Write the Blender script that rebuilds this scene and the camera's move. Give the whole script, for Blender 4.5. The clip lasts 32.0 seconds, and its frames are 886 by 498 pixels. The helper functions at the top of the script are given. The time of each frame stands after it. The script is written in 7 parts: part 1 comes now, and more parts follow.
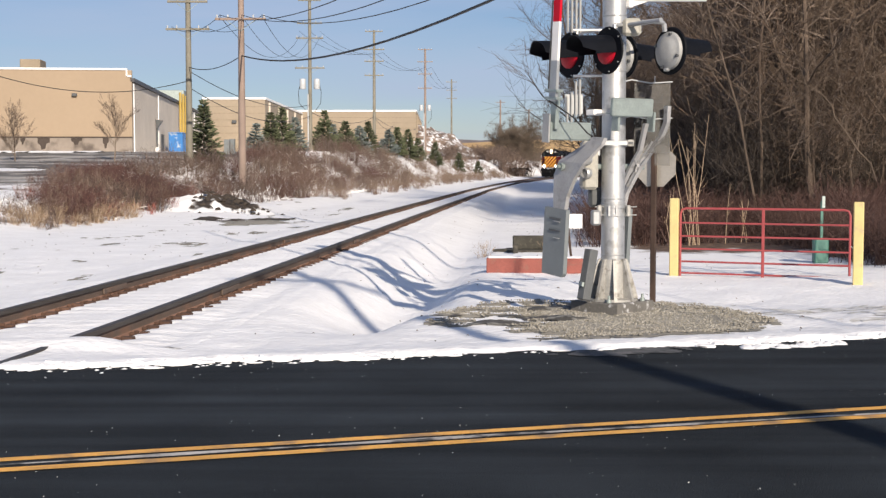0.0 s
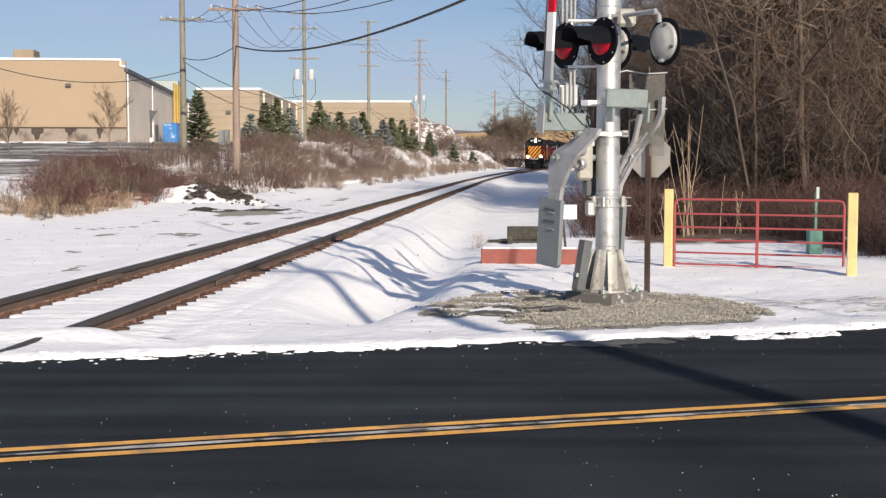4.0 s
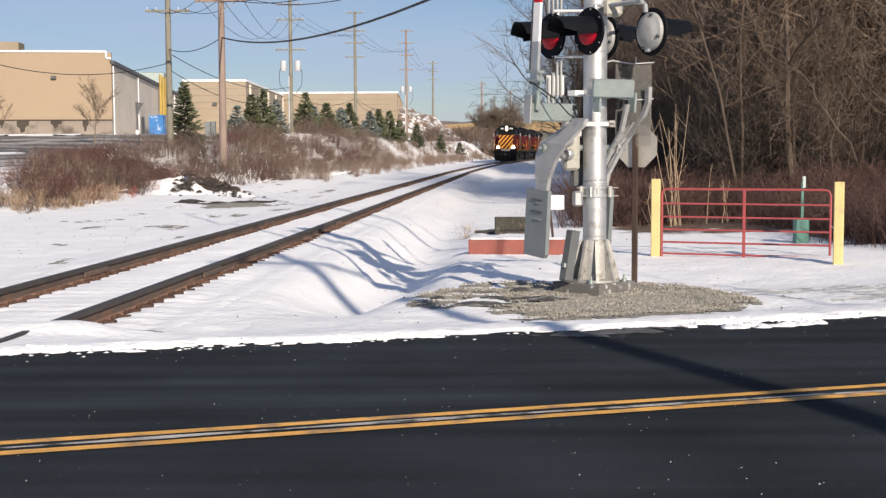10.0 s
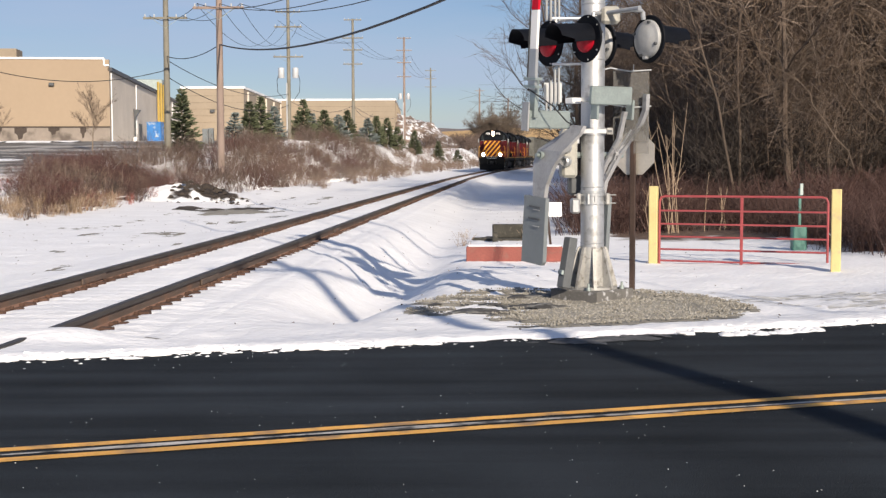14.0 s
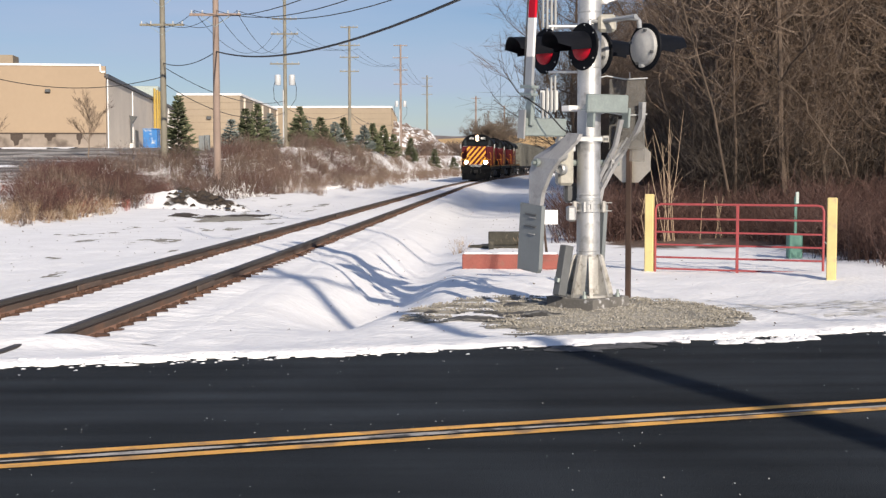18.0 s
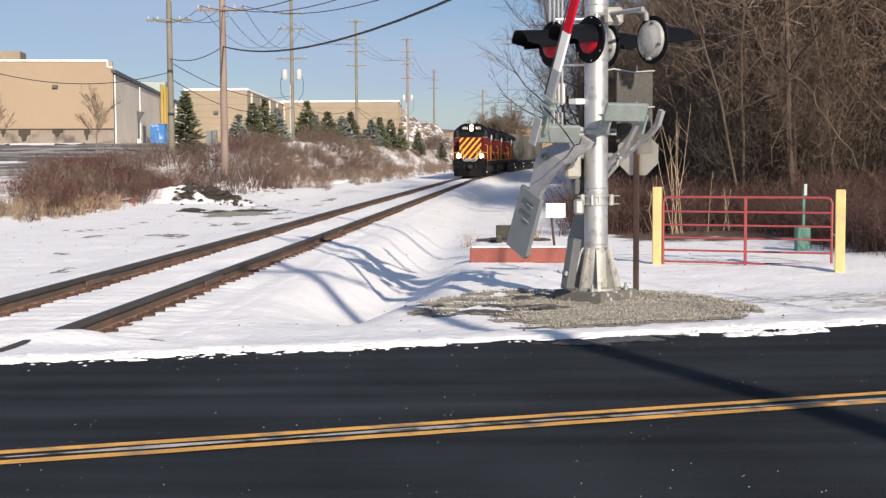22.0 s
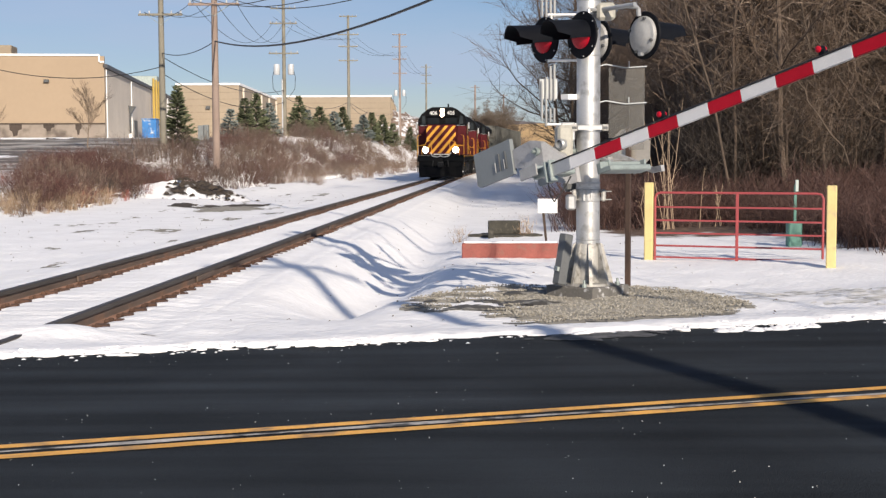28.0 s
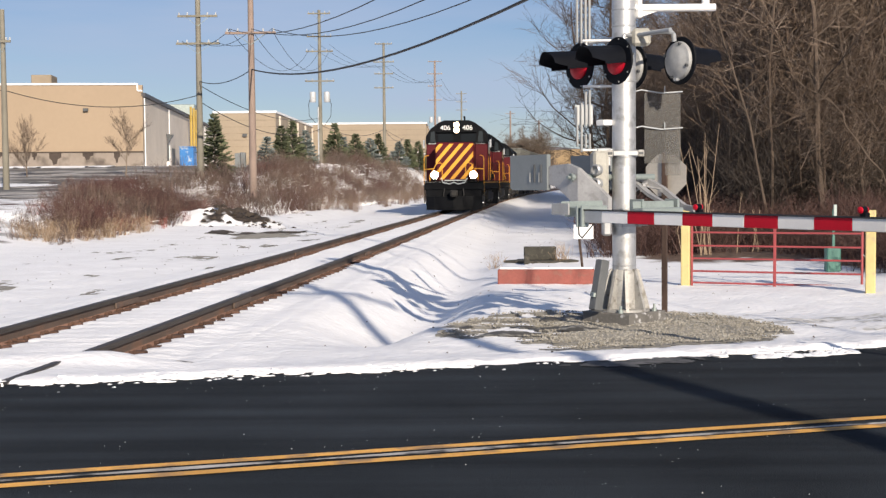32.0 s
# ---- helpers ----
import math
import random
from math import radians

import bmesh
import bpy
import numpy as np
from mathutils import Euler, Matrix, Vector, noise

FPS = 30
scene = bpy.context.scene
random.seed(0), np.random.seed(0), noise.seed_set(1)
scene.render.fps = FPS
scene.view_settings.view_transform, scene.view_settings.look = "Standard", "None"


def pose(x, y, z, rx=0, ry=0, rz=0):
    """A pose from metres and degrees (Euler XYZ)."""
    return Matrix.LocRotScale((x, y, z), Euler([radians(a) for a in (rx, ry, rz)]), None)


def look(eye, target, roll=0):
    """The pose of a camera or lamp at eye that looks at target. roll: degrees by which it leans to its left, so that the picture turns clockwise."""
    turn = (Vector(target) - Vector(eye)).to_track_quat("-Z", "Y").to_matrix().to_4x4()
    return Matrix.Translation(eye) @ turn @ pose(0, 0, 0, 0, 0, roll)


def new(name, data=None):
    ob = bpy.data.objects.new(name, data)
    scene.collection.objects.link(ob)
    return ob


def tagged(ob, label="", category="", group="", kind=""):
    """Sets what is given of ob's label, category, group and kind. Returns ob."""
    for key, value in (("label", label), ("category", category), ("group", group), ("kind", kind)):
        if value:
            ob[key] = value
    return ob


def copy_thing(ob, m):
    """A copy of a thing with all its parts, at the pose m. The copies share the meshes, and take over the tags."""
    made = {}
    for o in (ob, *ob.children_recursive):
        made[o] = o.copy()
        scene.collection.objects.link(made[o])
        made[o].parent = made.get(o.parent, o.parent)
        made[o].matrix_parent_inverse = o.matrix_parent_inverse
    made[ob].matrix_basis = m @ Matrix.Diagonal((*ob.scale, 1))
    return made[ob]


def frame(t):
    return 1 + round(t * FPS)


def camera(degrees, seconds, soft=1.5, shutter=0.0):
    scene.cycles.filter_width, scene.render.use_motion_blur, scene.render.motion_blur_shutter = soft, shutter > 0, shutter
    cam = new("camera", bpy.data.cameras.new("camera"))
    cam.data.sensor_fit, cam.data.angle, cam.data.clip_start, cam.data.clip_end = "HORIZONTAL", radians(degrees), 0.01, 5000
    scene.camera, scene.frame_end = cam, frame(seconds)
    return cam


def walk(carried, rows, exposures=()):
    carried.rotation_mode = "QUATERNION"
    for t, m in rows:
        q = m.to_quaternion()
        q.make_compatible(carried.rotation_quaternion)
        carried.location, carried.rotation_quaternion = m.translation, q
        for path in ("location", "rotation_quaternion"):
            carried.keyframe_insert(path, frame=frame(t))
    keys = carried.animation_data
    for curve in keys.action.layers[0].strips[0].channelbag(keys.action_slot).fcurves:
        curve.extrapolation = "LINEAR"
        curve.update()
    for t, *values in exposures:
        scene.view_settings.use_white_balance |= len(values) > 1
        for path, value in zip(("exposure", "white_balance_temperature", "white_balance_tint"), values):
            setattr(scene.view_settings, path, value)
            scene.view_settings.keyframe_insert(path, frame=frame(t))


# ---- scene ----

EYE = (0.0, 0.0, 1.42)
cam = camera(37.65, 32.0, soft=1.35)
# seconds and the turn of the hand-held camera, which stays on one spot
PATH = (
    (0, 86.542, -0.000, -0.000), (0.5, 86.579, 0.002, -0.113), (1, 86.380, 0.076, -0.150),
    (1.5, 86.265, -0.097, -0.204), (2, 86.347, -0.188, -0.288), (2.5, 86.463, -0.169, -0.358),
    (3, 86.369, -0.051, -0.292), (3.5, 86.205, -0.027, -0.236), (5.5, 86.075, 0.060, -0.373),
    (6, 86.058, -0.009, -0.594), (6.5, 86.227, 0.046, -0.713), (7, 86.268, 0.107, -0.920),
    (7.5, 86.196, 0.207, -1.019), (8, 86.060, 0.158, -0.977), (8.5, 85.991, 0.069, -0.971),
    (9, 85.868, 0.143, -0.938), (9.5, 85.732, 0.263, -0.814), (10, 85.733, 0.236, -0.807),
    (10.5, 85.896, 0.076, -0.856), (11, 86.055, 0.136, -0.936), (11.5, 86.175, 0.237, -0.947),
    (12, 86.153, 0.205, -0.949), (12.5, 86.132, 0.129, -0.996), (13, 86.135, 0.151, -1.055),
    (13.5, 86.067, 0.141, -0.992), (14, 86.044, 0.193, -0.906), (14.5, 86.251, 0.174, -0.803),
    (16.5, 86.590, -0.107, -1.019), (17, 86.506, -0.033, -1.063), (17.5, 86.407, 0.063, -1.058),
    (18, 86.370, 0.038, -1.073), (18.5, 86.360, 0.144, -1.021), (19, 86.203, 0.259, -0.937),
    (19.5, 85.909, 0.373, -0.857), (20, 85.832, 0.342, -0.823), (20.5, 86.008, 0.310, -0.893),
    (21, 86.083, 0.349, -0.946), (21.5, 86.070, 0.394, -0.854), (22, 86.101, 0.336, -0.752),
    (22.5, 86.242, 0.295, -0.781), (23, 86.238, 0.285, -0.909), (23.5, 86.142, 0.386, -1.018),
    (24, 86.074, 0.459, -1.084), (24.5, 85.793, 0.333, -1.170), (25, 85.710, 0.244, -1.306),
    (25.5, 85.571, 0.331, -1.396), (27.5, 85.971, 0.205, -1.123), (28, 85.892, 0.226, -1.100),
    (28.5, 86.094, 0.171, -1.000), (29, 86.290, 0.245, -0.839), (29.5, 86.366, 0.320, -0.593),
    (30, 86.553, 0.361, -0.387), (30.5, 86.772, 0.343, -0.167), (31, 86.872, 0.322, 0.015),
    (31.5, 86.976, 0.423, 0.172), (32, 87.058, 0.496, 0.463),
)
walk(cam, [(t, pose(*EYE, a, b, c)) for t, a, b, c in PATH], exposures=[(0, 0.18, 6620, 10), (32, 0.18, 6620, 10)])

# ---- world and sun ----
SUN_AZ = Vector((0.335, -0.942, 0))          # from the place towards the sun, on the ground
SUN_EL = radians(23)
world = bpy.data.worlds.new("sky")
scene.world = world
world.use_nodes = True
wn, wl = world.node_tree.nodes, world.node_tree.links
sky = wn.new("ShaderNodeTexSky")
sky.sky_type, sky.sun_disc = "NISHITA", False
sky.sun_elevation = SUN_EL
sky.sun_rotation = math.atan2(SUN_AZ.x, SUN_AZ.y)
sky.air_density, sky.dust_density, sky.ozone_density = 1.0, 0.15, 3.0
wn["Background"].inputs[1].default_value = 0.062
tc = wn.new("ShaderNodeTexCoord")
mp = wn.new("ShaderNodeMapping")
mp.inputs["Scale"].default_value = (2.0, 2.0, 14.0)
cn = wn.new("ShaderNodeTexNoise")
cn.inputs["Scale"].default_value, cn.inputs["Detail"].default_value = 1.6, 7
cr = wn.new("ShaderNodeValToRGB")
cr.color_ramp.elements[0].position, cr.color_ramp.elements[1].position = 0.36, 0.74
cmx = wn.new("ShaderNodeMix")
cmx.data_type = "RGBA"
cmx.inputs[7].default_value = (6.9, 7.9, 8.9, 1)
cml = wn.new("ShaderNodeMath")
cml.operation = "MULTIPLY"
cml.inputs[1].default_value = 0.76
wl.new(tc.outputs["Generated"], mp.inputs[0])
wl.new(mp.outputs[0], cn.inputs["Vector"])
wl.new(cn.outputs[0], cr.inputs[0])
wl.new(cr.outputs[0], cml.inputs[0])
wl.new(cml.outputs[0], cmx.inputs[0])
wl.new(sky.outputs[0], cmx.inputs[6])
tnt = wn.new("ShaderNodeMix")
tnt.data_type, tnt.blend_type = "RGBA", "MULTIPLY"
tnt.inputs[0].default_value = 1.0
tnt.inputs[7].default_value = (0.91, 0.95, 1.15, 1)
wl.new(cmx.outputs[2], tnt.inputs[6])
wl.new(tnt.outputs[2], wn["Background"].inputs[0])
sun = new("sun", bpy.data.lights.new("sun", "SUN"))
sun.data.energy, sun.data.angle, sun.data.color = 5.6, radians(0.53), (1.0, 0.88, 0.73)
sun.matrix_world = look(Vector((SUN_AZ.normalized().x * math.cos(SUN_EL), SUN_AZ.normalized().y * math.cos(SUN_EL), math.sin(SUN_EL))) * 60, (0, 0, 0))


# ---- materials ----
def mat(name, col, rough=0.6, metal=0.0, var=0.25, scale=3.0, fine=40.0, bump=0.15, dirt=None, dirt_amt=0.0, coat=0.0, spec=0.5, rand=0.0, dist=0.01, island=0.0):
    """A surface with broad stains, fine grain and relief, in object space at real size."""
    m = bpy.data.materials.new(name)
    m.use_nodes = True
    n, l = m.node_tree.nodes, m.node_tree.links
    b = n["Principled BSDF"]
    b.inputs["Roughness"].default_value, b.inputs["Metallic"].default_value = rough, metal
    b.inputs["Specular IOR Level"].default_value = spec
    b.inputs["Coat Weight"].default_value = coat
    geo = n.new("ShaderNodeNewGeometry")
    big, small = n.new("ShaderNodeTexNoise"), n.new("ShaderNodeTexNoise")
    for t, s, d in ((big, scale, 4), (small, fine, 3)):
        t.inputs["Scale"].default_value, t.inputs["Detail"].default_value = s, d
        l.new(geo.outputs["Position"], t.inputs["Vector"])
    mul = n.new("ShaderNodeMath")
    mul.operation = "MULTIPLY_ADD"
    l.new(big.outputs[0], mul.inputs[0])
    mul.inputs[1].default_value, mul.inputs[2].default_value = 0.65, 0.0
    add = n.new("ShaderNodeMath")
    add.operation = "MULTIPLY_ADD"
    l.new(small.outputs[0], add.inputs[0])
    add.inputs[1].default_value = 0.35
    l.new(mul.outputs[0], add.inputs[2])
    ramp = n.new("ShaderNodeValToRGB")
    e = ramp.color_ramp.elements
    e[0].position, e[1].position = 0.3, 0.7
    e[0].color = (*[c * (1 - var) for c in col], 1)
    e[1].color = (*[min(1, c * (1 + var)) for c in col], 1)
    l.new(add.outputs[0], ramp.inputs[0])
    out = ramp.outputs[0]
    if dirt_amt:
        t2 = n.new("ShaderNodeTexNoise")
        t2.inputs["Scale"].default_value, t2.inputs["Detail"].default_value = scale * 2.3, 6
        l.new(geo.outputs["Position"], t2.inputs["Vector"])
        r2 = n.new("ShaderNodeValToRGB")
        r2.color_ramp.elements[0].position, r2.color_ramp.elements[1].position = 0.62 - dirt_amt * 0.35, 0.72 - dirt_amt * 0.2
        l.new(t2.outputs[0], r2.inputs[0])
        mx = n.new("ShaderNodeMix")
        mx.data_type = "RGBA"
        l.new(r2.outputs[0], mx.inputs[0])
        l.new(out, mx.inputs[6])
        mx.inputs[7].default_value = (*(dirt or (0.1, 0.08, 0.06)), 1)
        out = mx.outputs[2]
    if rand:
        oi = n.new("ShaderNodeObjectInfo")
        hs = n.new("ShaderNodeHueSaturation")
        mr = n.new("ShaderNodeMapRange")
        mr.inputs[3].default_value, mr.inputs[4].default_value = 1 - rand, 1 + rand
        l.new(oi.outputs["Random"], mr.inputs[0])
        l.new(mr.outputs[0], hs.inputs["Value"])
        l.new(out, hs.inputs["Color"])
        out = hs.outputs[0]
    if island:
        ge = n.new("ShaderNodeNewGeometry")
        hv = n.new("ShaderNodeHueSaturation")
        for k, lo, hi in (("Value", 1 - island, 1 + island), ("Saturation", 1.25, 0.65)):
            r3 = n.new("ShaderNodeMapRange")
            r3.inputs[3].default_value, r3.inputs[4].default_value = lo, hi
            l.new(ge.outputs["Random Per Island"], r3.inputs[0])
            l.new(r3.outputs[0], hv.inputs[k])
        l.new(out, hv.inputs["Color"])
        out = hv.outputs[0]
    l.new(out, b.inputs["Base Color"])
    if bump:
        bp = n.new("ShaderNodeBump")
        bp.inputs["Strength"].default_value, bp.inputs["Distance"].default_value = bump, dist
        l.new(small.outputs[0], bp.inputs["Height"])
        l.new(bp.outputs[0], b.inputs["Normal"])
    return m


def glow(name, col, strength):
    m = bpy.data.materials.new(name)
    m.use_nodes = True
    b = m.node_tree.nodes["Principled BSDF"]
    b.inputs["Base Color"].default_value = (*[min(c, 0.8) for c in col], 1)
    b.inputs["Emission Color"].default_value = (*col, 1)
    b.inputs["Emission Strength"].default_value = strength
    b.inputs["Roughness"].default_value = 0.2
    return m


ASPHALT = mat("asphalt", (0.0198, 0.0240, 0.0290), 0.85, 0, 0.6, 0.5, 120, 0.9, spec=0.10)
_n, _l = ASPHALT.node_tree.nodes, ASPHALT.node_tree.links
_g, _m, _k = _n.new("ShaderNodeNewGeometry"), _n.new("ShaderNodeMapping"), _n.new("ShaderNodeTexNoise")
_m.inputs["Rotation"].default_value = (0, 0, radians(-16.3))
_m.inputs["Scale"].default_value = (0.12, 2.6, 1.0)
_k.inputs["Scale"].default_value, _k.inputs["Detail"].default_value = 1.0, 6
_h, _r = _n.new("ShaderNodeHueSaturation"), _n.new("ShaderNodeMapRange")
_r.inputs[1].default_value, _r.inputs[2].default_value, _r.inputs[3].default_value, _r.inputs[4].default_value = 0.28, 0.74, 0.62, 1.75
_c = _n["Principled BSDF"].inputs["Base Color"].links[0].from_socket
_l.new(_g.outputs["Position"], _m.inputs[0])
_l.new(_m.outputs[0], _k.inputs["Vector"])
_l.new(_k.outputs[0], _r.inputs[0])
_l.new(_r.outputs[0], _h.inputs["Value"])
_l.new(_c, _h.inputs["Color"])
_l.new(_h.outputs[0], _n["Principled BSDF"].inputs["Base Color"])
ASPHALT_OLD = mat("old_asphalt", (0.118, 0.112, 0.106), 0.85, 0, 0.35, 0.12, 30, 0.3, (0.40, 0.39, 0.38), 0.30)
YELLOW_LINE = mat("yellow_road_paint", (0.74, 0.385, 0.085), 0.7, 0, 0.28, 2, 35, 0.3, (0.34, 0.21, 0.10), 0.30)
SALT = mat("salt_film", (0.40, 0.38, 0.36), 0.9, 0, 0.5, 3.0, 30, 0.2, (0.06, 0.06, 0.06), 0.42)
SALT_DAMP = mat("damp_salt_stain", (0.095, 0.095, 0.098), 0.8, 0, 0.5, 4.0, 40, 0.3, (0.035, 0.038, 0.042), 0.45)
SNOW = mat("snow", (0.845, 0.85, 0.87), 0.75, 0, 0.07, 1.4, 11, 0.65, dist=0.03)
STEEL_RUST = mat("rusted_rail_steel", (0.115, 0.084, 0.068), 0.8, 0.1, 0.25, 0.8, 30, 0.3, (0.18, 0.105, 0.072), 0.25)
RUST = mat("orange_rust", (0.25, 0.140, 0.098), 0.9, 0.0, 0.3, 3, 40, 0.3)
STEEL_RUN = mat("rail_head_steel", (0.060, 0.052, 0.046), 0.55, 0.3, 0.25, 2, 60, 0.1)
TIE_PLATE = mat("rusty_tie_plate", (0.085, 0.045, 0.030), 0.9, 0.0, 0.3, 6, 40, 0.3, rand=0.3)
TIE = mat("tie_timber", (0.13, 0.075, 0.045), 0.85, 0, 0.4, 3, 25, 0.5, rand=0.2)
PLATE_GREY = mat("grey_cast_plate", (0.36, 0.36, 0.365), 0.5, 0.35, 0.15, 5, 40, 0.1, (0.28, 0.28, 0.28), 0.2)
GALV = mat("galvanised_steel", (0.30, 0.348, 0.338), 0.48, 0.5, 0.18, 6, 40, 0.1)
ALU = mat("brushed_aluminium", (0.52, 0.525, 0.53), 0.46, 0.75, 0.14, 4, 70, 0.06, (0.36, 0.36, 0.36), 0.25)
CAST_ALU = mat("cast_aluminium", (0.36, 0.355, 0.34), 0.6, 0.35, 0.2, 5, 40, 0.15, (0.2, 0.19, 0.17), 0.2)
LAMP_GREY = mat("weathered_lamp_grey", (0.34, 0.345, 0.345), 0.6, 0.25, 0.15, 6, 40, 0.08)
ALU_DULL = mat("dull_aluminium", (0.40, 0.41, 0.42), 0.45, 0.6, 0.12, 5, 50, 0.08)
COVER_GREY = mat("dark_cover_grey", (0.105, 0.112, 0.118), 0.55, 0, 0.2, 4, 40, 0.05)
BEIGE = mat("beige_mechanism_paint", (0.36, 0.35, 0.31), 0.5)
GREY_PAINT = mat("grey_paint", (0.17, 0.19, 0.20), 0.5, 0, 0.12, 4, 50, 0.05)
DARK_GREY = mat("dark_grey_paint", (0.07, 0.075, 0.08), 0.5, 0, 0.2, 4, 50, 0.05)
BLACK = mat("black_paint", (0.0045, 0.0055, 0.0085), 0.6, 0, 0.3, 5, 60, 0.05, spec=0.10)
WHITE = mat("white_reflective_sheet", (0.80, 0.785, 0.765), 0.45, 0, 0.06, 4, 70, 0.04)
RED_SHEET = mat("red_reflective_sheet", (0.48, 0.006, 0.022), 0.5, 0, 0.12, 4, 70, 0.04, spec=0.15)
RED_LENS = mat("red_lens", (0.38, 0.006, 0.020), 0.4, 0, 0.2, 20, 90, 0.3, spec=0.2)
RED_LIT = glow("lit_red_lens", (0.85, 0.02, 0.05), 0.55)
LAMP_WHITE = glow("lit_headlamp", (1.0, 0.95, 0.86), 22.0)
DARK_CONCRETE = mat("dark_weathered_concrete", (0.12, 0.115, 0.108), 0.9, 0, 0.3, 5, 35, 0.3, (0.45, 0.45, 0.46), 0.15)
OLD_TIMBER = mat("old_grey_timber", (0.042, 0.040, 0.033), 0.9, 0, 0.35, 4, 30, 0.4, (0.09, 0.08, 0.065), 0.25)
GRAVEL = mat("gravel_stone", (0.27, 0.255, 0.222), 0.9, 0, 0.3, 3, 60, 0.5)
RED_TIMBER = mat("faded_red_timber", (0.24, 0.070, 0.055), 0.75, 0, 0.25, 3, 35, 0.3, (0.2, 0.09, 0.07), 0.25)
RED_STEEL = mat("red_gate_paint", (0.29, 0.055, 0.058), 0.45, 0, 0.2, 4, 50, 0.05)
YELLOW_POST = mat("yellow_post_paint", (0.56, 0.45, 0.20), 0.6, 0, 0.12, 3, 30, 0.15, (0.45, 0.36, 0.2), 0.12)
GREEN_BOX = mat("green_cabinet_paint", (0.06, 0.17, 0.14), 0.5, 0, 0.15, 4, 40, 0.05)
RUSTY_POST = mat("rusty_post_steel", (0.050, 0.030, 0.022), 0.8, 0.2, 0.35, 5, 40, 0.2)
POLE_WOOD = mat("weathered_pole_wood", (0.235, 0.178, 0.150), 0.85, 0, 0.25, 0.9, 30, 0.4)
POLE_GREEN = mat("treated_pole_wood", (0.195, 0.182, 0.148), 0.85, 0, 0.22, 0.9, 30, 0.4)
CABLE = mat("black_cable", (0.02, 0.02, 0.022), 0.6, 0, 0.1)
PORCELAIN = mat("grey_porcelain", (0.46, 0.48, 0.50), 0.3, 0, 0.1)
STUCCO = mat("tan_stucco", (0.318, 0.245, 0.174), 0.9, 0, 0.06, 0.15, 3, 0.2)
STUCCO_DARK = mat("tan_block_wall", (0.29, 0.238, 0.178), 0.9, 0, 0.10, 0.3, 3, 0.2)
BLOCK_GREY = mat("grey_block_wall", (0.54, 0.48, 0.41), 0.9, 0, 0.12, 0.3, 3, 0.2)
BLOCK_BAND = mat("tan_block_band", (0.255, 0.205, 0.150), 0.9, 0, 0.25, 0.5, 3, 0.2)
PLINTH = mat("stained_plinth", (0.235, 0.200, 0.170), 0.9, 0, 0.15, 0.3, 3, 0.2, (0.10, 0.082, 0.070), 0.30)
DAMP = mat("damp_masonry", (0.055, 0.042, 0.035), 0.9, 0, 0.3, 0.8, 6, 0.2)
TRIM_WHITE = mat("white_metal_coping", (0.80, 0.80, 0.80), 0.5, 0, 0.05)
ROOF_DARK = mat("dark_gutter_metal", (0.05, 0.052, 0.06), 0.5, 0.2, 0.15)
YELLOW_PIPE = mat("yellow_pipe_paint", (0.40, 0.275, 0.06), 0.5, 0, 0.1)
BLUE_BIN = mat("blue_container_paint", (0.03, 0.16, 0.42), 0.5, 0, 0.2, 1, 10, 0.05, (0.4, 0.45, 0.5), 0.15)
BARK = mat("grey_brown_bark", (0.165, 0.128, 0.098), 0.9, 0, 0.35, 1.2, 18, 0.5, rand=0.3)
TWIG = mat("bare_twigs", (0.152, 0.108, 0.079), 0.9, 0, 0.3, 0.6, 10, 0.0, rand=0.3, island=0.5)
THICKET = mat("thicket_twigs", (0.100, 0.068, 0.048), 0.9, 0, 0.3, 0.6, 10, 0.0, island=0.6)
# pale bark; its lightness also stands for sun on the gate-side twigs
BARK_GREY = mat("pale_sunlit_bark", (0.27, 0.215, 0.165), 0.9, 0, 0.35, 1.2, 18, 0.4)
BARK_DARK = mat("dark_grey_bark", (0.082, 0.060, 0.045), 0.9, 0, 0.45, 1.6, 18, 0.4, rand=0.22)
BARK_PALE = mat("pale_stem", (0.36, 0.27, 0.19), 0.9, 0, 0.25, 1.2, 18, 0.2)
BRUSH_RED = mat("red_brown_brush", (0.084, 0.037, 0.031), 0.9, 0, 0.4, 0.5, 8, 0.0, island=0.75)
# red brush darkened in colour to stand for shade inside the thicket
SHADED_BRUSH = mat("shaded_red_thicket", (0.063, 0.030, 0.024), 0.9, 0, 0.4, 0.5, 8, 0.0, island=0.6)
VINES = mat("dark_vines", (0.050, 0.038, 0.031), 0.9, 0, 0.4, 0.6, 10, 0.0, island=0.5)
RED_STEMS = mat("bright_red_stems", (0.30, 0.075, 0.050), 0.9, 0, 0.4, 0.5, 8, 0.0, island=0.6)
BRUSH_TAN = mat("tan_dry_weeds", (0.175, 0.120, 0.088), 0.9, 0, 0.35, 0.5, 8, 0.0, island=0.6)
BRUSH_GREY = mat("grey_brown_weeds", (0.115, 0.078, 0.061), 0.9, 0, 0.35, 0.5, 8, 0.0, island=0.8)
GRASS_DRY = mat("dry_straw_grass", (0.30, 0.212, 0.135), 0.9, 0, 0.3, 0.8, 8, 0.0, island=0.6)
SPRUCE = mat("dark_spruce_needles", (0.100, 0.115, 0.062), 0.85, 0, 0.4, 2.0, 20, 0.0, rand=0.25)
SPRUCE_BLUE = mat("blue_spruce_needles", (0.165, 0.195, 0.185), 0.85, 0, 0.35, 2.0, 20, 0.0, rand=0.15)
SOIL = mat("dark_soil", (0.045, 0.035, 0.028), 0.95, 0, 0.4, 2, 20, 0.5)
MAROON = mat("maroon_paint", (0.080, 0.010, 0.014), 0.5, 0, 0.2, 1.0, 15, 0.03, spec=0.15)
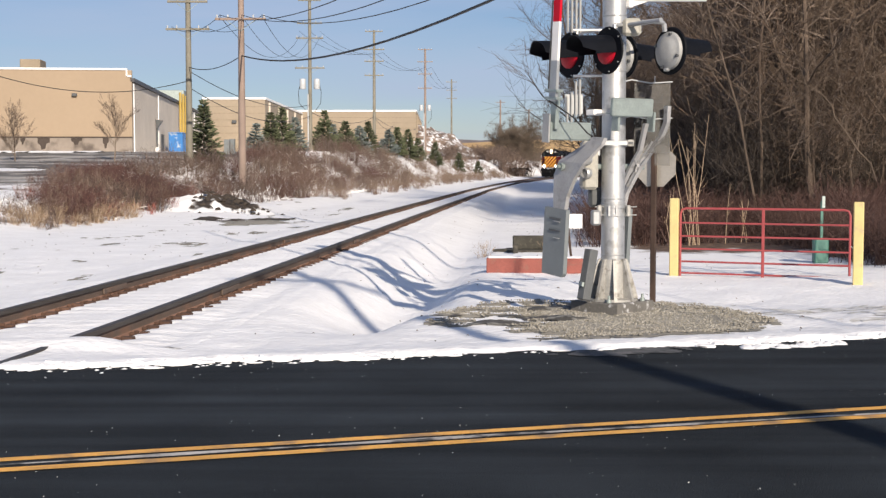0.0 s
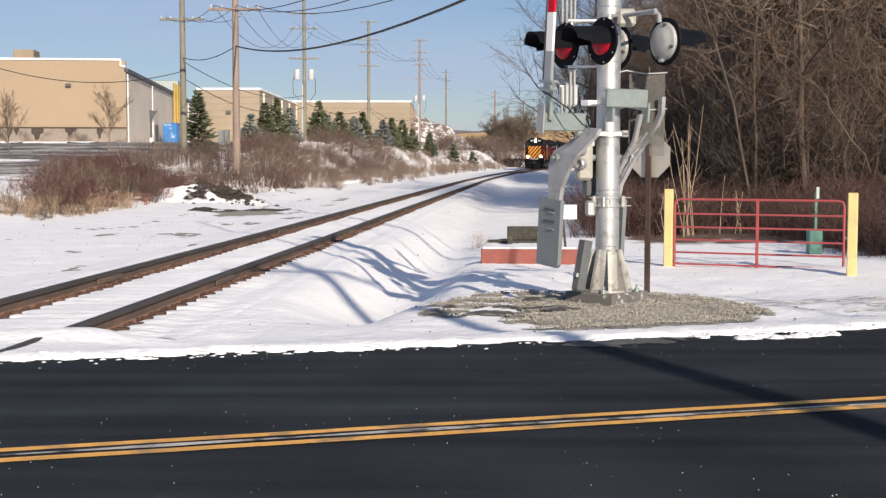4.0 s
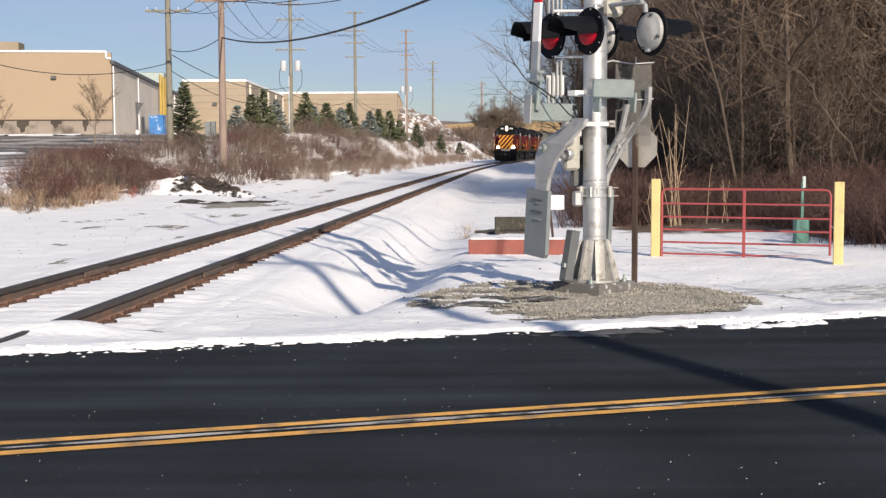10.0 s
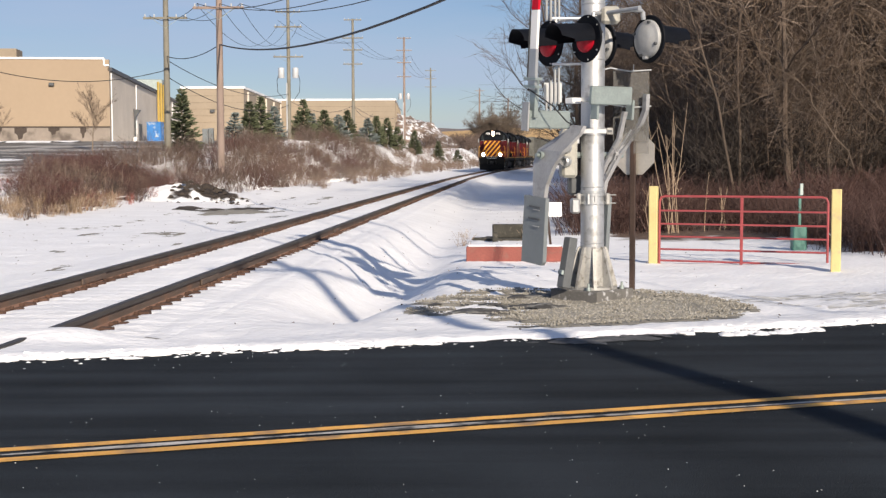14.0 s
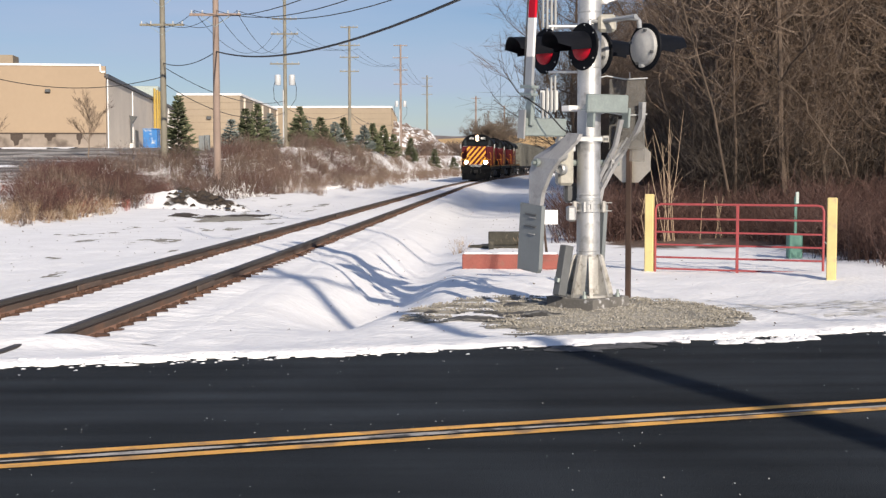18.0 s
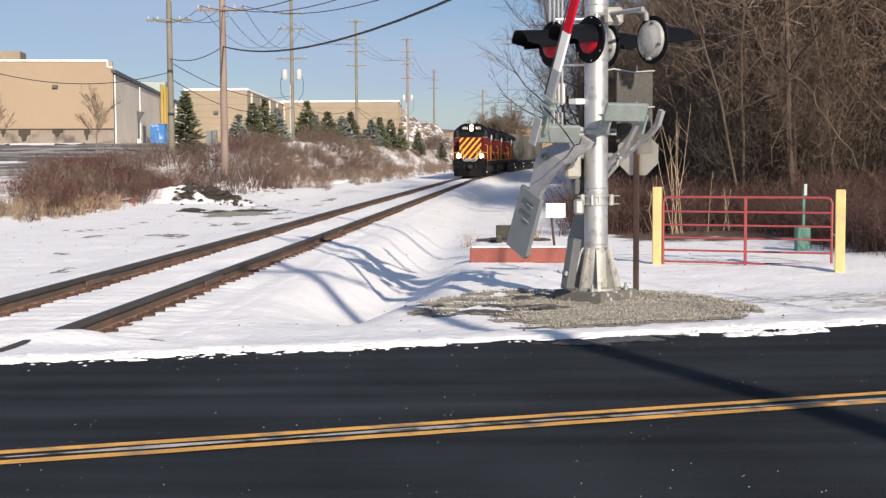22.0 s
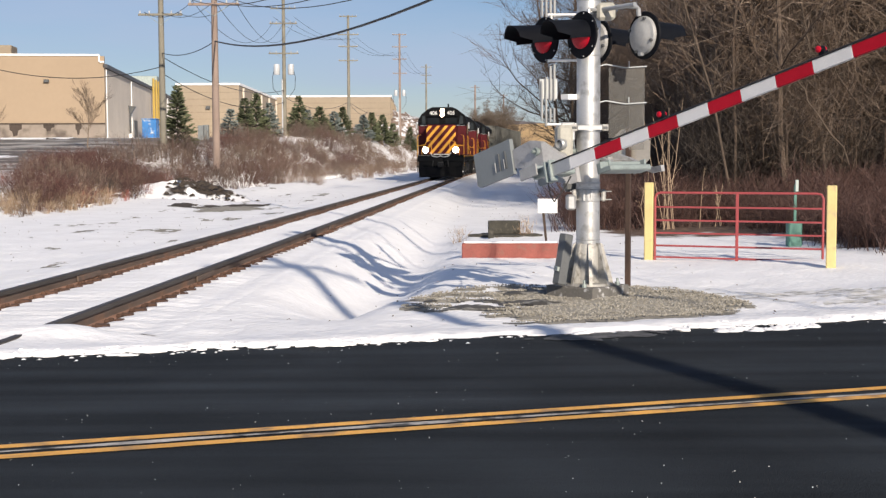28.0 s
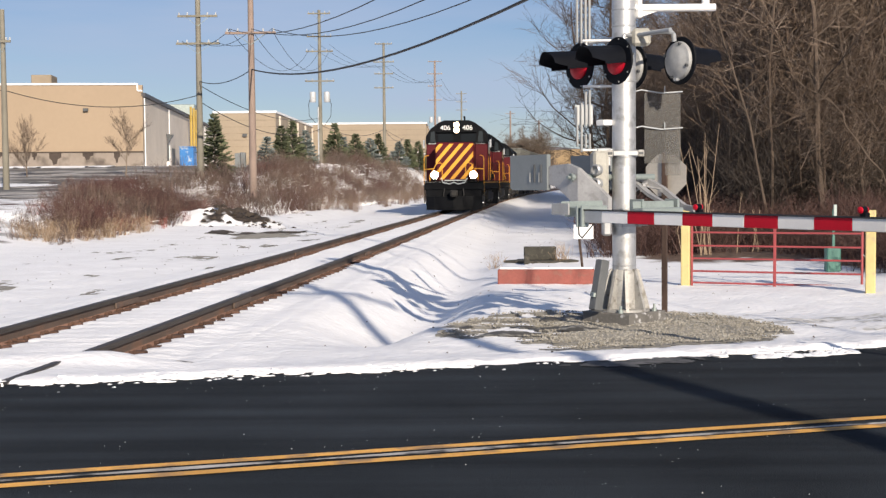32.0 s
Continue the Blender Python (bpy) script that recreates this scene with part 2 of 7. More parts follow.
LOCO_BLACK = mat("black_loco_paint", (0.0050, 0.0056, 0.0070), 0.6, 0, 0.3, 1.0, 15, 0.03, spec=0.08)
LOCO_YELLOW = mat("yellow_loco_paint", (0.74, 0.35, 0.03), 0.45, 0, 0.1, 1.0, 15, 0.03)
UNDER = mat("grimy_running_gear", (0.016, 0.015, 0.014), 0.7, 0.2, 0.35, 2, 25, 0.2)
WHEEL = mat("wheel_steel", (0.22, 0.20, 0.19), 0.4, 0.8, 0.2)
CAR_GREY = mat("weathered_grey_car_paint", (0.135, 0.138, 0.125), 0.7, 0, 0.3, 0.7, 12, 0.1, (0.07, 0.06, 0.05), 0.3)
GLASS_DARK = mat("dark_window_glass", (0.008, 0.010, 0.012), 0.12, 0, 0.1, spec=0.25)
CAR_WHITE = mat("white_car_paint", (0.80, 0.80, 0.80), 0.25, 0, 0.03, coat=0.8, bump=0)
RUBBER = mat("tyre_rubber", (0.02, 0.02, 0.02), 0.85)
MESH_SCREEN = mat("mesh_screen_metal", (0.10, 0.098, 0.094), 0.5, 0.2, 0.15, 2, 30, 0.0)
_n, _l = MESH_SCREEN.node_tree.nodes, MESH_SCREEN.node_tree.links
_t, _x = _n.new("ShaderNodeBsdfTransparent"), _n.new("ShaderNodeMixShader")
_x.inputs[0].default_value = 0.34
_l.new(_t.outputs[0], _x.inputs[1])
_l.new(_n["Principled BSDF"].outputs[0], _x.inputs[2])
_l.new(_x.outputs[0], _n["Material Output"].inputs[0])
SIGN_BACK = mat("bare_sign_back", (0.50, 0.46, 0.40), 0.38, 0.6, 0.15, 3, 30, 0.1)


# ---- mesh helpers ----
class G:
    """Vertices and faces of one part."""

    def __init__(self):
        self.v, self.f = [], []

    def add(self, vs, fs, m=None):
        o = len(self.v)
        self.v += [tuple(m @ Vector(p)) for p in vs] if m is not None else [tuple(p) for p in vs]
        self.f += [tuple(i + o for i in q) for q in fs]
        return self

    def box(self, x, y, z, sx, sy, sz, bev=0.0, m=None):
        """A box centred at x, y, z, its edges cut off by bev."""
        a, b, c = sx / 2, sy / 2, sz / 2
        if bev <= 0:
            vs = [(x + i * a, y + j * b, z + k * c) for i in (-1, 1) for j in (-1, 1) for k in (-1, 1)]
            return self.add(vs, [(0, 1, 3, 2), (4, 6, 7, 5), (0, 4, 5, 1), (2, 3, 7, 6), (0, 2, 6, 4), (1, 5, 7, 3)], m)
        bm = bmesh.new()
        bmesh.ops.create_cube(bm, size=1.0)
        for p in bm.verts:
            p.co = Vector((p.co.x * sx + x, p.co.y * sy + y, p.co.z * sz + z))
        bmesh.ops.bevel(bm, geom=bm.edges[:], offset=min(bev, a * 0.9, b * 0.9, c * 0.9), segments=1, affect="EDGES")
        bm.verts.index_update()
        self.add([p.co[:] for p in bm.verts], [[p.index for p in q.verts] for q in bm.faces], m)
        bm.free()
        return self

    def tube(self, pts, r, n=6, r1=None, caps=True, m=None):
        """A round bar along pts; r may taper to r1."""
        pts = [Vector(p) for p in pts]
        o, k = len(self.v), len(pts)
        vs, fs = [], []
        up = None
        for i, p in enumerate(pts):
            d = (pts[min(i + 1, k - 1)] - pts[max(i - 1, 0)]).normalized()
            if up is None:
                up = d.orthogonal().normalized()
            up = (up - d * up.dot(d)).normalized()
            side = d.cross(up)
            rr = r if r1 is None else r + (r1 - r) * i / (k - 1)
            vs += [p + (up * math.cos(2 * math.pi * j / n) + side * math.sin(2 * math.pi * j / n)) * rr for j in range(n)]
        for i in range(k - 1):
            for j in range(n):
                a, b = i * n + j, i * n + (j + 1) % n
                fs.append((a, b, b + n, a + n))
        if caps:
            fs += [tuple(range(n - 1, -1, -1)), tuple(range((k - 1) * n, k * n))]
        return self.add(vs, fs, m)

    def lathe(self, prof, n=24, m=None):
        """(radius, height) points turned round the z axis."""
        vs = [(r * math.cos(2 * math.pi * j / n), r * math.sin(2 * math.pi * j / n), z) for r, z in prof for j in range(n)]
        fs = [(i * n + j, i * n + (j + 1) % n, (i + 1) * n + (j + 1) % n, (i + 1) * n + j) for i in range(len(prof) - 1) for j in range(n)]
        fs += [tuple(range(n - 1, -1, -1)), tuple(range((len(prof) - 1) * n, len(prof) * n))]
        return self.add(vs, fs, m)

    def plate(self, outline, h, m=None):
        """An outline in x, y with thickness h upwards."""
        k = len(outline)
        vs = [(x, y, 0) for x, y in outline] + [(x, y, h) for x, y in outline]
        fs = [tuple(range(k - 1, -1, -1)), tuple(range(k, 2 * k))] + [(i, (i + 1) % k, (i + 1) % k + k, i + k) for i in range(k)]
        return self.add(vs, fs, m)

    def mesh(self, name, material, smooth=False):
        me = bpy.data.meshes.new(name)
        me.from_pydata(self.v, [], self.f)
        me.materials.append(material)
        if smooth:
            me.polygons.foreach_set("use_smooth", [True] * len(me.polygons))
            me.set_sharp_from_angle(angle=radians(40))
        me.update()
        return me


def thing(name, label, category, m=None, group="", kind=""):
    ob = tagged(new(name), label, category, group, kind)
    if m is not None:
        ob.matrix_world = m
    return ob


def part(name, g, material, parent, label="", smooth=False, m=None):
    """One mesh object under a thing or under a part."""
    ob = new(name, g.mesh(name, material, smooth) if isinstance(g, G) else g)
    ob.parent = parent
    if m is not None:
        ob.matrix_basis = m
    return tagged(ob, label)


def solid(name, g, material, label, category, group="", kind="", smooth=False, m=None):
    """A thing that is one mesh."""
    ob = tagged(new(name, g.mesh(name, material, smooth)), label, category, group, kind)
    if m is not None:
        ob.matrix_world = m
    return ob


def smooth01(a, b, x):
    t = max(0.0, min(1.0, (x - a) / (b - a)))
    return t * t * (3 - 2 * t)


def text_part(name, words, size, material, parent, m, depth=0.004):
    cu = bpy.data.curves.new(name, "FONT")
    cu.body, cu.size, cu.align_x, cu.align_y, cu.extrude = words, size, "CENTER", "CENTER", depth
    tmp = bpy.data.objects.new(name, cu)
    scene.collection.objects.link(tmp)
    me = bpy.data.meshes.new_from_object(tmp.evaluated_get(bpy.context.evaluated_depsgraph_get()))
    bpy.data.objects.remove(tmp)
    me.materials.clear()
    me.materials.append(material)
    return part(name, me, material, parent, m=m)


# ---- the plan: track, road and lie of the land ----
TRACK = ((-30, -7.1), (-10, -5.55), (0, -4.78), (12, -3.86), (22, -3.06), (36, -2.05), (52, -0.85), (66.7, 0.28), (73.5, 0.78), (82.5, 1.5), (98, 2.67),
         (107, 3.5), (116, 4.42), (125, 5.4), (134, 6.35), (150, 8.35), (168, 10.8), (186, 13.45), (202, 16.0), (211, 17.55), (240, 23.2), (280, 32.2), (330, 45.0), (380, 59.0))


def smooth_table():
    ys = np.arange(-30, 380, 1.0)
    xs = np.interp(ys, [p[0] for p in TRACK], [p[1] for p in TRACK])
    for _ in range(60):
        xs[1:-1] = (xs[:-2] + 2 * xs[1:-1] + xs[2:]) / 4
    return ys, xs


TY, TX = smooth_table()


def xc(y):
    return float(np.interp(y, TY, TX))


def track_z(y):
    return 0.34 * smooth01(95, 215, y)


def track_dir(y):
    d = Vector((xc(y + 1) - xc(y - 1), 2.0, track_z(y + 1) - track_z(y - 1)))
    return d.normalized()


def road_edge(x):
    """Far edge of the road."""
    return 9.98 + 0.293 * x


def ripple(x, y, s, seed=0.0):
    return noise.noise(Vector((x * s, y * s, seed)))


PAD = Vector((1.95, 13.9))


def ground(x, y):
    """Height of the snow and soil."""
    u = x - xc(y)
    past = y - road_edge(x)
    zt = track_z(y)
    # bed of the track
    if abs(u) < 1.25:
        z = -0.225
    elif u > 0:
        far = smooth01(26, 38, y)
        z = -0.15 - 0.36 * smooth01(1.25, 3.1, u) * far - 0.075 * (1 - smooth01(1.25, 1.5, u))
        # steep-sided ditch, its far bank higher beside the signal
        z -= (1 - far) * smooth01(2.2, 6.2, past) * (0.44 * smooth01(1.75, 2.95, u) - (0.18 + 0.20 * (1 - smooth01(18.5, 22.5, y)) * (1 - smooth01(4.7, 6.6, u))) * smooth01(3.0, 3.85, u))
        z += 0.10 * smooth01(3.4, 4.6, u) * (1 - smooth01(24, 40, y)) * far
    else:
        z = -0.15 - 0.08 * smooth01(1.25, 2.6, -u) - 0.075 * (1 - smooth01(1.25, 1.5, -u))
    z += zt
    if u > 5.5:
        z += 0.6 * smooth01(6, 22, u) + 0.05 * max(0, u - 22)
    if u < 0:
        lift = smooth01(8.0, 14.0, -u) * smooth01(3, 16, past)
        z += lift * (0.23 + float(np.interp(y, (30, 50, 58, 66, 73, 85, 100, 110, 150, 195, 260), (0.5, 0.60, 0.72, 0.98, 1.18, 1.75, 2.45, 2.75, 2.85, 2.4, 3.0)))) + 0.25 * smooth01(5, 7, -u) * smooth01(30, 60, y)
    # gravel pad of the signal
    d = math.hypot((x - PAD.x) / 2.1, (y - PAD.y) / 1.9)
    z = z + (-0.165 - z) * (1 - smooth01(0.95, 1.38, d)) * (1 if u > 1.5 else 0)
    # apron beside the road
    out = smooth01(0.95, 1.9, abs(u))
    k = (1 - smooth01(0.0, 2.2, past)) * out + (1 - smooth01(1.75, 2.35, past)) * (1 - out)
    swell = 0.05 * smooth01(1.25, 1.6, past) * (1 - out)
    z = z + (-0.02 + swell - z) * k
    if past > -0.1:
        z += (0.026 * ripple(x, y, 0.7) + 0.018 * ripple(x, y, 2.6, 4.0) + 0.013 * ripple(x, y, 6.0, 2.0) + 0.006 * ripple(x, y, 13.0, 2.0)) * smooth01(0.2, 0.8, past) * out
    # ploughed edge of the snow on the asphalt
    if past < 1.2:
        q = past - (0.12 + 0.24 * smooth01(1.0, -4.0, x)) + 0.10 * ripple(x, y, 0.8, 6.0) + 0.14 * ripple(x, y, 2.4, 8.0) + 0.10 * ripple(x, y, 6.5, 3.0)
        q += 0.07 * ripple(x, y, 13.0, 5.0)
        lip = -0.055 + 0.060 * smooth01(-0.06, 0.07, q) + 0.025 * ripple(x, y, 5.0, 1.0)
        z = lip + (z - lip) * smooth01(0.2, 1.1, past)
    return z


def build_ground():
    """One sheet, finer near the camera, out to the horizon."""
    ys = [-400, -150, -60, -25, -8] + [i * 0.5 for i in range(0, 14)] + [7 + i * 0.09 for i in range(0, 78)] + [14 + i * 0.14 for i in range(0, 86)] + [26 + i * 0.45 for i in range(0, 60)]
    ys += [53 + i * 1.5 for i in range(60)] + [143 + i * 5 for i in range(30)] + [300, 340, 400, 500, 700, 1000, 1600, 3000]
    offs = [-2500, -900, -400, -200, -120, -90, -70, -55] + [-45 + i * 1.2 for i in range(26)] + [-14 + i * 0.35 for i in range(26)] + [-5 + i * 0.14 for i in range(108)]
    offs += [10.2 + i * 0.5 for i in range(24)] + [23, 26, 30, 36, 45, 60, 80, 120, 200, 400, 900, 2500]
    vs, fs = [], []
    w = len(offs)
    for y in ys:
        c = xc(min(max(y, -30), 378))
        for o in offs:
            x = c + o
            yy = min(max(y, -29), 377)
            under = y < road_edge(x) - 0.32 and y > -60
            z = ground(x, yy) if not under else min(ground(x, yy), -0.09)
            vs.append((x, y, z))
    for i in range(len(ys) - 1):
        for j in range(w - 1):
            a = i * w + j
            fs.append((a, a + 1, a + w + 1, a + w))
    g = G()
    g.v, g.f = vs, fs
    ob = solid("ground", g, SNOW_GROUND, "snow-covered ground with bare soil and weeds showing through", "ground", kind="structure", smooth=True)
    return ob


def snow_ground_material(name, low, high):
    m = mat(name, (0.845, 0.85, 0.87), 0.75, 0, 0.07, 1.4, 11, 0.65, (0.30, 0.24, 0.18), 0.0, dist=0.03)
    n, l = m.node_tree.nodes, m.node_tree.links
    b = n["Principled BSDF"]
    snow_col = b.inputs["Base Color"].links[0].from_socket
    # bare leaf litter shows on the bank and in the woods
    geo = n.new("ShaderNodeNewGeometry")
    at = n.new("ShaderNodeAttribute")
    at.attribute_name = "bare"
    nz = n.new("ShaderNodeTexNoise")
    nz.inputs["Scale"].default_value, nz.inputs["Detail"].default_value = 0.9, 8
    l.new(geo.outputs["Position"], nz.inputs["Vector"])
    ad = n.new("ShaderNodeMath")
    l.new(at.outputs["Fac"], ad.inputs[0])
    l.new(nz.outputs[0], ad.inputs[1])
    rp = n.new("ShaderNodeValToRGB")
    rp.color_ramp.elements[0].position, rp.color_ramp.elements[1].position = 0.80, 0.98
    l.new(ad.outputs[0], rp.inputs[0])
    nf = n.new("ShaderNodeTexNoise")
    nf.inputs["Scale"].default_value, nf.inputs["Detail"].default_value = 7, 6
    l.new(geo.outputs["Position"], nf.inputs["Vector"])
    rf = n.new("ShaderNodeValToRGB")
    rf.color_ramp.elements[0].color, rf.color_ramp.elements[1].color = (*low, 1), (*high, 1)
    rf.color_ramp.elements[0].position, rf.color_ramp.elements[1].position = 0.35, 0.68
    l.new(nf.outputs[0], rf.inputs[0])
    mx = n.new("ShaderNodeMix")
    mx.data_type = "RGBA"
    l.new(rp.outputs[0], mx.inputs[0])
    l.new(snow_col, mx.inputs[6])
    l.new(rf.outputs[0], mx.inputs[7])
    l.new(mx.outputs[2], b.inputs["Base Color"])
    return m


SNOW_GROUND = snow_ground_material("patchy_snow_ground", (0.05, 0.032, 0.024), (0.20, 0.13, 0.09))


def wood_edge(y):
    """x of the edge of the wood at depth y."""
    return max(xc(y) + 6.2 + 2.2 * smooth01(45, 24, y), 0.125 * y + 1.2)


def bareness(x, y):
    u = x - xc(min(max(y, -30), 378))
    past = y - road_edge(x)
    b = 0.0
    if u < 0:
        b = max(b, (0.34 - 0.16 * smooth01(58, 75, y)) * smooth01(8.2, 10.5, -u) * smooth01(4, 14, past))
    if y > 22:
        b = max(b, 0.72 * smooth01(wood_edge(y) - 2.2, wood_edge(y) + 0.3, x) * smooth01(26, 33, y + 0.2 * u))
    if u > 9.5:
        b = max(b, 0.5 * smooth01(9.5, 11, u) * smooth01(8, 12, past))
    if abs(u) < 0.95 and past > 2.4:
        b = 1.0
    if y > 300:
        b = 0.42
    return b


ground_ob = build_ground()
bare = ground_ob.data.attributes.new("bare", "FLOAT", "POINT")
bare.data.foreach_set("value", [bareness(v.co.x, v.co.y) for v in ground_ob.data.vertices])


def build_road():
    """Asphalt with a slight crown, its far edge crumbled, and the double yellow line."""
    g = G()
    xs = [-300, -120, -60, -30] + [-14 + i * 0.12 for i in range(230)] + [14, 30, 60, 120, 300]
    k = len(xs)
    prof = [(-6.6, -0.10), (-6.3, -0.055), (-3.05, 0.0), (-0.35, -0.018), (0.55, -0.028), (0.6, -0.10)]
    for s, z in prof:
        for x in xs:
            j = 0.045 * ripple(x, 0, 1.3, 2.0) + 0.02 * ripple(x, 0, 5.0, 3.0) if s > 9 else 0
            g.v.append((x - 0.28 * s, road_edge(x) + 0.956 * s + j, z))
    for i in range(len(prof) - 1):
        for j in range(k - 1):
            a = i * k + j
            g.f.append((a, a + 1, a + k + 1, a + k))
    road = solid("road", g, ASPHALT, "fresh black asphalt road with a double yellow centre line", "road", kind="structure", smooth=True)
    for s, name, material, wd in ((-3.16, "yellow_line", YELLOW_LINE, 0.088), (-2.93, "yellow_line", YELLOW_LINE, 0.084), (-3.06, "salt_streak", SALT, 0.055)):
        q = G()
        zz = 0.004 if name == "yellow_line" else 0.0065
        for x in xs:
            wob = 0.006 * ripple(x, s, 2.5)
            if name == "salt_streak":
                # drifts from the middle of the gap onto the nearer line, wide and narrow by turns
                wob += -0.045 * smooth01(-1.0, 2.2, x) + 0.02 * ripple(x, 5.0, 0.7)
                wd = 0.048 + 0.045 * ripple(x, 2.0, 1.6)
            for e in (-wd / 2, wd / 2):
                ss = s + e + wob
                q.v.append((x - 0.28 * ss, road_edge(x) + 0.956 * ss, zz - 0.0012 * abs(s + 3.05)))
        q.f = [(2 * i, 2 * i + 2, 2 * i + 3, 2 * i + 1) for i in range(k - 1)]
        part(name, q, material, road)
    return road


build_road()


WEB_PROFILE = ((0.015, -0.141), (0.010, -0.125), (0.010, -0.045), (-0.010, -0.045), (-0.010, -0.125), (-0.015, -0.141))
FOOT_PROFILE = ((-0.07, -0.17), (0.07, -0.17), (0.07, -0.156), (0.016, -0.138), (-0.016, -0.138), (-0.07, -0.156))
HEAD_PROFILE = ((0.036, -0.052), (0.037, -0.008), (0.026, 0.0), (-0.026, 0.0), (-0.037, -0.008), (-0.036, -0.052))


def sweep(profile, side):
    g = G()
    ys = [-28 + i * 1.0 for i in range(120)] + [92 + i * 2.0 for i in range(130)]
    k = len(profile)
    for y in ys:
        d = track_dir(y)
        nrm = Vector((d.y, -d.x, 0)).normalized()
        c = Vector((xc(y), y, track_z(y))) + nrm * side * 0.7535
        g.v += [tuple(c + nrm * px + Vector((0, 0, pz))) for px, pz in profile]
    for i in range(len(ys) - 1):
        for j in range(k):
            a, b = i * k + j, i * k + (j + 1) % k
            g.f.append((a, b, b + k, a + k))
    return g


def build_track():
    track = thing("railway_track", "single railway track with rusty rails on snow-covered timber ties", "railway track", kind="structure")
    for side in (-1, 1):
        rail = part("rail", sweep(WEB_PROFILE, side), STEEL_RUST, track, "rusty steel rail with a dark head")
        part("rail_foot", sweep(FOOT_PROFILE, side), RUST, rail, "orange rusted rail foot")
        part("rail_head", sweep(HEAD_PROFILE, side), STEEL_RUN, rail, "dark worn rail head")
        for y in (16.6, 28.0, 40.0):
            d = track_dir(y)
            nrm = Vector((d.y, -d.x, 0))
            c = Vector((xc(y), y, -0.095)) + nrm * side * 0.7535
            turn = -math.degrees(math.atan2(d.x, d.y))
            part("joint_bar", G().box(-0.03, 0, 0, 0.025, 0.9, 0.075, 0.008).box(0.03, 0, 0, 0.025, 0.9, 0.075, 0.008), STEEL_RUST, rail, m=pose(*c, 0, 0, turn))
    return track


track = build_track()


def tie_positions():
    return [10.9 + i * 0.40 for i in range(200)]


def build_ties():
    g = G()
    g.box(0, 0, 0, 2.6, 0.23, 0.17, 0.012)
    base = g.mesh("tie", TIE)
    rng = random.Random(5)
    for y in tie_positions():
        d = track_dir(y)
        ob = new("tie", base)
        ob.parent = track
        ob.matrix_basis = pose(xc(y) + rng.uniform(-0.04, 0.04), y, track_z(y) - 0.272, 0, 0, -math.degrees(math.atan2(d.x, d.y)) + rng.uniform(-1.5, 1.5))


def build_tie_plates():
    """Plate and spike heads beside the rail on every tie; those far off are joined."""
    def plate(g, m, rng):
        g.box(0, 0, -0.163, 0.36, 0.17, 0.028, 0.004, m)
        for sx in (-1, 1):
            for sy in (-0.05, 0.055):
                g.box(sx * rng.uniform(0.085, 0.10), sy, -0.135, 0.05, 0.04, 0.035, 0.008, m)
            g.box(sx * rng.uniform(0.15, 0.19), rng.uniform(-0.04, 0.04), -0.140, rng.uniform(0.06, 0.11), rng.uniform(0.08, 0.15), rng.uniform(0.03, 0.06), 0.01, m)
    rng = random.Random(8)
    shapes = []
    for i in range(4):
        g = G()
        plate(g, None, rng)
        shapes.append(g.mesh("tie_plate", TIE_PLATE))
    far = G()
    for i, y in enumerate(tie_positions()):
        d = track_dir(y)
        nrm = Vector((d.y, -d.x, 0))
        for side in (-1, 1):
            p = Vector((xc(y), y, track_z(y))) + nrm * side * 0.7535
            m = pose(p.x, p.y, p.z + rng.uniform(-0.012, 0.006), 0, 0, -math.degrees(math.atan2(d.x, d.y)) + rng.uniform(-4, 4))
            if y < 62:
                ob = new("tie_plate", shapes[rng.randrange(4)])
                ob.parent = track
                ob.matrix_basis = m
            else:
                plate(far, m, rng)
    part("far_tie_plates", far, TIE_PLATE, track)


def build_track_snow():
    """Snow between and beside the rails, melted back in teeth where the ties lie."""
    strips = ((-0.706, 0.706, 1, 1), (0.800, 1.75, 1, 0), (-1.75, -0.800, 0, 1))
    for a, b, cut_a, cut_b in strips:
        g = G()
        y, rows, n = 11.25, 0, 9
        while y < 150:
            step = 0.05 if y < 45 else 0.25
            ph = ((y - 10.9) / 0.4) % 1.0
            tooth = abs(ph * 2 - 1)
            d = track_dir(y)
            nrm = Vector((d.y, -d.x, 0))
            c = Vector((xc(y), y, track_z(y)))
            for i in range(n):
                f = i / (n - 1)
                lo = a + cut_a * (0.15 * smooth01(0.40, 0.72, tooth) * (0.75 + 0.8 * ripple(3.0, y, 1.9, a)) + 0.005)
                hi = b - cut_b * (0.15 * smooth01(0.40, 0.72, tooth) * (0.75 + 0.8 * ripple(7.0, y, 1.9, b)) + 0.005)
                u = lo + (hi - lo) * f
                edge = min((u - lo) if cut_a else 9, (hi - u) if cut_b else 9)
                z = -0.136 + 0.022 * (0.5 - tooth) * smooth01(0, 0.25, edge) * (0.6 + ripple(u, y, 1.2)) + 0.014 * ripple(u, y, 0.8, 9.0) - 0.035 * (1 - smooth01(0.0, 0.04, edge))
                if abs(u) > 0.9:
                    # runs out into the shoulder
                    q = c + nrm * u
                    edge_z = ground(q.x, q.y) - c.z + 0.008 - 0.03 * smooth01(1.66, 1.75, abs(u))
                    z += (edge_z - z) * smooth01(1.15, 1.6, abs(u))
                g.v.append(tuple(c + nrm * u + Vector((0, 0, z))))
            rows += 1
            y += step
        for r in range(rows - 1):
            for i in range(n - 1):
                k = r * n + i
                g.f.append((k, k + 1, k + n + 1, k + n))
        part("track_snow", g, SNOW, track, "snow packed over the ties", True)


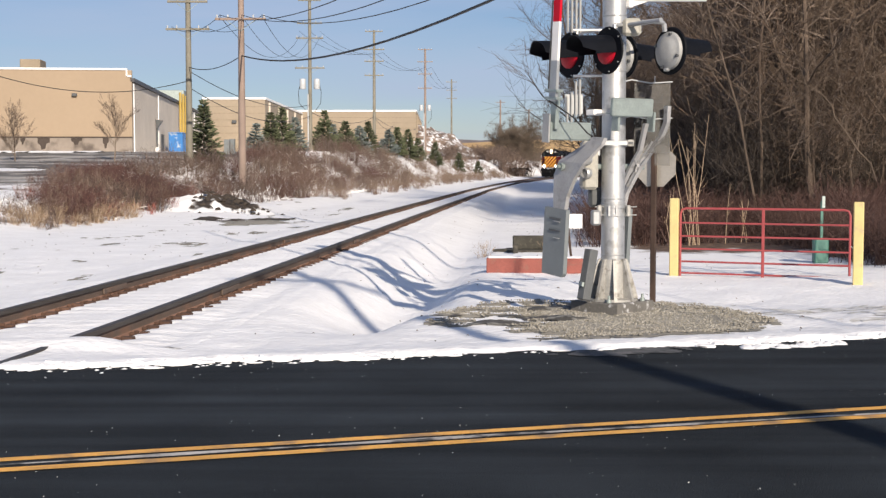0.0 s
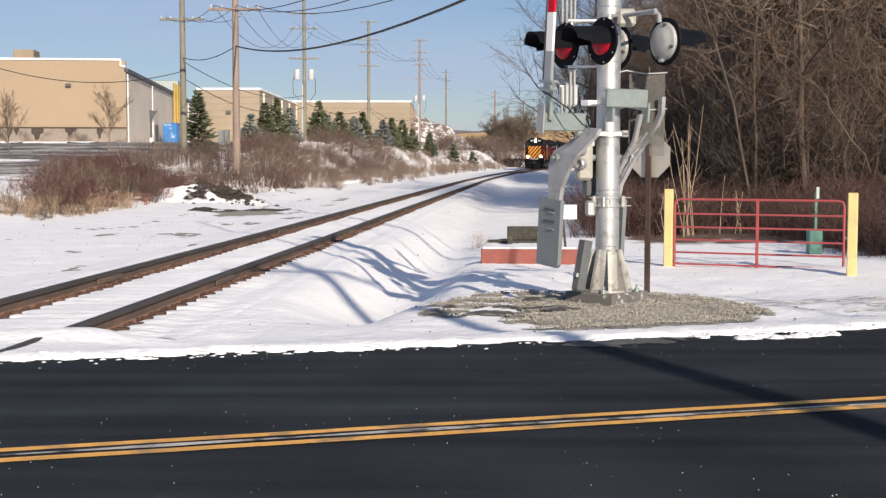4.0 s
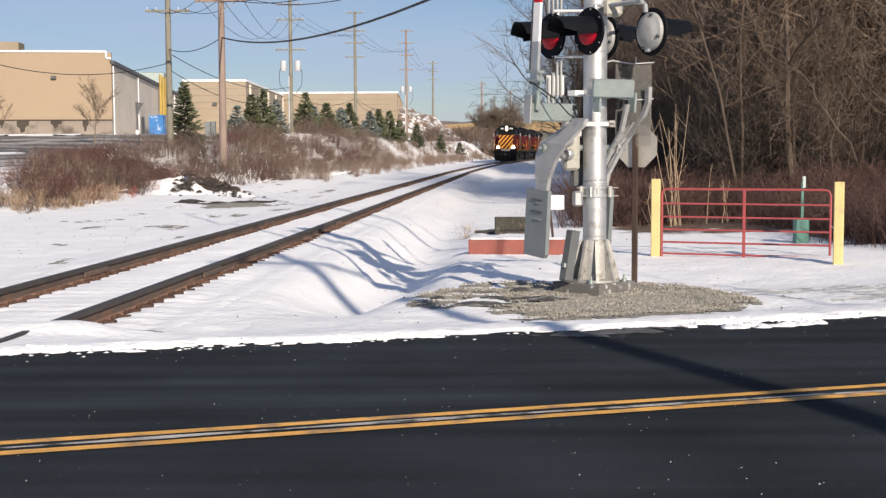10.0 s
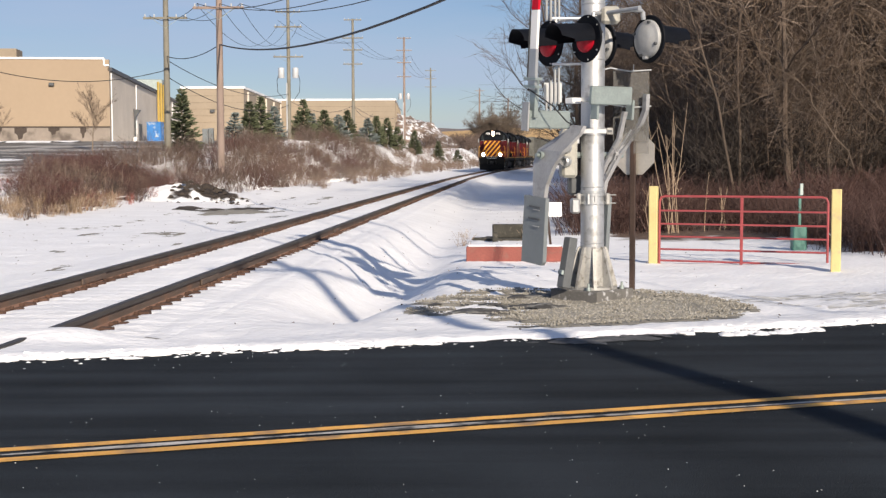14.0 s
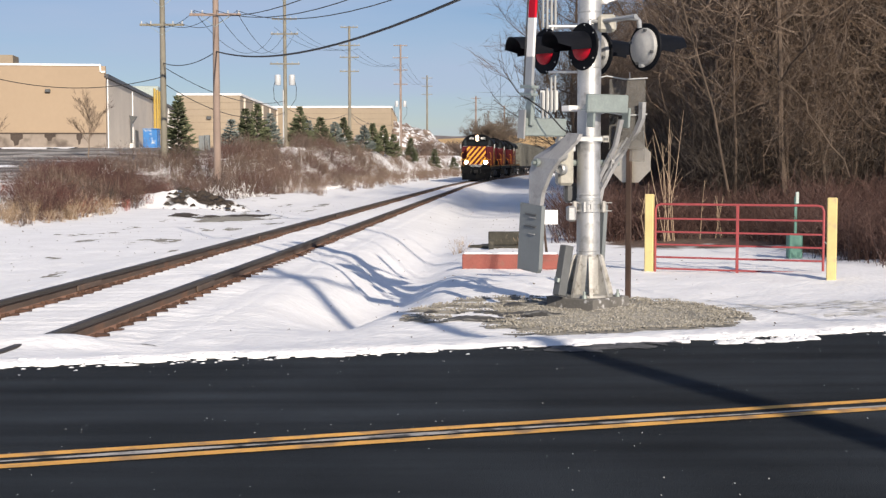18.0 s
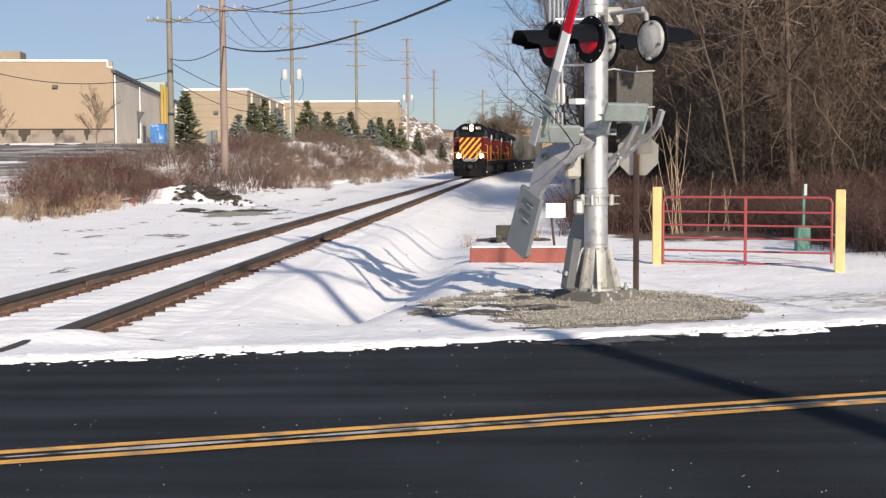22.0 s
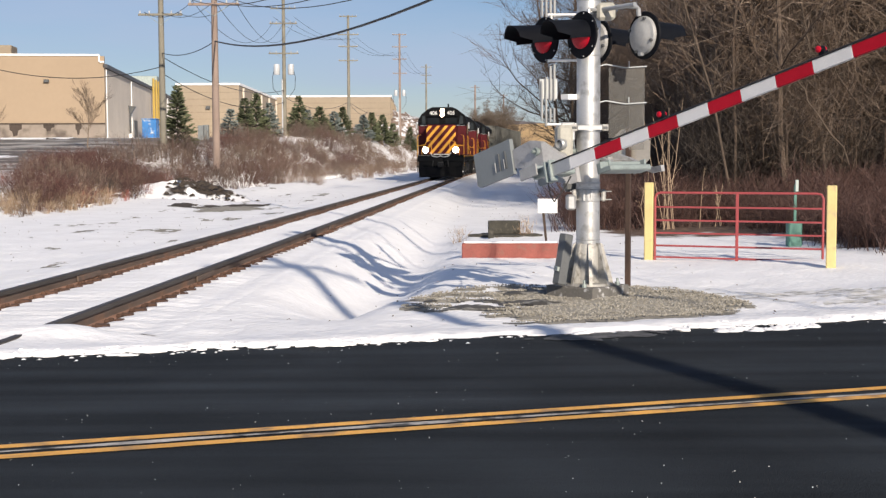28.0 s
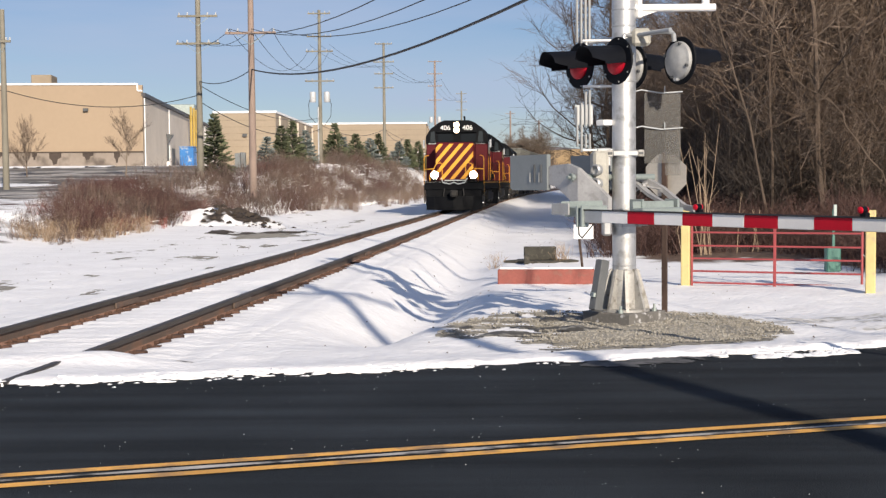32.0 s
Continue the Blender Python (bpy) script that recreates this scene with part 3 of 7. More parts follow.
# ---- the crossing signal with its gate ----
ARM = Vector((0.515, -0.857, 0))               # the lowered arm points this way
FACE = Vector((-0.857, -0.515, 0))             # the lamps of one pair look this way
SIGNAL_AT = Vector((1.885, 14.4, -0.12))
# local axes of the signal: x along the arm, y against FACE, z up
SIGNAL_M = Matrix(((ARM.x, -FACE.x, 0, SIGNAL_AT.x), (ARM.y, -FACE.y, 0, SIGNAL_AT.y), (0, 0, 1, SIGNAL_AT.z), (0, 0, 0, 1)))


def lamp_unit(parent, x, y, z, facing, lit=False):
    """A round flasher: housing, black background disc, hood and red lens. facing -1 looks towards -y."""
    m = pose(x, y, z, 90 if facing < 0 else -90)
    body = part("flasher_housing", G().lathe([(0.002, -0.105), (0.07, -0.10), (0.135, -0.085), (0.155, -0.06), (0.175, -0.055), (0.195, -0.045), (0.205, -0.02), (0.205, 0.0)], 28), LAMP_GREY, parent, "dull aluminium lamp housing", True, m)
    part("background_disc", G().lathe([(0.25, -0.012), (0.257, 0.0), (0.25, 0.012)], 32), BLACK, body)
    part("lens", G().lathe([(0.15, 0.012), (0.15, 0.03), (0.11, 0.055), (0.05, 0.066), (0.002, 0.068)], 28), RED_LIT if lit else RED_LENS, body, "lit red lens" if lit else "red lens", True)
    for a in (35, 80, 145, 215, 280, 325):
        part("disc_bolt", G().lathe([(0.009, 0.012), (0.008, 0.020), (0.002, 0.022)], 6, pose(0.232 * math.cos(radians(a)), 0.232 * math.sin(radians(a)), 0.0)), ALU_DULL, body)
    for a in (20, 110, 200, 290):
        part("housing_bolt", G().lathe([(0.016, -0.075), (0.016, -0.045), (0.002, -0.04)], 8, pose(0.182 * math.cos(radians(a)), 0.182 * math.sin(radians(a)), 0.0)), DARK_GREY, body)
    g = G()
    n, r = 18, 0.165
    for i in range(n + 1):
        a = radians(-100 + 200 * i / n)
        reach = 0.50 - 0.05 * abs(math.sin(a)) - (0.17 if abs(a) > 1.45 else 0.0)
        yy = math.cos(a) * (1 if facing < 0 else -1)
        for rr in (r, r - 0.006):
            g.v += [(rr * math.sin(a), rr * yy, 0.01), (rr * 0.97 * math.sin(a), (rr * yy) - (0.03 if facing < 0 else -0.03), reach)]
    for i in range(n):
        a, b = 4 * i, 4 * i + 4
        g.f += [(a, b, b + 1, a + 1), (a + 2, a + 3, b + 3, b + 2), (a + 1, b + 1, b + 3, a + 3), (a, a + 2, b + 2, b)]
    part("hood", g, BLACK, body, "long black sun hood", True)
    part("hinge_lug", G().box(0, -0.2 * (1 if facing < 0 else -1), -0.05, 0.06, 0.035, 0.05, 0.008), ALU_DULL, body)
    part("hanger", G().tube([(0, 0.20 * (1 if facing < 0 else -1), -0.08), (0, 0.28 * (1 if facing < 0 else -1), -0.09)], 0.025, 10), ALU_DULL, body)
    return body


def build_signal():
    s = thing("crossing_signal", "aluminium crossing signal mast with red flashers and striped gate", "crossing signal", SIGNAL_M)
    part("mast", G().lathe([(0.13, 0.0), (0.13, 5.6)], 36), ALU, s, "shiny aluminium mast tube", True)
    for z, h in ((0.60, 0.01), (1.16, 0.03), (1.22, 0.02), (2.62, 0.02), (3.22, 0.02), (3.40, 0.02)):
        part("band", G().lathe([(0.132, z), (0.136, z + 0.004), (0.136, z + h - 0.004), (0.132, z + h)], 28), ALU_DULL, s, smooth=True)
    part("footing", G().box(0, 0, -0.02, 0.66, 0.66, 0.24, 0.012, pose(0, 0, 0, 0, 0, 14)), DARK_CONCRETE, s, "weathered concrete footing")
    base = part("mast_base", G().lathe([(0.28, 0.10), (0.28, 0.125), (0.165, 0.135), (0.160, 0.30), (0.148, 0.54), (0.132, 0.56)], 28), CAST_ALU, s, "flared cast aluminium base", True)
    for i in range(8):
        a = i * 45 + 14
        part("base_rib", G().plate([(0.135, 0.10), (0.285, 0.10), (0.275, 0.16), (0.165, 0.55), (0.135, 0.57)], 0.035, pose(0, 0, 0, 0, 0, a) @ pose(0, 0.017, 0, 90)), CAST_ALU, base)
    for i in range(4):
        a = radians(45 + 90 * i)
        part("anchor_bolt", G().lathe([(0.028, 0.10), (0.028, 0.135), (0.014, 0.135), (0.014, 0.18)], 8, pose(0.33 * math.cos(a), 0.33 * math.sin(a), 0)), GALV, base)
    # flasher cross arm and lamps
    zc = 3.11
    part("lamp_arm", G().tube([(-0.75, -0.02, zc), (0.80, -0.02, zc)], 0.026, 10), ALU_DULL, s)
    part("junction_box", G().box(0.16, -0.20, zc - 0.02, 0.20, 0.12, 0.19, 0.03, pose(0, 0, 0, 0, 0, 59.0)), BEIGE, s, "rounded aluminium junction box")
    for x in (-0.47, 0.205):
        lamp_unit(s, x, -0.25, 2.83, -1)
        part("lamp_bracket", G().tube([(x, -0.02, zc), (x, -0.15, zc), (x, -0.17, zc - 0.02)], 0.022, 8), ALU_DULL, s)
    for x in (-0.17, 0.63):
        lamp_unit(s, x, 0.26, 2.815, 1)
        part("lamp_bracket", G().tube([(x, -0.02, zc), (x, 0.15, zc), (x, 0.17, zc - 0.02)], 0.022, 8), ALU_DULL, s)
    # upper outrigger
    part("outrigger", G().tube([(0.05, 0.08, 3.43), (0.50, 0.83, 3.43), (0.52, 0.86, 3.43)], 0.042, 12).tube([(0.46, 0.77, 3.43), (0.46, 0.77, 4.4)], 0.042, 12), TRIM_WHITE, s, "white outrigger pipe", True)
    part("outrigger_clamp", G().box(0.10, 0.13, 3.44, 0.06, 0.06, 0.24, 0.01), TRIM_WHITE, s)
    part("outrigger_gusset", G().plate([(0.08, 0.0), (0.36, 0.09), (0.36, 0.11), (0.08, 0.10)], 0.012, pose(0, 0, 3.30, 0, 0, 59.0) @ pose(0, 0, 0, 90)), TRIM_WHITE, s)
    # folding ladder at the side of the mast, seen edge on
    for lat, z0, z1 in ((-0.515, 3.06, 5.3), (-0.468, 3.05, 5.3), (-0.421, 3.05, 5.3), (-0.378, 3.05, 5.3), (-0.515, 1.92, 2.36), (-0.468, 1.86, 2.40), (-0.421, 1.90, 2.06), (-0.378, 1.90, 2.06), (-0.421, 2.14, 2.52), (-0.378, 2.14, 2.54)):
        part("ladder_rail", G().box(0.515 * lat, 0.857 * lat, (z0 + z1) / 2, 0.022, 0.022, z1 - z0, 0.003), LAMP_GREY, s, "pale ladder rail")
    part("ladder_plate", G().box(-0.44, 0.03, 2.27, 0.20, 0.02, 0.22, 0.004, pose(0, 0, 0, 0, 0, 59.0)), ALU_DULL, s)
    for z in (1.88, 2.58, 3.08):
        part("ladder_bracket", G().tube([(-0.23, -0.39, z), (-0.04, -0.08, z)], 0.013, 6), TRIM_WHITE, s)
    part("white_tag", G().box(-0.12, -0.16, 2.18, 0.14, 0.16, 0.06, 0.006), TRIM_WHITE, s)
    # wire-mesh screen on brackets
    T = pose(0, 0, 0, 0, 0, 59.0)
    part("screen", G().box(0.44, 0.10, 2.12, 0.40, 0.012, 0.78, 0.0, T), MESH_SCREEN, s, "grey see-through mesh screen")
    part("screen", G().box(0.56, 0.14, 1.87, 0.17, 0.012, 0.55, 0.0, T), MESH_SCREEN, s, "grey see-through mesh screen")
    for z in (2.52, 2.12):
        part("screen_bracket", G().tube([(0.08, 0, z - 0.01), (0.2, 0.05, z + 0.02), (0.42, 0.08, z - 0.015), (0.66, 0.08, z)], 0.007, 6, m=T), PORCELAIN, s)
        part("bracket_bolt", G().tube([(0.46, 0.07, z - 0.01), (0.46, 0.07, z + 0.06)], 0.006, 5, m=T), PORCELAIN, s)
    # gate mechanism case
    T = pose(0, 0, 0, 0, 0, 59.0)
    case = part("gate_mechanism", G().box(-0.27, 0.02, 1.60, 0.17, 0.36, 0.54, 0.03, T), BEIGE, s, "beige gate mechanism case")
    for z in (1.51, 1.66):
        part("cover_rim", G().lathe([(0.062, 0.0), (0.062, 0.06), (0.046, 0.075), (0.042, 0.03), (0.01, 0.03)], 20, T @ pose(-0.30, -0.15, z, 90, 0, -40)), ALU_DULL, case, smooth=True)
    part("clamp_ring", G().lathe([(0.134, 1.80), (0.145, 1.80), (0.145, 1.88), (0.134, 1.88)], 28), ALU_DULL, s, smooth=True)
    for z, h in ((1.035, 0.035), (1.125, 0.035)):
        part("clamp_ring", G().lathe([(0.134, z), (0.144, z), (0.144, z + h), (0.134, z + h)], 28), ALU_DULL, s, smooth=True)
    for x in (-0.17, 0.17):
        ear = part("clamp_ear", G().box(x, -0.12, 1.84, 0.07, 0.03, 0.075, 0.006, T), CAST_ALU, s)
        part("ear_slot", G().box(x, -0.137, 1.84, 0.05, 0.008, 0.028, 0.002, T), DARK_GREY, ear)
        for z in (1.05, 1.14):
            part("clamp_bolt", G().tube([(x - 0.04, -0.08, z), (x + 0.08, -0.08, z)], 0.006, 6, m=T), LAMP_GREY, s)
        part("clamp_block", G().box(x * 0.95, -0.07, 1.095, 0.05, 0.06, 0.13, 0.012, T), CAST_ALU, s)
    for x in (-0.06, 0.02):
        part("clamp_strip", G().box(x, -0.142, 1.095, 0.028, 0.010, 0.12, 0.004, T), ALU_DULL, s)
    part("band_plate", G().box(0.0, -0.139, 1.84, 0.27, 0.010, 0.055, 0.006, T), ALU_DULL, s, "aluminium clamp strap")
    part("port_box", G().box(-0.235, -0.10, 1.80, 0.15, 0.05, 0.20, 0.01, T), ALU_DULL, s, "small square aluminium box")
    part("pipe_bracket", G().box(-0.20, -0.06, 1.02, 0.10, 0.16, 0.17, 0.02, T), ALU_DULL, s)
    part("lower_case", G().box(-0.10, 0.20, 1.24, 0.30, 0.22, 0.22, 0.03, T), DARK_GREY, s)
    part("conduit", G().tube([(-0.1, 0.1, 1.3), (-0.13, 0.16, 1.0), (-0.1, 0.14, 0.6), (-0.05, 0.12, 0.2)], 0.022, 8), GALV, s)
    part("leaning_cover", G().box(0, 0, 0, 0.11, 0.12, 0.56, 0.01, T @ pose(-0.30, -0.20, 0.40, 0, 11, 32)), COVER_GREY, s, "grey cover plate leaning on the base")
    part("cover_strap", G().box(0, 0, 0, 0.03, 0.13, 0.05, 0.005, T @ pose(-0.37, -0.22, 0.30, 0, 11, 10)), GALV, s)
    return s


signal = build_signal()
PIVOT = Vector((-0.10, 0.0, 1.58))


ARM_N, ARM_Z = -1.08, -0.40


def loft(sections):
    """A thick bent plate from (x, y, z low, z high) sections."""
    g, th = G(), 0.025
    for x, y, z0, z1 in sections:
        g.v += [(x, y - th, z0), (x, y - th, z1), (x, y + th, z1), (x, y + th, z0)]
    k = len(sections)
    for i in range(k - 1):
        for j in range(4):
            a, b = 4 * i + j, 4 * i + (j + 1) % 4
            g.f.append((a, b, b + 4, a + 4))
    g.f += [(3, 2, 1, 0), (4 * k - 4, 4 * k - 3, 4 * k - 2, 4 * k - 1)]
    return g


def build_gate_arm():
    """The gate arm with its frame and weights; local x along the arm, z up when lowered."""
    arm = part("gate_arm", G().box(0.92, ARM_N, ARM_Z, 0.42, 0.036, 0.128, 0.006), ALU_DULL, signal, "red and white striped gate arm with grey counterweights")
    part("pivot_shaft", G().tube([(0, -0.66, 0), (0, 0.5, 0)], 0.035, 12), GALV, arm)
    part("support_plate", loft(((-0.72, -0.60, -0.04, 0.10), (-0.32, -0.60, -0.10, 0.14), (-0.1, -0.60, -0.22, 0.15), (0.06, -0.58, -0.34, 0.10), (0.16, -0.50, -0.38, -0.02), (0.26, -0.42, -0.42, -0.14), (0.34, -0.38, -0.42, -0.22))), PLATE_GREY, arm, "bent grey support plate")
    back = ((-0.62, 0.25, 0.04), (-0.3, 0.30, 0.03), (0.0, 0.42, -0.04), (0.2, 0.49, -0.15), (0.38, 0.52, -0.27), (0.52, 0.52, -0.34), (0.70, 0.50, -0.36))
    part("support_bar", loft([(x, y, z - 0.032, z + 0.032) for x, y, z in back]), PLATE_GREY, arm, "narrow curved support bar")
    inner = ((-0.5, 0.20, 0.02), (-0.25, 0.22, 0.02), (0.0, 0.26, -0.08), (0.2, 0.28, -0.20), (0.5, 0.26, -0.30))
    part("support_bar", loft([(x, y, z - 0.02, z + 0.02) for x, y, z in inner]), PLATE_GREY, arm, "narrow curved support bar")
    hub = Vector((0.02, 0.33, -0.10))
    part("lattice_hub", G().lathe([(0.03, -0.02), (0.035, 0.0), (0.03, 0.02)], 10, pose(*hub, 90)), PLATE_GREY, arm)
    for a, b, c in ((-0.22, 0.30, 0.02), (-0.14, 0.24, -0.02), (0.0, 0.44, -0.05), (0.10, 0.24, -0.16), (0.18, 0.47, -0.14), (0.30, 0.38, -0.28), (0.34, 0.27, -0.25), (-0.05, 0.25, -0.18)):
        part("lattice_bar", G().tube([hub, (a, b, c)], 0.011, 5), PLATE_GREY, arm)
    part("pivot_bolt", G().lathe([(0.045, 0), (0.045, 0.03), (0.02, 0.03), (0.02, 0.07)], 10, pose(0, -0.63, 0, 90)), GALV, arm)
    for y in (-0.62, 0.25):
        part("counterweight", G().plate([(-1.20, -0.11), (-1.16, -0.14), (-0.46, -0.14), (-0.46, 0.26), (-1.20, 0.26)], 0.05, pose(0, y + 0.025, 0, 90)), GREY_PAINT, arm, "grey steel counterweight plate")
        for x in (-0.57, -0.70):
            part("slot", G().box(x, y - 0.032, 0.05, 0.018, 0.015, 0.20, 0.004), DARK_GREY, arm)
        for x in (-0.62, -0.80):
            part("weight_bolt", G().tube([(x + 0.02, y - 0.036, -0.05), (x + 0.02, y - 0.036, 0.06)], 0.006, 6), LAMP_GREY, arm)
    part("cross_box", G().box(0.40, -0.80, -0.33, 0.19, 0.54, 0.06, 0.012).box(0.40, -0.80, -0.30, 0.012, 0.54, 0.10, 0.004), GALV, arm, "galvanised cross member")
    part("cross_box", G().box(0.67, 0.0, -0.36, 0.20, 0.56, 0.06, 0.012).box(0.60, 0.0, -0.32, 0.012, 0.56, 0.12, 0.004), GALV, arm, "galvanised cross member")
    for y in (0.33, -0.16):
        part("bracket_leg", G().box(0.52, y, -0.30, 0.22, 0.03, 0.12, 0.006), GALV, arm)
    part("end_plate", G().box(0.43, -1.10, -0.33, 0.30, 0.02, 0.12, 0.004), LAMP_GREY, arm)
    for x in (0.74, 0.82):
        part("clamp", G().box(x, ARM_N, ARM_Z, 0.03, 0.09, 0.22, 0.006), GALV, arm)
    part("root_link", G().box(0.62, -1.02, -0.36, 0.40, 0.05, 0.10, 0.006), GALV, arm)
    x, i = 1.125, 0
    while x < 8.6:
        L = 0.40
        h = 0.120 - 0.005 * (x - 0.9)
        part("stripe", G().box(x + L / 2, ARM_N, ARM_Z, L, 0.030, h, 0.005), RED_SHEET if i % 2 else WHITE, arm, "red stripe" if i % 2 else "white stripe")
        x += L
        i += 1
    for x in (2.52, 4.42, 8.2):
        part("gate_lamp", G().lathe([(0.018, -0.030), (0.030, -0.025), (0.031, 0.018), (0.024, 0.026), (0.01, 0.026)], 14, pose(x, ARM_N, ARM_Z + 0.115, 90)), BLACK, arm, "small red gate lamp", True)
        part("gate_lens", G().lathe([(0.028, 0), (0.026, 0.014), (0.014, 0.022), (0.002, 0.024)], 14, pose(x, ARM_N - 0.024, ARM_Z + 0.115, 90)), RED_LENS, arm, smooth=True)
        part("gate_lens", G().lathe([(0.028, 0), (0.026, 0.014), (0.014, 0.022), (0.002, 0.024)], 14, pose(x, ARM_N + 0.028, ARM_Z + 0.115, -90)), RED_LENS, arm, smooth=True)
        part("lamp_foot", G().box(x + 0.02, ARM_N, ARM_Z + 0.075, 0.07, 0.05, 0.045, 0.008), BLACK, arm)
    part("lamp_cable", G().tube([(0.8, ARM_N - 0.02, ARM_Z + 0.068), (3.0, ARM_N - 0.02, ARM_Z + 0.062), (8.0, ARM_N - 0.02, ARM_Z + 0.050)], 0.008, 5), CABLE, arm)
    part("slack_cable", G().tube([(0.72, ARM_N - 0.02, ARM_Z + 0.05), (0.55, -0.95, -0.60), (0.40, -0.80, -0.64), (0.36, -0.62, -0.50), (0.36, -0.50, -0.36)], 0.008, 5), CABLE, arm)
    return arm


gate_arm = build_gate_arm()


# ---- field gate, posts, boxes beside the signal ----
def on_ground(x, y, lift=0.0):
    return Vector((x, y, ground(x, y) + lift))


def build_field_gate():
    a, b = Vector((4.12, 22.52, 0)), Vector((6.70, 21.36, 0))
    d = (b - a)
    L = d.length
    z0 = min(ground(a.x, a.y), ground(b.x, b.y))
    m = pose(a.x, a.y, z0 - 0.025, 0, 0, math.degrees(math.atan2(d.y, d.x)))
    gate = thing("field_gate", "red painted tubular steel field gate between yellow posts", "gate", m)
    r = 0.021
    top = 1.20
    part("gate_frame", G().tube([(0.0, 0, 0), (0, 0, top - 0.09), (0.03, 0, top - 0.02), (0.10, 0, top), (L - 0.10, 0, top), (L - 0.03, 0, top - 0.02), (L, 0, top - 0.09), (L, 0, 0)], r, 8), RED_STEEL, gate, smooth=True)
    for z in (0.08, 0.28, 0.50, 0.72, 0.95):
        part("gate_bar", G().tube([(0, 0, z), (L, 0, z)], r * 0.8, 8), RED_STEEL, gate, smooth=True)
    part("gate_upright", G().box(L / 2, 0, top / 2, 0.05, 0.03, top, 0.006), RED_STEEL, gate)
    for z in (0.2, 0.95):
        part("hinge", G().tube([(-0.12, 0, z), (0.02, 0, z)], 0.014, 6), GALV, gate)
    part("chain", G().tube([(L, 0, 0.62), (L + 0.08, -0.02, 0.55), (L + 0.14, 0, 0.6)], 0.01, 5), GALV, gate)
    for x, y, hh in ((4.02, 22.55, 1.34), (6.42, 20.05, 1.28)):
        solid("gate_post", G().box(0, 0, hh / 2 - 0.1, 0.15, 0.15, hh + 0.2, 0.014), YELLOW_POST, "square yellow timber gate post in the snow", "post", "posts of the field gate", m=pose(x, y, ground(x, y), 0, 0, -20))



build_field_gate()


def build_small_things():
    # sign post with the backs of two signs
    p = on_ground(2.77, 17.1)
    sg = thing("road_sign", "rusty post with the bare back of an octagonal road sign", "sign", pose(*p, 0, 0, -28))
    part("post", G().box(0, 0, 0.98, 0.07, 0.05, 2.4, 0.006), RUSTY_POST, sg)
    oct_ = [(0.30 * math.cos(radians(22.5 + 45 * i)), 0.30 * math.sin(radians(22.5 + 45 * i))) for i in range(8)]
    part("octagon_sign", G().plate(oct_, 0.006, pose(0.0, 0.06, 1.88, 90)), SIGN_BACK, sg, "bare metal back of an octagonal sign")
    # low red timber beam
    x0, x1, y = 0.78, 2.50, 23.2
    solid("timber_beam", G().box(0, 0, 0.12, x1 - x0, 0.22, 0.27, 0.015), RED_TIMBER, "faded red timber beam lying in the snow", "beam", m=pose((x0 + x1) / 2, y, ground(1.6, y), 0, 0, -4))
    solid("beam_snow", G().box(0, 0, 0.27, x1 - x0 - 0.06, 0.19, 0.035, 0.014), SNOW, "thin snow lying on the red beam", "snow", m=pose((x0 + x1) / 2, y, ground(1.6, y), 0, 0, -4))
    # timber stack behind it
    st = thing("timber_stack", "short weathered timbers stacked in the snow", "timber", pose(1.95, 29.5, ground(1.95, 29.5)))
    part("timber", G().box(0, 0, 0.19, 0.72, 0.3, 0.30, 0.015), OLD_TIMBER, st, "grey-green weathered timber")
    part("dirt_mat", G().plate([(0.75 * math.cos(q * 0.449) * (1 + 0.2 * math.sin(3 * q)), 0.5 * math.sin(q * 0.449) * (1 + 0.2 * math.cos(5 * q))) for q in range(14)], 0.06, pose(0.05, -0.05, -0.02)), OLD_TIMBER, st, "dark trodden dirt under the timbers")
    part("stub", G().box(-0.35, -0.85, 0.08, 0.12, 0.12, 0.26, 0.02), OLD_TIMBER, st, "dark stub post")
    # small white sign on a leaning stake
    p = on_ground(2.45, 24.5, -0.10)
    w = thing("marker_sign", "small white blank marker plate on a rusty stake", "sign", pose(*p, 0, -6, 0))
    part("stake", G().box(0, 0, 0.48, 0.045, 0.03, 1.15, 0.004), RUSTY_POST, w)
    part("plate", G().box(-0.01, -0.03, 0.97, 0.37, 0.006, 0.27, 0.02, pose(0, 0, 0, 0, 6, 0)), TRIM_WHITE, w)
    # green utility pedestal behind the gate
    p = on_ground(7.1, 24.4)
    c = thing("utility_pedestal", "green utility pedestal with a marker stake behind the gate", "cabinet", pose(*p))
    part("cabinet", G().box(0, 0, 0.22, 0.26, 0.22, 0.46, 0.02), GREEN_BOX, c)
    part("stake", G().box(0.03, 0.05, 0.56, 0.05, 0.03, 1.2, 0.004), GREEN_BOX, c)
    part("cap", G().box(0.05, 0.03, 1.14, 0.06, 0.04, 0.22, 0.004), GALV, c)


build_small_things()


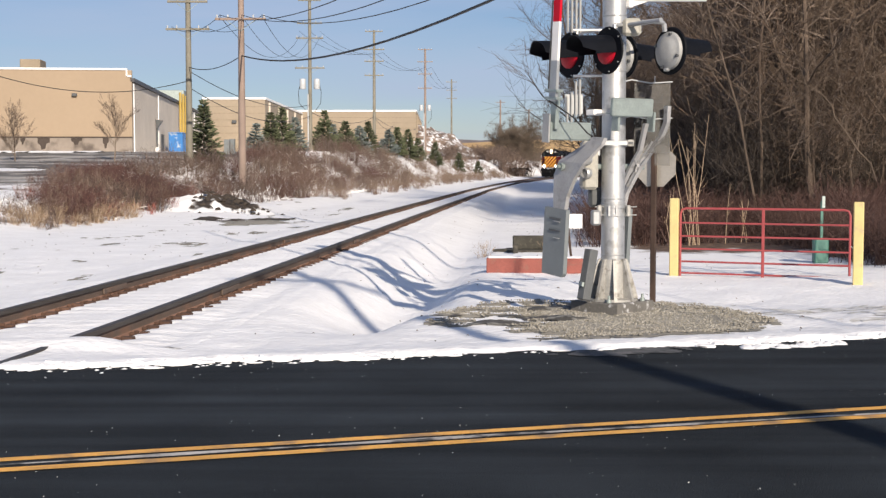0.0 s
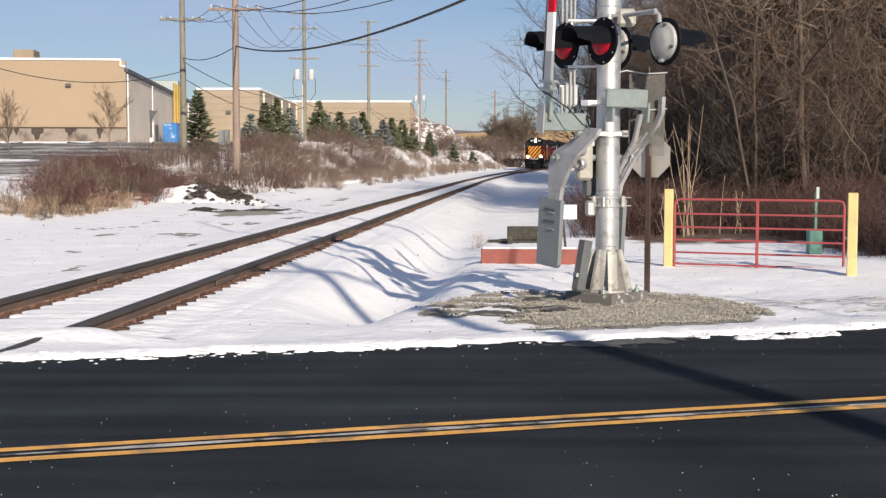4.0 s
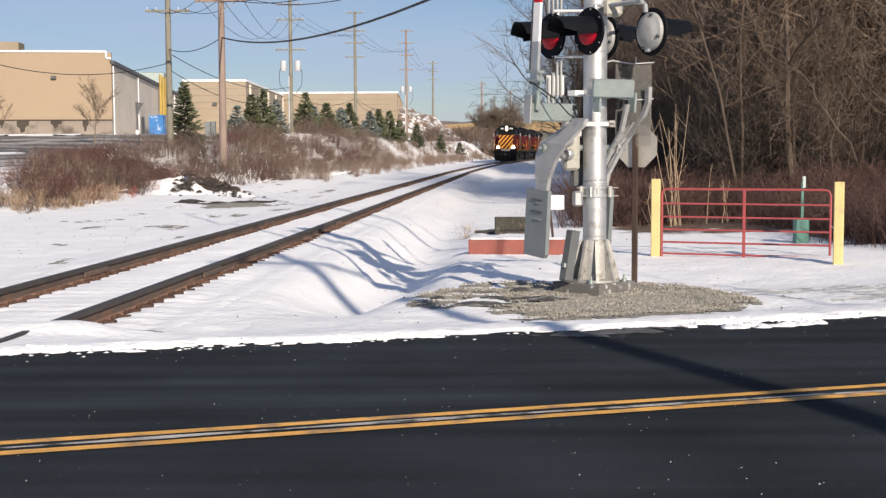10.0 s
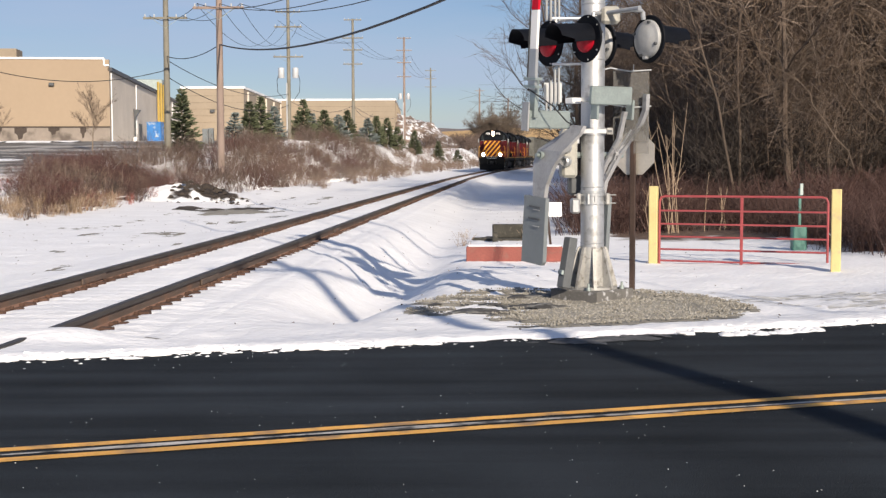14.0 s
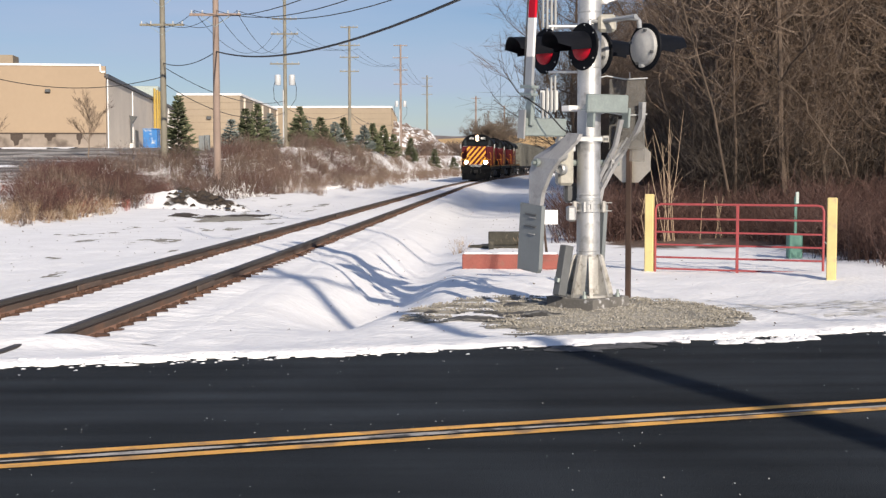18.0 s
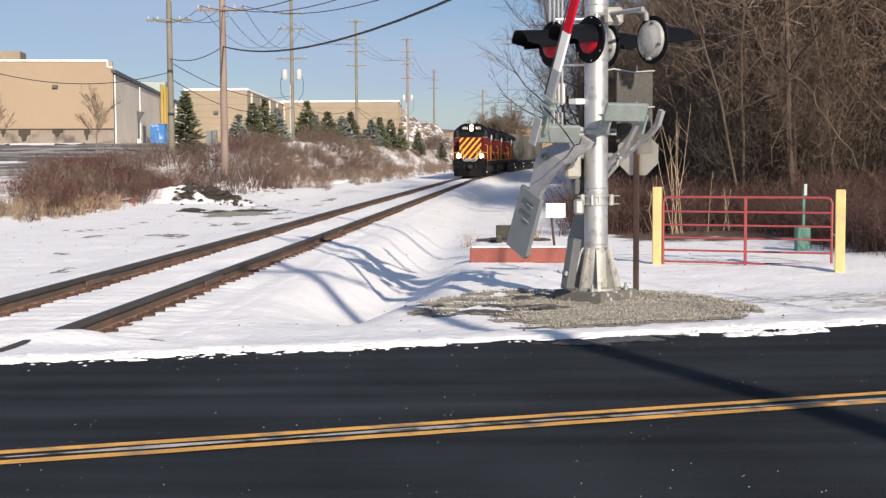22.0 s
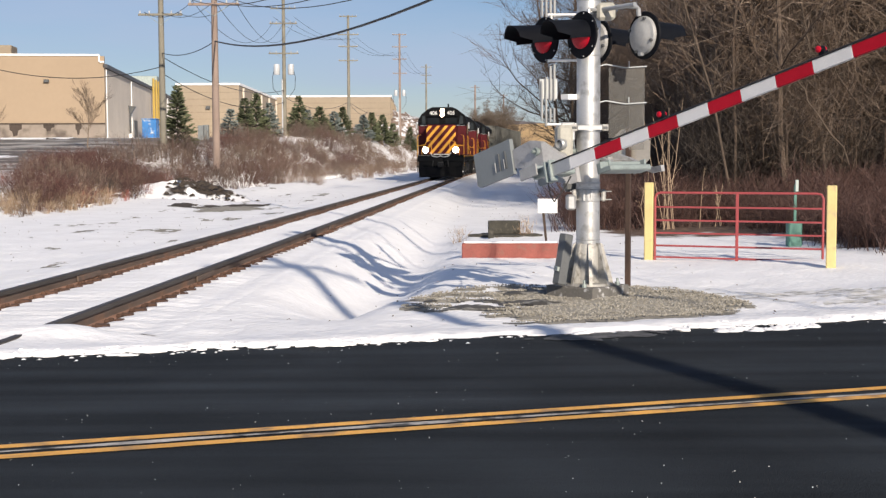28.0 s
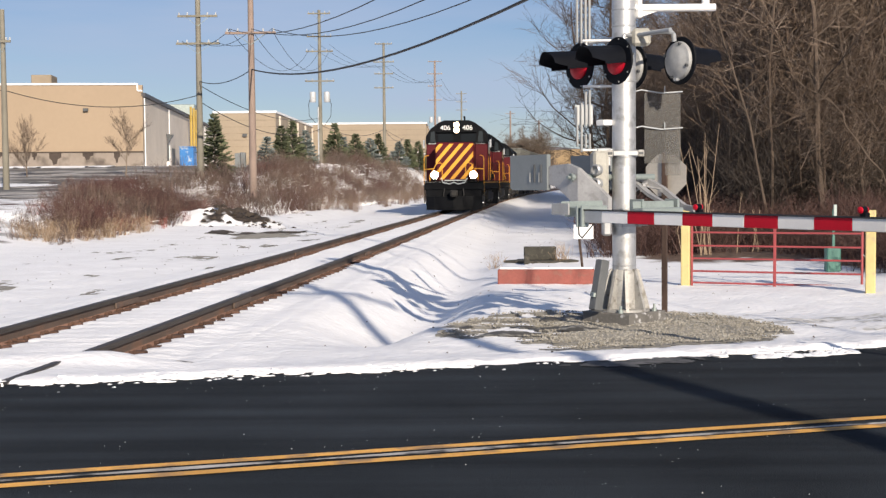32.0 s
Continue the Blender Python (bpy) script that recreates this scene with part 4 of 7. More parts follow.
# ---- utility poles and cables ----
def utility_pole(x, y, h, arms, wood, r=0.15, cans=False, lean=0.0):
    z = ground(x, y)
    p = thing("utility_pole", "weathered wooden utility pole with cross arms and insulators", "utility pole", pose(x, y, z - 0.3, 0, lean), "utility poles along the track")
    part("pole", G().tube([(0, 0, 0), (0, 0, h * 0.5), (0, 0, h + 0.3)], r, 12, r * 0.68), wood, p, smooth=True)
    for za, w, turn in arms:
        za -= z
        a = part("cross_arm", G().box(0, -0.16, za + 0.3, w, 0.10, 0.12, 0.01, pose(0, 0, 0, 0, 0, turn)), wood, p)
        for sx in (-0.46, -0.25, 0.25, 0.46):
            part("insulator", G().lathe([(0.035, 0), (0.05, 0.03), (0.03, 0.07), (0.05, 0.10), (0.02, 0.15)], 8, pose(0, 0, 0, 0, 0, turn) @ pose(sx * w, -0.16, za + 0.36)), PORCELAIN, a)
        part("arm_brace", G().tube([(-0.3 * w, -0.16, za + 0.28), (0, -0.14, za - 0.25)], 0.015, 4, m=pose(0, 0, 0, 0, 0, turn)).tube([(0.3 * w, -0.16, za + 0.28), (0, -0.14, za - 0.25)], 0.015, 4, m=pose(0, 0, 0, 0, 0, turn)), GALV, a)
    if cans:
        for sx in (-0.62, 0.62):
            part("transformer", G().lathe([(0.02, -0.5), (0.24, -0.48), (0.27, -0.42), (0.27, 0.35), (0.24, 0.42), (0.05, 0.46)], 16, pose(sx, -0.2, cans + 0.3)), PORCELAIN, p, "grey transformer can", True)
        part("riser_conduit", G().tube([(-0.16, -0.2, 0.2), (-0.16, -0.2, cans - 0.6)], 0.06, 8), PORCELAIN, p, "pale riser conduit")
        part("drop_cable", G().tube([(0.8, -0.2, cans + 0.4), (1.0, -0.2, cans - 0.4), (0.95, -0.2, cans - 1.4), (0.4, -0.2, cans - 2.2)], 0.025, 5).tube([(-0.8, -0.2, cans + 0.4), (-1.0, -0.2, cans - 0.4), (-0.95, -0.2, cans - 1.4), (-0.4, -0.2, cans - 2.0)], 0.025, 5), CABLE, p)
    return Vector((x, y, z))


utility_pole(-9.55, 62, 11.0, ((8.55, 2.4, 0), (10.9, 2.4, 0)), POLE_WOOD, 0.19)
utility_pole(-14.0, 72, 11.5, ((9.15, 2.4, 0), (10.65, 2.2, 0)), POLE_GREEN, 0.19)
utility_pole(-11.7, 115, 13.6, ((16.3, 2.0, 0), (14.3, 2.2, 0), (13.0, 2.4, 0), (10.4, 2.6, 0)), POLE_GREEN, 0.19, cans=6.0)
utility_pole(-7.9, 150, 14.2, ((17.3, 2.0, 0), (15.25, 2.4, 0), (13.9, 2.2, 0), (12.3, 2.2, 0)), POLE_GREEN, 0.2)
utility_pole(-2.8, 205, 17.4, ((20.3, 2.2, 0), (18.4, 2.4, 0), (16.5, 2.2, 0), (14.3, 2.2, 0)), POLE_WOOD, 0.22, cans=8.2)
utility_pole(1.9, 290, 18.0, ((21.0, 2.4, 0), (19.2, 2.4, 0), (17.4, 2.4, 0)), POLE_GREEN, 0.24)

utility_pole(-22.4, 65, 9.0, ((8.6, 0.9, 0),), POLE_GREEN, 0.17)
# two poles behind the camera carry the cables and shade the road
utility_pole(6.42, -4.6, 11.0, ((10.3, 2.4, 0),), POLE_WOOD, 0.16)
utility_pole(14.6, -18.6, 13.0, ((11.2, 2.4, 20),), POLE_WOOD, 0.18)
utility_pole(14.5, 330, 15.6, ((18.6, 2.4, 0),), POLE_WOOD, 0.28)
utility_pole(25.0, 380, 15.6, ((18.8, 2.4, 0),), POLE_WOOD, 0.28)


def cable(name, a, b, sag, r=0.02, n=22):
    a, b = Vector(a), Vector(b)
    pts = [a.lerp(b, i / n) - Vector((0, 0, sag * 4 * (i / n) * (1 - i / n))) for i in range(n + 1)]
    solid(name, G().tube(pts, r, 5), CABLE, "black overhead cable strung between poles", "cable", "overhead cables")


PB, PA, PC, PD, PE, PF = (-9.55, 62), (-14.0, 72), (-11.7, 115), (-7.9, 150), (-2.8, 205), (1.9, 290)
cable("telephone_cable", (*PB, 6.85), (14.6, -18.6, 10.0), 3.38, 0.034, 30)
for k in (-1.0, 0.05, 1.0):
    cable("power_line", (PB[0] + k, PB[1] - 0.1, 8.75), (14.6 + k, -18.6, 11.5 + 0.25 * k), 4.1 + 0.2 * k, 0.016, 30)
    cable("power_line", (PB[0] + k, PB[1], 8.75), (PA[0] + 0.9 * k, PA[1], 9.3), 0.5, 0.014)
    cable("power_line", (PB[0] + k, PB[1], 8.7), (PC[0] + 0.9 * k, PC[1], 13.2), 1.9, 0.014)
    cable("power_line", (PC[0] + 0.9 * k, PC[1], 13.4 + 0.2), (PD[0] + k, PD[1], 14.9), 0.9, 0.014)
    cable("power_line", (PD[0] + k, PD[1], 14.9), (PE[0] + k, PE[1], 17.6), 1.2, 0.016)
    cable("power_line", (PE[0] + k, PE[1], 17.6), (PF[0] + k, PF[1], 20.0), 1.6, 0.018)
cable("telephone_cable", (*PB, 6.85), (*PA, 7.1), 0.35, 0.022)
cable("telephone_cable", (*PA, 6.35), (-22.4, 65, 6.2), 0.75, 0.022)
cable("telephone_cable", (-22.4, 65, 6.2), (-45, 46, 6.8), 0.9, 0.022)
cable("telephone_cable", (*PA, 6.9), (*PC, 7.2), 0.9, 0.022)
cable("telephone_cable", (*PA, 6.0), (*PC, 6.2), 1.1, 0.022)
cable("telephone_cable", (*PC, 6.6), (*PD, 7.6), 0.9, 0.022)
cable("telephone_cable", (*PD, 7.6), (*PE, 8.6), 1.2, 0.022)
cable("service_drop", (*PD, 7.6), (-9.0, 236.5, 9.6), 1.0, 0.025)


# ---- buildings ----
def build_warehouse():
    z0 = 2.75
    b = thing("warehouse", "long tan industrial building with stained plinth and white coping", "building", Matrix.Translation((0, 0, 0)))
    c = Vector((-26.2, 110.0, 0))
    back = Vector((-33.6, 186.0, 0)) - c
    L = back.length
    ang = math.degrees(math.atan2(back.y, back.x)) - 90
    M = pose(c.x, c.y, z0, 0, 0, ang)
    h = 6.58
    part("front_wall", G().box(-20, 0.2, 1.48 + 0.5 * (h + 0.5 - 1.48), 40, 0.4, h + 0.5 - 1.48, 0, M), STUCCO, b, "smooth tan stucco front wall")
    part("plinth", G().box(-20, 0.17, 0.5, 40, 0.46, 1.96, 0, M), PLINTH, b, "stained plinth along the wall foot")
    part("front_coping", G().box(-20.2, 0.18, h + 0.58, 39.6, 0.55, 0.16, 0, M), TRIM_WHITE, b, "white metal coping")
    part("corner_step", G().box(-0.18, 0.16, h + 0.02, 0.36, 0.56, 0.14, 0, M).box(-0.40, 0.16, h + 0.31, 0.12, 0.56, 0.56, 0, M), TRIM_WHITE, b)
    part("side_wall", G().box(-0.2, L / 2 + 0.4, h / 2 - 0.3, 0.4, L, h - 0.4, 0, M), BLOCK_GREY, b, "grey block side wall")
    part("gutter", G().box(0.06, L / 2, h - 0.30, 0.35, L, 0.30, 0, M), ROOF_DARK, b, "dark gutter along the eaves")
    for y in (0.3, 17.5, 38, 55):
        part("downpipe", G().tube([(0.12, y, h - 0.6), (0.12, y, -0.4)], 0.055, 8, m=M), TRIM_WHITE, b, "white downpipe")
    for y in (35.5, 38.5, 41.5):
        part("yellow_pipe", G().tube([(0.4, y, h + 0.75), (0.4, y, -0.2)], 0.14, 8, m=M), YELLOW_PIPE, b, "yellow pipe on the wall")
    for x, w, hh in ((-2.2, 0.5, 0.9), (-4.6, 0.9, 0.6), (-7.3, 1.0, 1.0), (-9.0, 0.4, 0.6), (-12.0, 1.2, 0.5), (-15.5, 0.8, 0.9), (-20.0, 1.0, 0.7), (-26.0, 1.2, 0.8)):
        part("damp_stain", G().plate([(x - w / 2, 1.40), (x - w / 2, 1.40 - hh * 0.45), (x - w * 0.28, 1.40 - hh * 0.6), (x - w * 0.2, 1.40 - hh), (x + w * 0.12, 1.40 - hh * 0.92), (x + w * 0.22, 1.40 - hh * 0.5), (x + w / 2, 1.40 - hh * 0.38), (x + w / 2, 1.40)], 0.01, M @ pose(0, -0.058, 0, 90)), DAMP, b, "dark damp stain on the plinth")
    part("plinth_cap", G().box(-20, -0.08, 1.46, 40, 0.08, 0.10, 0, M), DAMP, b)
    part("side_door", G().box(0.02, 21.5, 0.95, 0.06, 2.6, 2.7, 0.01, M), DARK_GREY, b, "dark doorway in the side wall")
    part("foot_strip", G().box(-20, -0.10, -0.42, 40, 0.3, 0.14, 0.02, M), TRIM_WHITE, b, "white kerb strip along the wall foot")
    part("roof", G().box(-20, L / 2, h - 0.2, 39.4, L - 0.6, 0.3, 0, M), ROOF_DARK, b)
    part("roof_unit", G().box(-26.5 + 17.6, 4, h + 1.0, 1.7, 2.5, 1.2, 0.05, M), STUCCO_DARK, b, "tan rooftop unit")
    part("roof_unit", G().box(-3.4, 62, h + 1.2, 3.6, 4, 2.6, 0.05, M), GALV, b, "grey rooftop unit")
    part("wall_light", G().box(-4.7, -0.15, 5.0, 0.42, 0.3, 0.26, 0.03, M), DARK_GREY, b)
    # second and third section, set further back
    for name, x0, y0, w, d, hh, m2 in (("section", -34.5, 188, 8.9, 70, 8.45, STUCCO_DARK), ("section", -26.5, 237, 21.6, 60, 8.5, STUCCO_DARK)):
        zb = 3.2 if y0 < 200 else 3.6
        s = part("rear_section", G().box(x0 + w / 2, y0 + d / 2, zb + hh / 2 - 0.6, w, d, hh + 1.2), m2, b, "tan block rear section")
        for i in range(1, 9):
            part("block_course", G().box(x0 + w / 2, y0 - 0.006, zb + i * 0.95 - 0.2, w - 0.1, 0.05, 0.10), BLOCK_BAND, s)
        part("coping", G().box(x0 + w / 2, y0 + d / 2, zb + hh + 0.12, w + 0.3, d + 0.3, 0.3), TRIM_WHITE, s)
        part("wall_lamp", G().box(x0 + w * 0.5, y0 - 0.2, zb + hh * 0.62, 0.6, 0.4, 0.4), DARK_GREY, s)
        for i in range(5):
            part("pilaster", G().box(x0 + w + 0.1, y0 + 4 + i * 11, zb + hh / 2 - 0.3, 0.3, 0.5, hh), BLOCK_GREY if y0 < 200 else m2, s)
    return b


build_warehouse()


# ---- trees ----
def bare_tree(seed, h, spread=1.0, levels=4, twigs=1.0, lean=0.0):
    """Trunk and limbs, and the fine twigs, as two lists of bars."""
    rng = random.Random(seed)
    wood, fine = G(), G()

    def bar(g, a, b, r0, r1, n):
        d = (b - a)
        if d.length < 1e-4:
            return
        d.normalize()
        up = d.orthogonal().normalized()
        side = d.cross(up)
        o = len(g.v)
        for p, r in ((a, r0), (b, r1)):
            g.v += [tuple(p + (up * math.cos(2 * math.pi * j / n) + side * math.sin(2 * math.pi * j / n)) * r) for j in range(n)]
        g.f += [(o + j, o + (j + 1) % n, o + n + (j + 1) % n, o + n + j) for j in range(n)]

    def grow(p, d, length, r, level):
        steps = 5 if level == 0 else 3
        for i in range(steps):
            wob = Vector((rng.uniform(-1, 1), rng.uniform(-1, 1), rng.uniform(-0.3, 0.6))) * (0.10 if level == 0 else 0.22)
            d2 = (d + wob).normalized()
            q = p + d2 * (length / steps)
            r2 = r * (0.86 if level == 0 else 0.75)
            bar(wood if level < 2 else fine, p, q, r, r2, 7 if level == 0 else (5 if level == 1 else 3))
            start = 2 if level == 0 else 0
            if level < levels and i >= start - (1 if level == 0 and rng.random() < 0.5 else 0):
                for _ in range((2 if level < 2 else 3) if level else 3):
                    if level >= 2 and rng.random() > 0.80 * twigs:
                        continue
                    ax = Vector((rng.uniform(-1, 1), rng.uniform(-1, 1), rng.uniform(-0.15, 0.75))).normalized()
                    nd = (d2 * 0.55 + ax * spread * 0.9).normalized()
                    grow(p.lerp(q, rng.random()), nd, length * rng.uniform(0.38, 0.62), max(r2 * rng.uniform(0.35, 0.6), 0.007), level + 1)
            p, d, r = q, d2, r2
        if level < levels:
            grow(p, d, length * 0.45, r, level + 1)

    grow(Vector((0, 0, -0.2)), Vector((lean, 0, 1)).normalized(), h * 0.68, h * 0.0075 + 0.02, 0)
    return wood, fine


def make_tree(name, label, seed, h, **kw):
    wood, fine = bare_tree(seed, h, **kw)
    t = thing(name, label, "tree", group="bare trees of the wood")
    part("trunk", wood, BARK, t, smooth=True)
    part("crown", fine, TWIG, t)
    return t


def build_wood():
    rng = random.Random(11)
    kinds = [make_tree("bare_tree", "leafless grey-brown woodland tree", 20 + i, rng.uniform(11, 15), spread=rng.uniform(0.7, 1.0), twigs=1.0, lean=rng.uniform(-0.08, 0.04)) for i in range(6)]
    spots = []
    tries = 0
    while len(spots) < 150 and tries < 12000:
        tries += 1
        y = 41 + 96 * rng.random() ** 1.35
        xmax = min(0.40 * y + 3, wood_edge(y) + 34)
        x = rng.uniform(wood_edge(y), xmax)
        if x > 0.36 * y + 2 + 0.06 * max(0, y - 60) or (y < 47 and x < 8.5) or (y < 100 and x < wood_edge(y) + 7.5 and rng.random() < 0.93):
            continue
        if any((x - a) ** 2 + (y - b) ** 2 < 1.7 for a, b in spots):
            continue
        spots.append((x, y))
    for i, (x, y) in enumerate(spots):
        k = kinds[i % 6]
        sc = rng.uniform(0.75, 1.25)
        m = pose(x, y, ground(x, y), rng.uniform(-3, 3), rng.uniform(-5, 3), rng.uniform(0, 360))
        if i < 6:
            k.matrix_world = m
        else:
            copy_thing(k, m).scale = (sc, sc, sc)


build_wood()


def trunk_tree(seed, h, r, limbs=11, lean=0.0, low=0.28, flat=0.0, reach=1.0, twigs=9):
    """A tree with a clear wavering trunk, curving limbs and fine twigs."""
    rng = random.Random(seed)
    wood, fine = G(), G()
    p, d = Vector((0, 0, -0.3)), Vector((lean, 0, 1)).normalized()
    pts = [p]
    for i in range(9):
        d = (d + Vector((rng.gauss(0, 0.09), rng.gauss(0, 0.09), 0.03))).normalized()
        p = p + d * h / 9
        pts.append(p)
    wood.tube(pts, r, 8, r * 0.28, caps=False)
    for i in range(limbs):
        f = low + (0.97 - low) * (i + rng.random()) / limbs
        k = min(8, int(f * 9))
        q = pts[k].lerp(pts[k + 1], f * 9 - k)
        a = i * 2.4 + rng.uniform(-0.5, 0.5)
        out = Vector((math.cos(a), math.sin(a), rng.uniform(0.25, 1.0) * (1 - flat) - 0.1 * flat)).normalized()
        L = h * rng.uniform(0.20, 0.38) * (1.15 - 0.75 * f) * reach
        rr = max(0.014, r * 0.42 * (1.15 - f))
        arm = [q]
        for _ in range(4):
            out = (out + Vector((rng.gauss(0, 0.18), rng.gauss(0, 0.18), rng.gauss(0.10, 0.12)))).normalized()
            q = q + out * L / 4
            arm.append(q)
        wood.tube(arm, rr, 5, rr * 0.35, caps=False)
        for _ in range(twigs):
            k2 = rng.randrange(1, 5)
            b = arm[k2 - 1].lerp(arm[k2], rng.random())
            e = (out + Vector((rng.gauss(0, 0.7), rng.gauss(0, 0.7), rng.gauss(0.15, 0.5)))).normalized()
            c = b + e * L * rng.uniform(0.22, 0.5)
            fine.tube([b, b.lerp(c, 0.5) + Vector((rng.gauss(0, 0.04), rng.gauss(0, 0.04), rng.gauss(0, 0.04))) * L, c], 0.011, 3, 0.005, caps=False)
            for _ in range(4):
                b2 = b.lerp(c, rng.uniform(0.25, 0.95))
                e2 = (e + Vector((rng.gauss(0, 0.7), rng.gauss(0, 0.7), rng.gauss(0.1, 0.6)))).normalized()
                fine.tube([b2, b2 + e2 * L * rng.uniform(0.10, 0.26)], 0.007, 3, 0.003, caps=False)
    return wood, fine


def build_trunks():
    """The nearer trees of the wood, whose trunks stand out."""
    rng = random.Random(77)
    kinds = []
    for i in range(10):
        wood, fine = trunk_tree(500 + i, rng.uniform(10, 14), 0.045 + 0.085 * rng.random() ** 1.6, 15, rng.uniform(-0.12, 0.12), rng.uniform(0.15, 0.35))
        t = thing("woodland_tree", "leafless woodland tree with a dark grey-brown trunk", "tree", group="bare trees of the wood")
        part("trunk", wood, BARK_DARK, t, smooth=True)
        part("crown", fine, TWIG, t)
        kinds.append(t)
    spots, tries = [], 0
    while len(spots) < 120 and tries < 6000:
        tries += 1
        y = 37.0 + 26 * rng.random() ** 1.5
        x = rng.uniform(wood_edge(y) + 2.6 + 3.0 * smooth01(46, 52, y), 0.37 * y + 2)
        if (y < 47 and x < 8.6) or any((x - a) ** 2 + (y - b) ** 2 < 1.1 for a, b in spots):
            continue
        spots.append((x, y))
    for i, (x, y) in enumerate(spots):
        m = pose(x, y, ground(x, y), rng.uniform(-4, 4), rng.uniform(-5, 5), rng.uniform(0, 360))
        if i < 10:
            kinds[i].matrix_world = m
        else:
            sc = rng.uniform(0.8, 1.2)
            copy_thing(kinds[i % 10], m).scale = (sc, sc, sc)
    # trees whose crowns stand against the sky over the track
    for x, y, h, lean, seed in ((6.7, 57, 12.0, -0.10, 531), (7.9, 64, 13.0, -0.14, 532), (9.0, 76, 14.0, -0.12, 533)):
        wood, fine = trunk_tree(seed, h, 0.12, 26, lean, 0.14, 0.35, 1.1, 22)
        t = thing("edge_tree", "leafless tree leaning over the snow at the edge of the wood", "tree", pose(x, y, ground(x, y)), "bare trees of the wood")
        part("trunk", wood, BARK_DARK, t, smooth=True)
        part("crown", fine, BARK_DARK, t)
    # limbs reaching out over the gate, sunlight put into their paler twig colour
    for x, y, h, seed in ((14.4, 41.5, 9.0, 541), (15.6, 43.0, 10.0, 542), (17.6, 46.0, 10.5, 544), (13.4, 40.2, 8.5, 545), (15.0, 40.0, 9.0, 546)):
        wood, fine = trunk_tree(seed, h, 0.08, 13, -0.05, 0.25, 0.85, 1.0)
        t = thing("pale_tree", "leafless tree with level limbs, its twigs coloured pale for sunlight", "tree", pose(x, y, ground(x, y)), "pale trees of the wood")
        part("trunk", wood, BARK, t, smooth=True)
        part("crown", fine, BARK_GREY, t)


build_trunks()


# ---- low growth, scattered as one object of each kind ----
def template(seed, stems, h, spread, width, forks=2, reach=1.0):
    """Triangles of one shrub: thin tapering stems with side twigs; n x 3 x 3."""
    rng = random.Random(seed)
    tri = []

    def blade(p, q, w):
        d = q - p
        s = d.cross(Vector((rng.uniform(-1, 1), rng.uniform(-1, 1), 0.2)))
        s = s.normalized() * w
        tri.append((p - s, p + s, q))

    for _ in range(stems):
        base = Vector((rng.gauss(0, spread * 0.25), rng.gauss(0, spread * 0.25), -0.05))
        tip = base + Vector((rng.gauss(0, spread * 0.5), rng.gauss(0, spread * 0.5), h * rng.uniform(0.55, 1.0)))
        mid = base.lerp(tip, 0.55) + Vector((rng.uniform(-0.05, 0.05), rng.uniform(-0.05, 0.05), 0.04)) * h
        if h > 4:
            bend = base.lerp(mid, 0.5) + Vector((rng.gauss(0, 0.035), rng.gauss(0, 0.035), 0)) * h
            top = mid.lerp(tip, 0.5) + Vector((rng.gauss(0, 0.05), rng.gauss(0, 0.05), 0)) * h
            for p, q, w in ((base, bend, 1.0), (bend, mid, 0.85), (mid, top, 0.7), (top, tip, 0.55)):
                blade(p, q + (q - p) * 0.5, width * w)
        else:
            blade(base, mid + (mid - base) * 0.15, width)
            blade(mid, tip, width * 0.7)
        for _ in range(forks):
            f = rng.uniform(0.3, 0.9)
            p = base.lerp(mid, f / 0.55) if f < 0.55 else mid.lerp(tip, (f - 0.55) / 0.45)
            blade(p, p + Vector((rng.uniform(-1, 1), rng.uniform(-1, 1), rng.uniform(0.2 if h < 4 else -0.5, 1.1))) * h * rng.uniform(0.12, 0.35) * reach, width * 0.55)
    return np.array([[list(p) for p in t] for t in tri])


def scatter(name, label, category, material, temps, spots, seed, lo=0.7, hi=1.3):
    """spots: x, y of each shrub. One mesh of kind stuff."""
    rng = np.random.RandomState(seed)
    parts = []
    for i, (x, y) in enumerate(spots):
        t = temps[i % len(temps)]
        a, s = rng.uniform(0, 2 * np.pi), rng.uniform(lo, hi)
        rotm = np.array([[np.cos(a), -np.sin(a), 0], [np.sin(a), np.cos(a), 0], [0, 0, 1]])
        parts.append((t @ rotm.T) * s + np.array([x, y, ground(x, y)]))
    v = np.concatenate(parts).reshape(-1, 3)
    me = bpy.data.meshes.new(name)
    k = len(v)
    me.vertices.add(k)
    me.vertices.foreach_set("co", v.ravel())
    me.loops.add(k)
    me.loops.foreach_set("vertex_index", np.arange(k))
    me.polygons.add(k // 3)
    me.polygons.foreach_set("loop_start", np.arange(0, k, 3))
    me.materials.append(material)
    me.update()
    return tagged(new(name, me), label, category, kind="stuff")


def bank_spots(n, y0, y1, u0, u1, seed, power=1.0, clump=0.0):
    rng = random.Random(seed)
    out = []
    while len(out) < n:
        y = y0 + (y1 - y0) * rng.random() ** power
        u = rng.uniform(u0, u1)
        x = xc(y) - u
        if clump and ripple(x, y, 0.22, seed) < clump - 0.35 + 0.2 * rng.random():
            continue
        out.append((x, y))
    return out


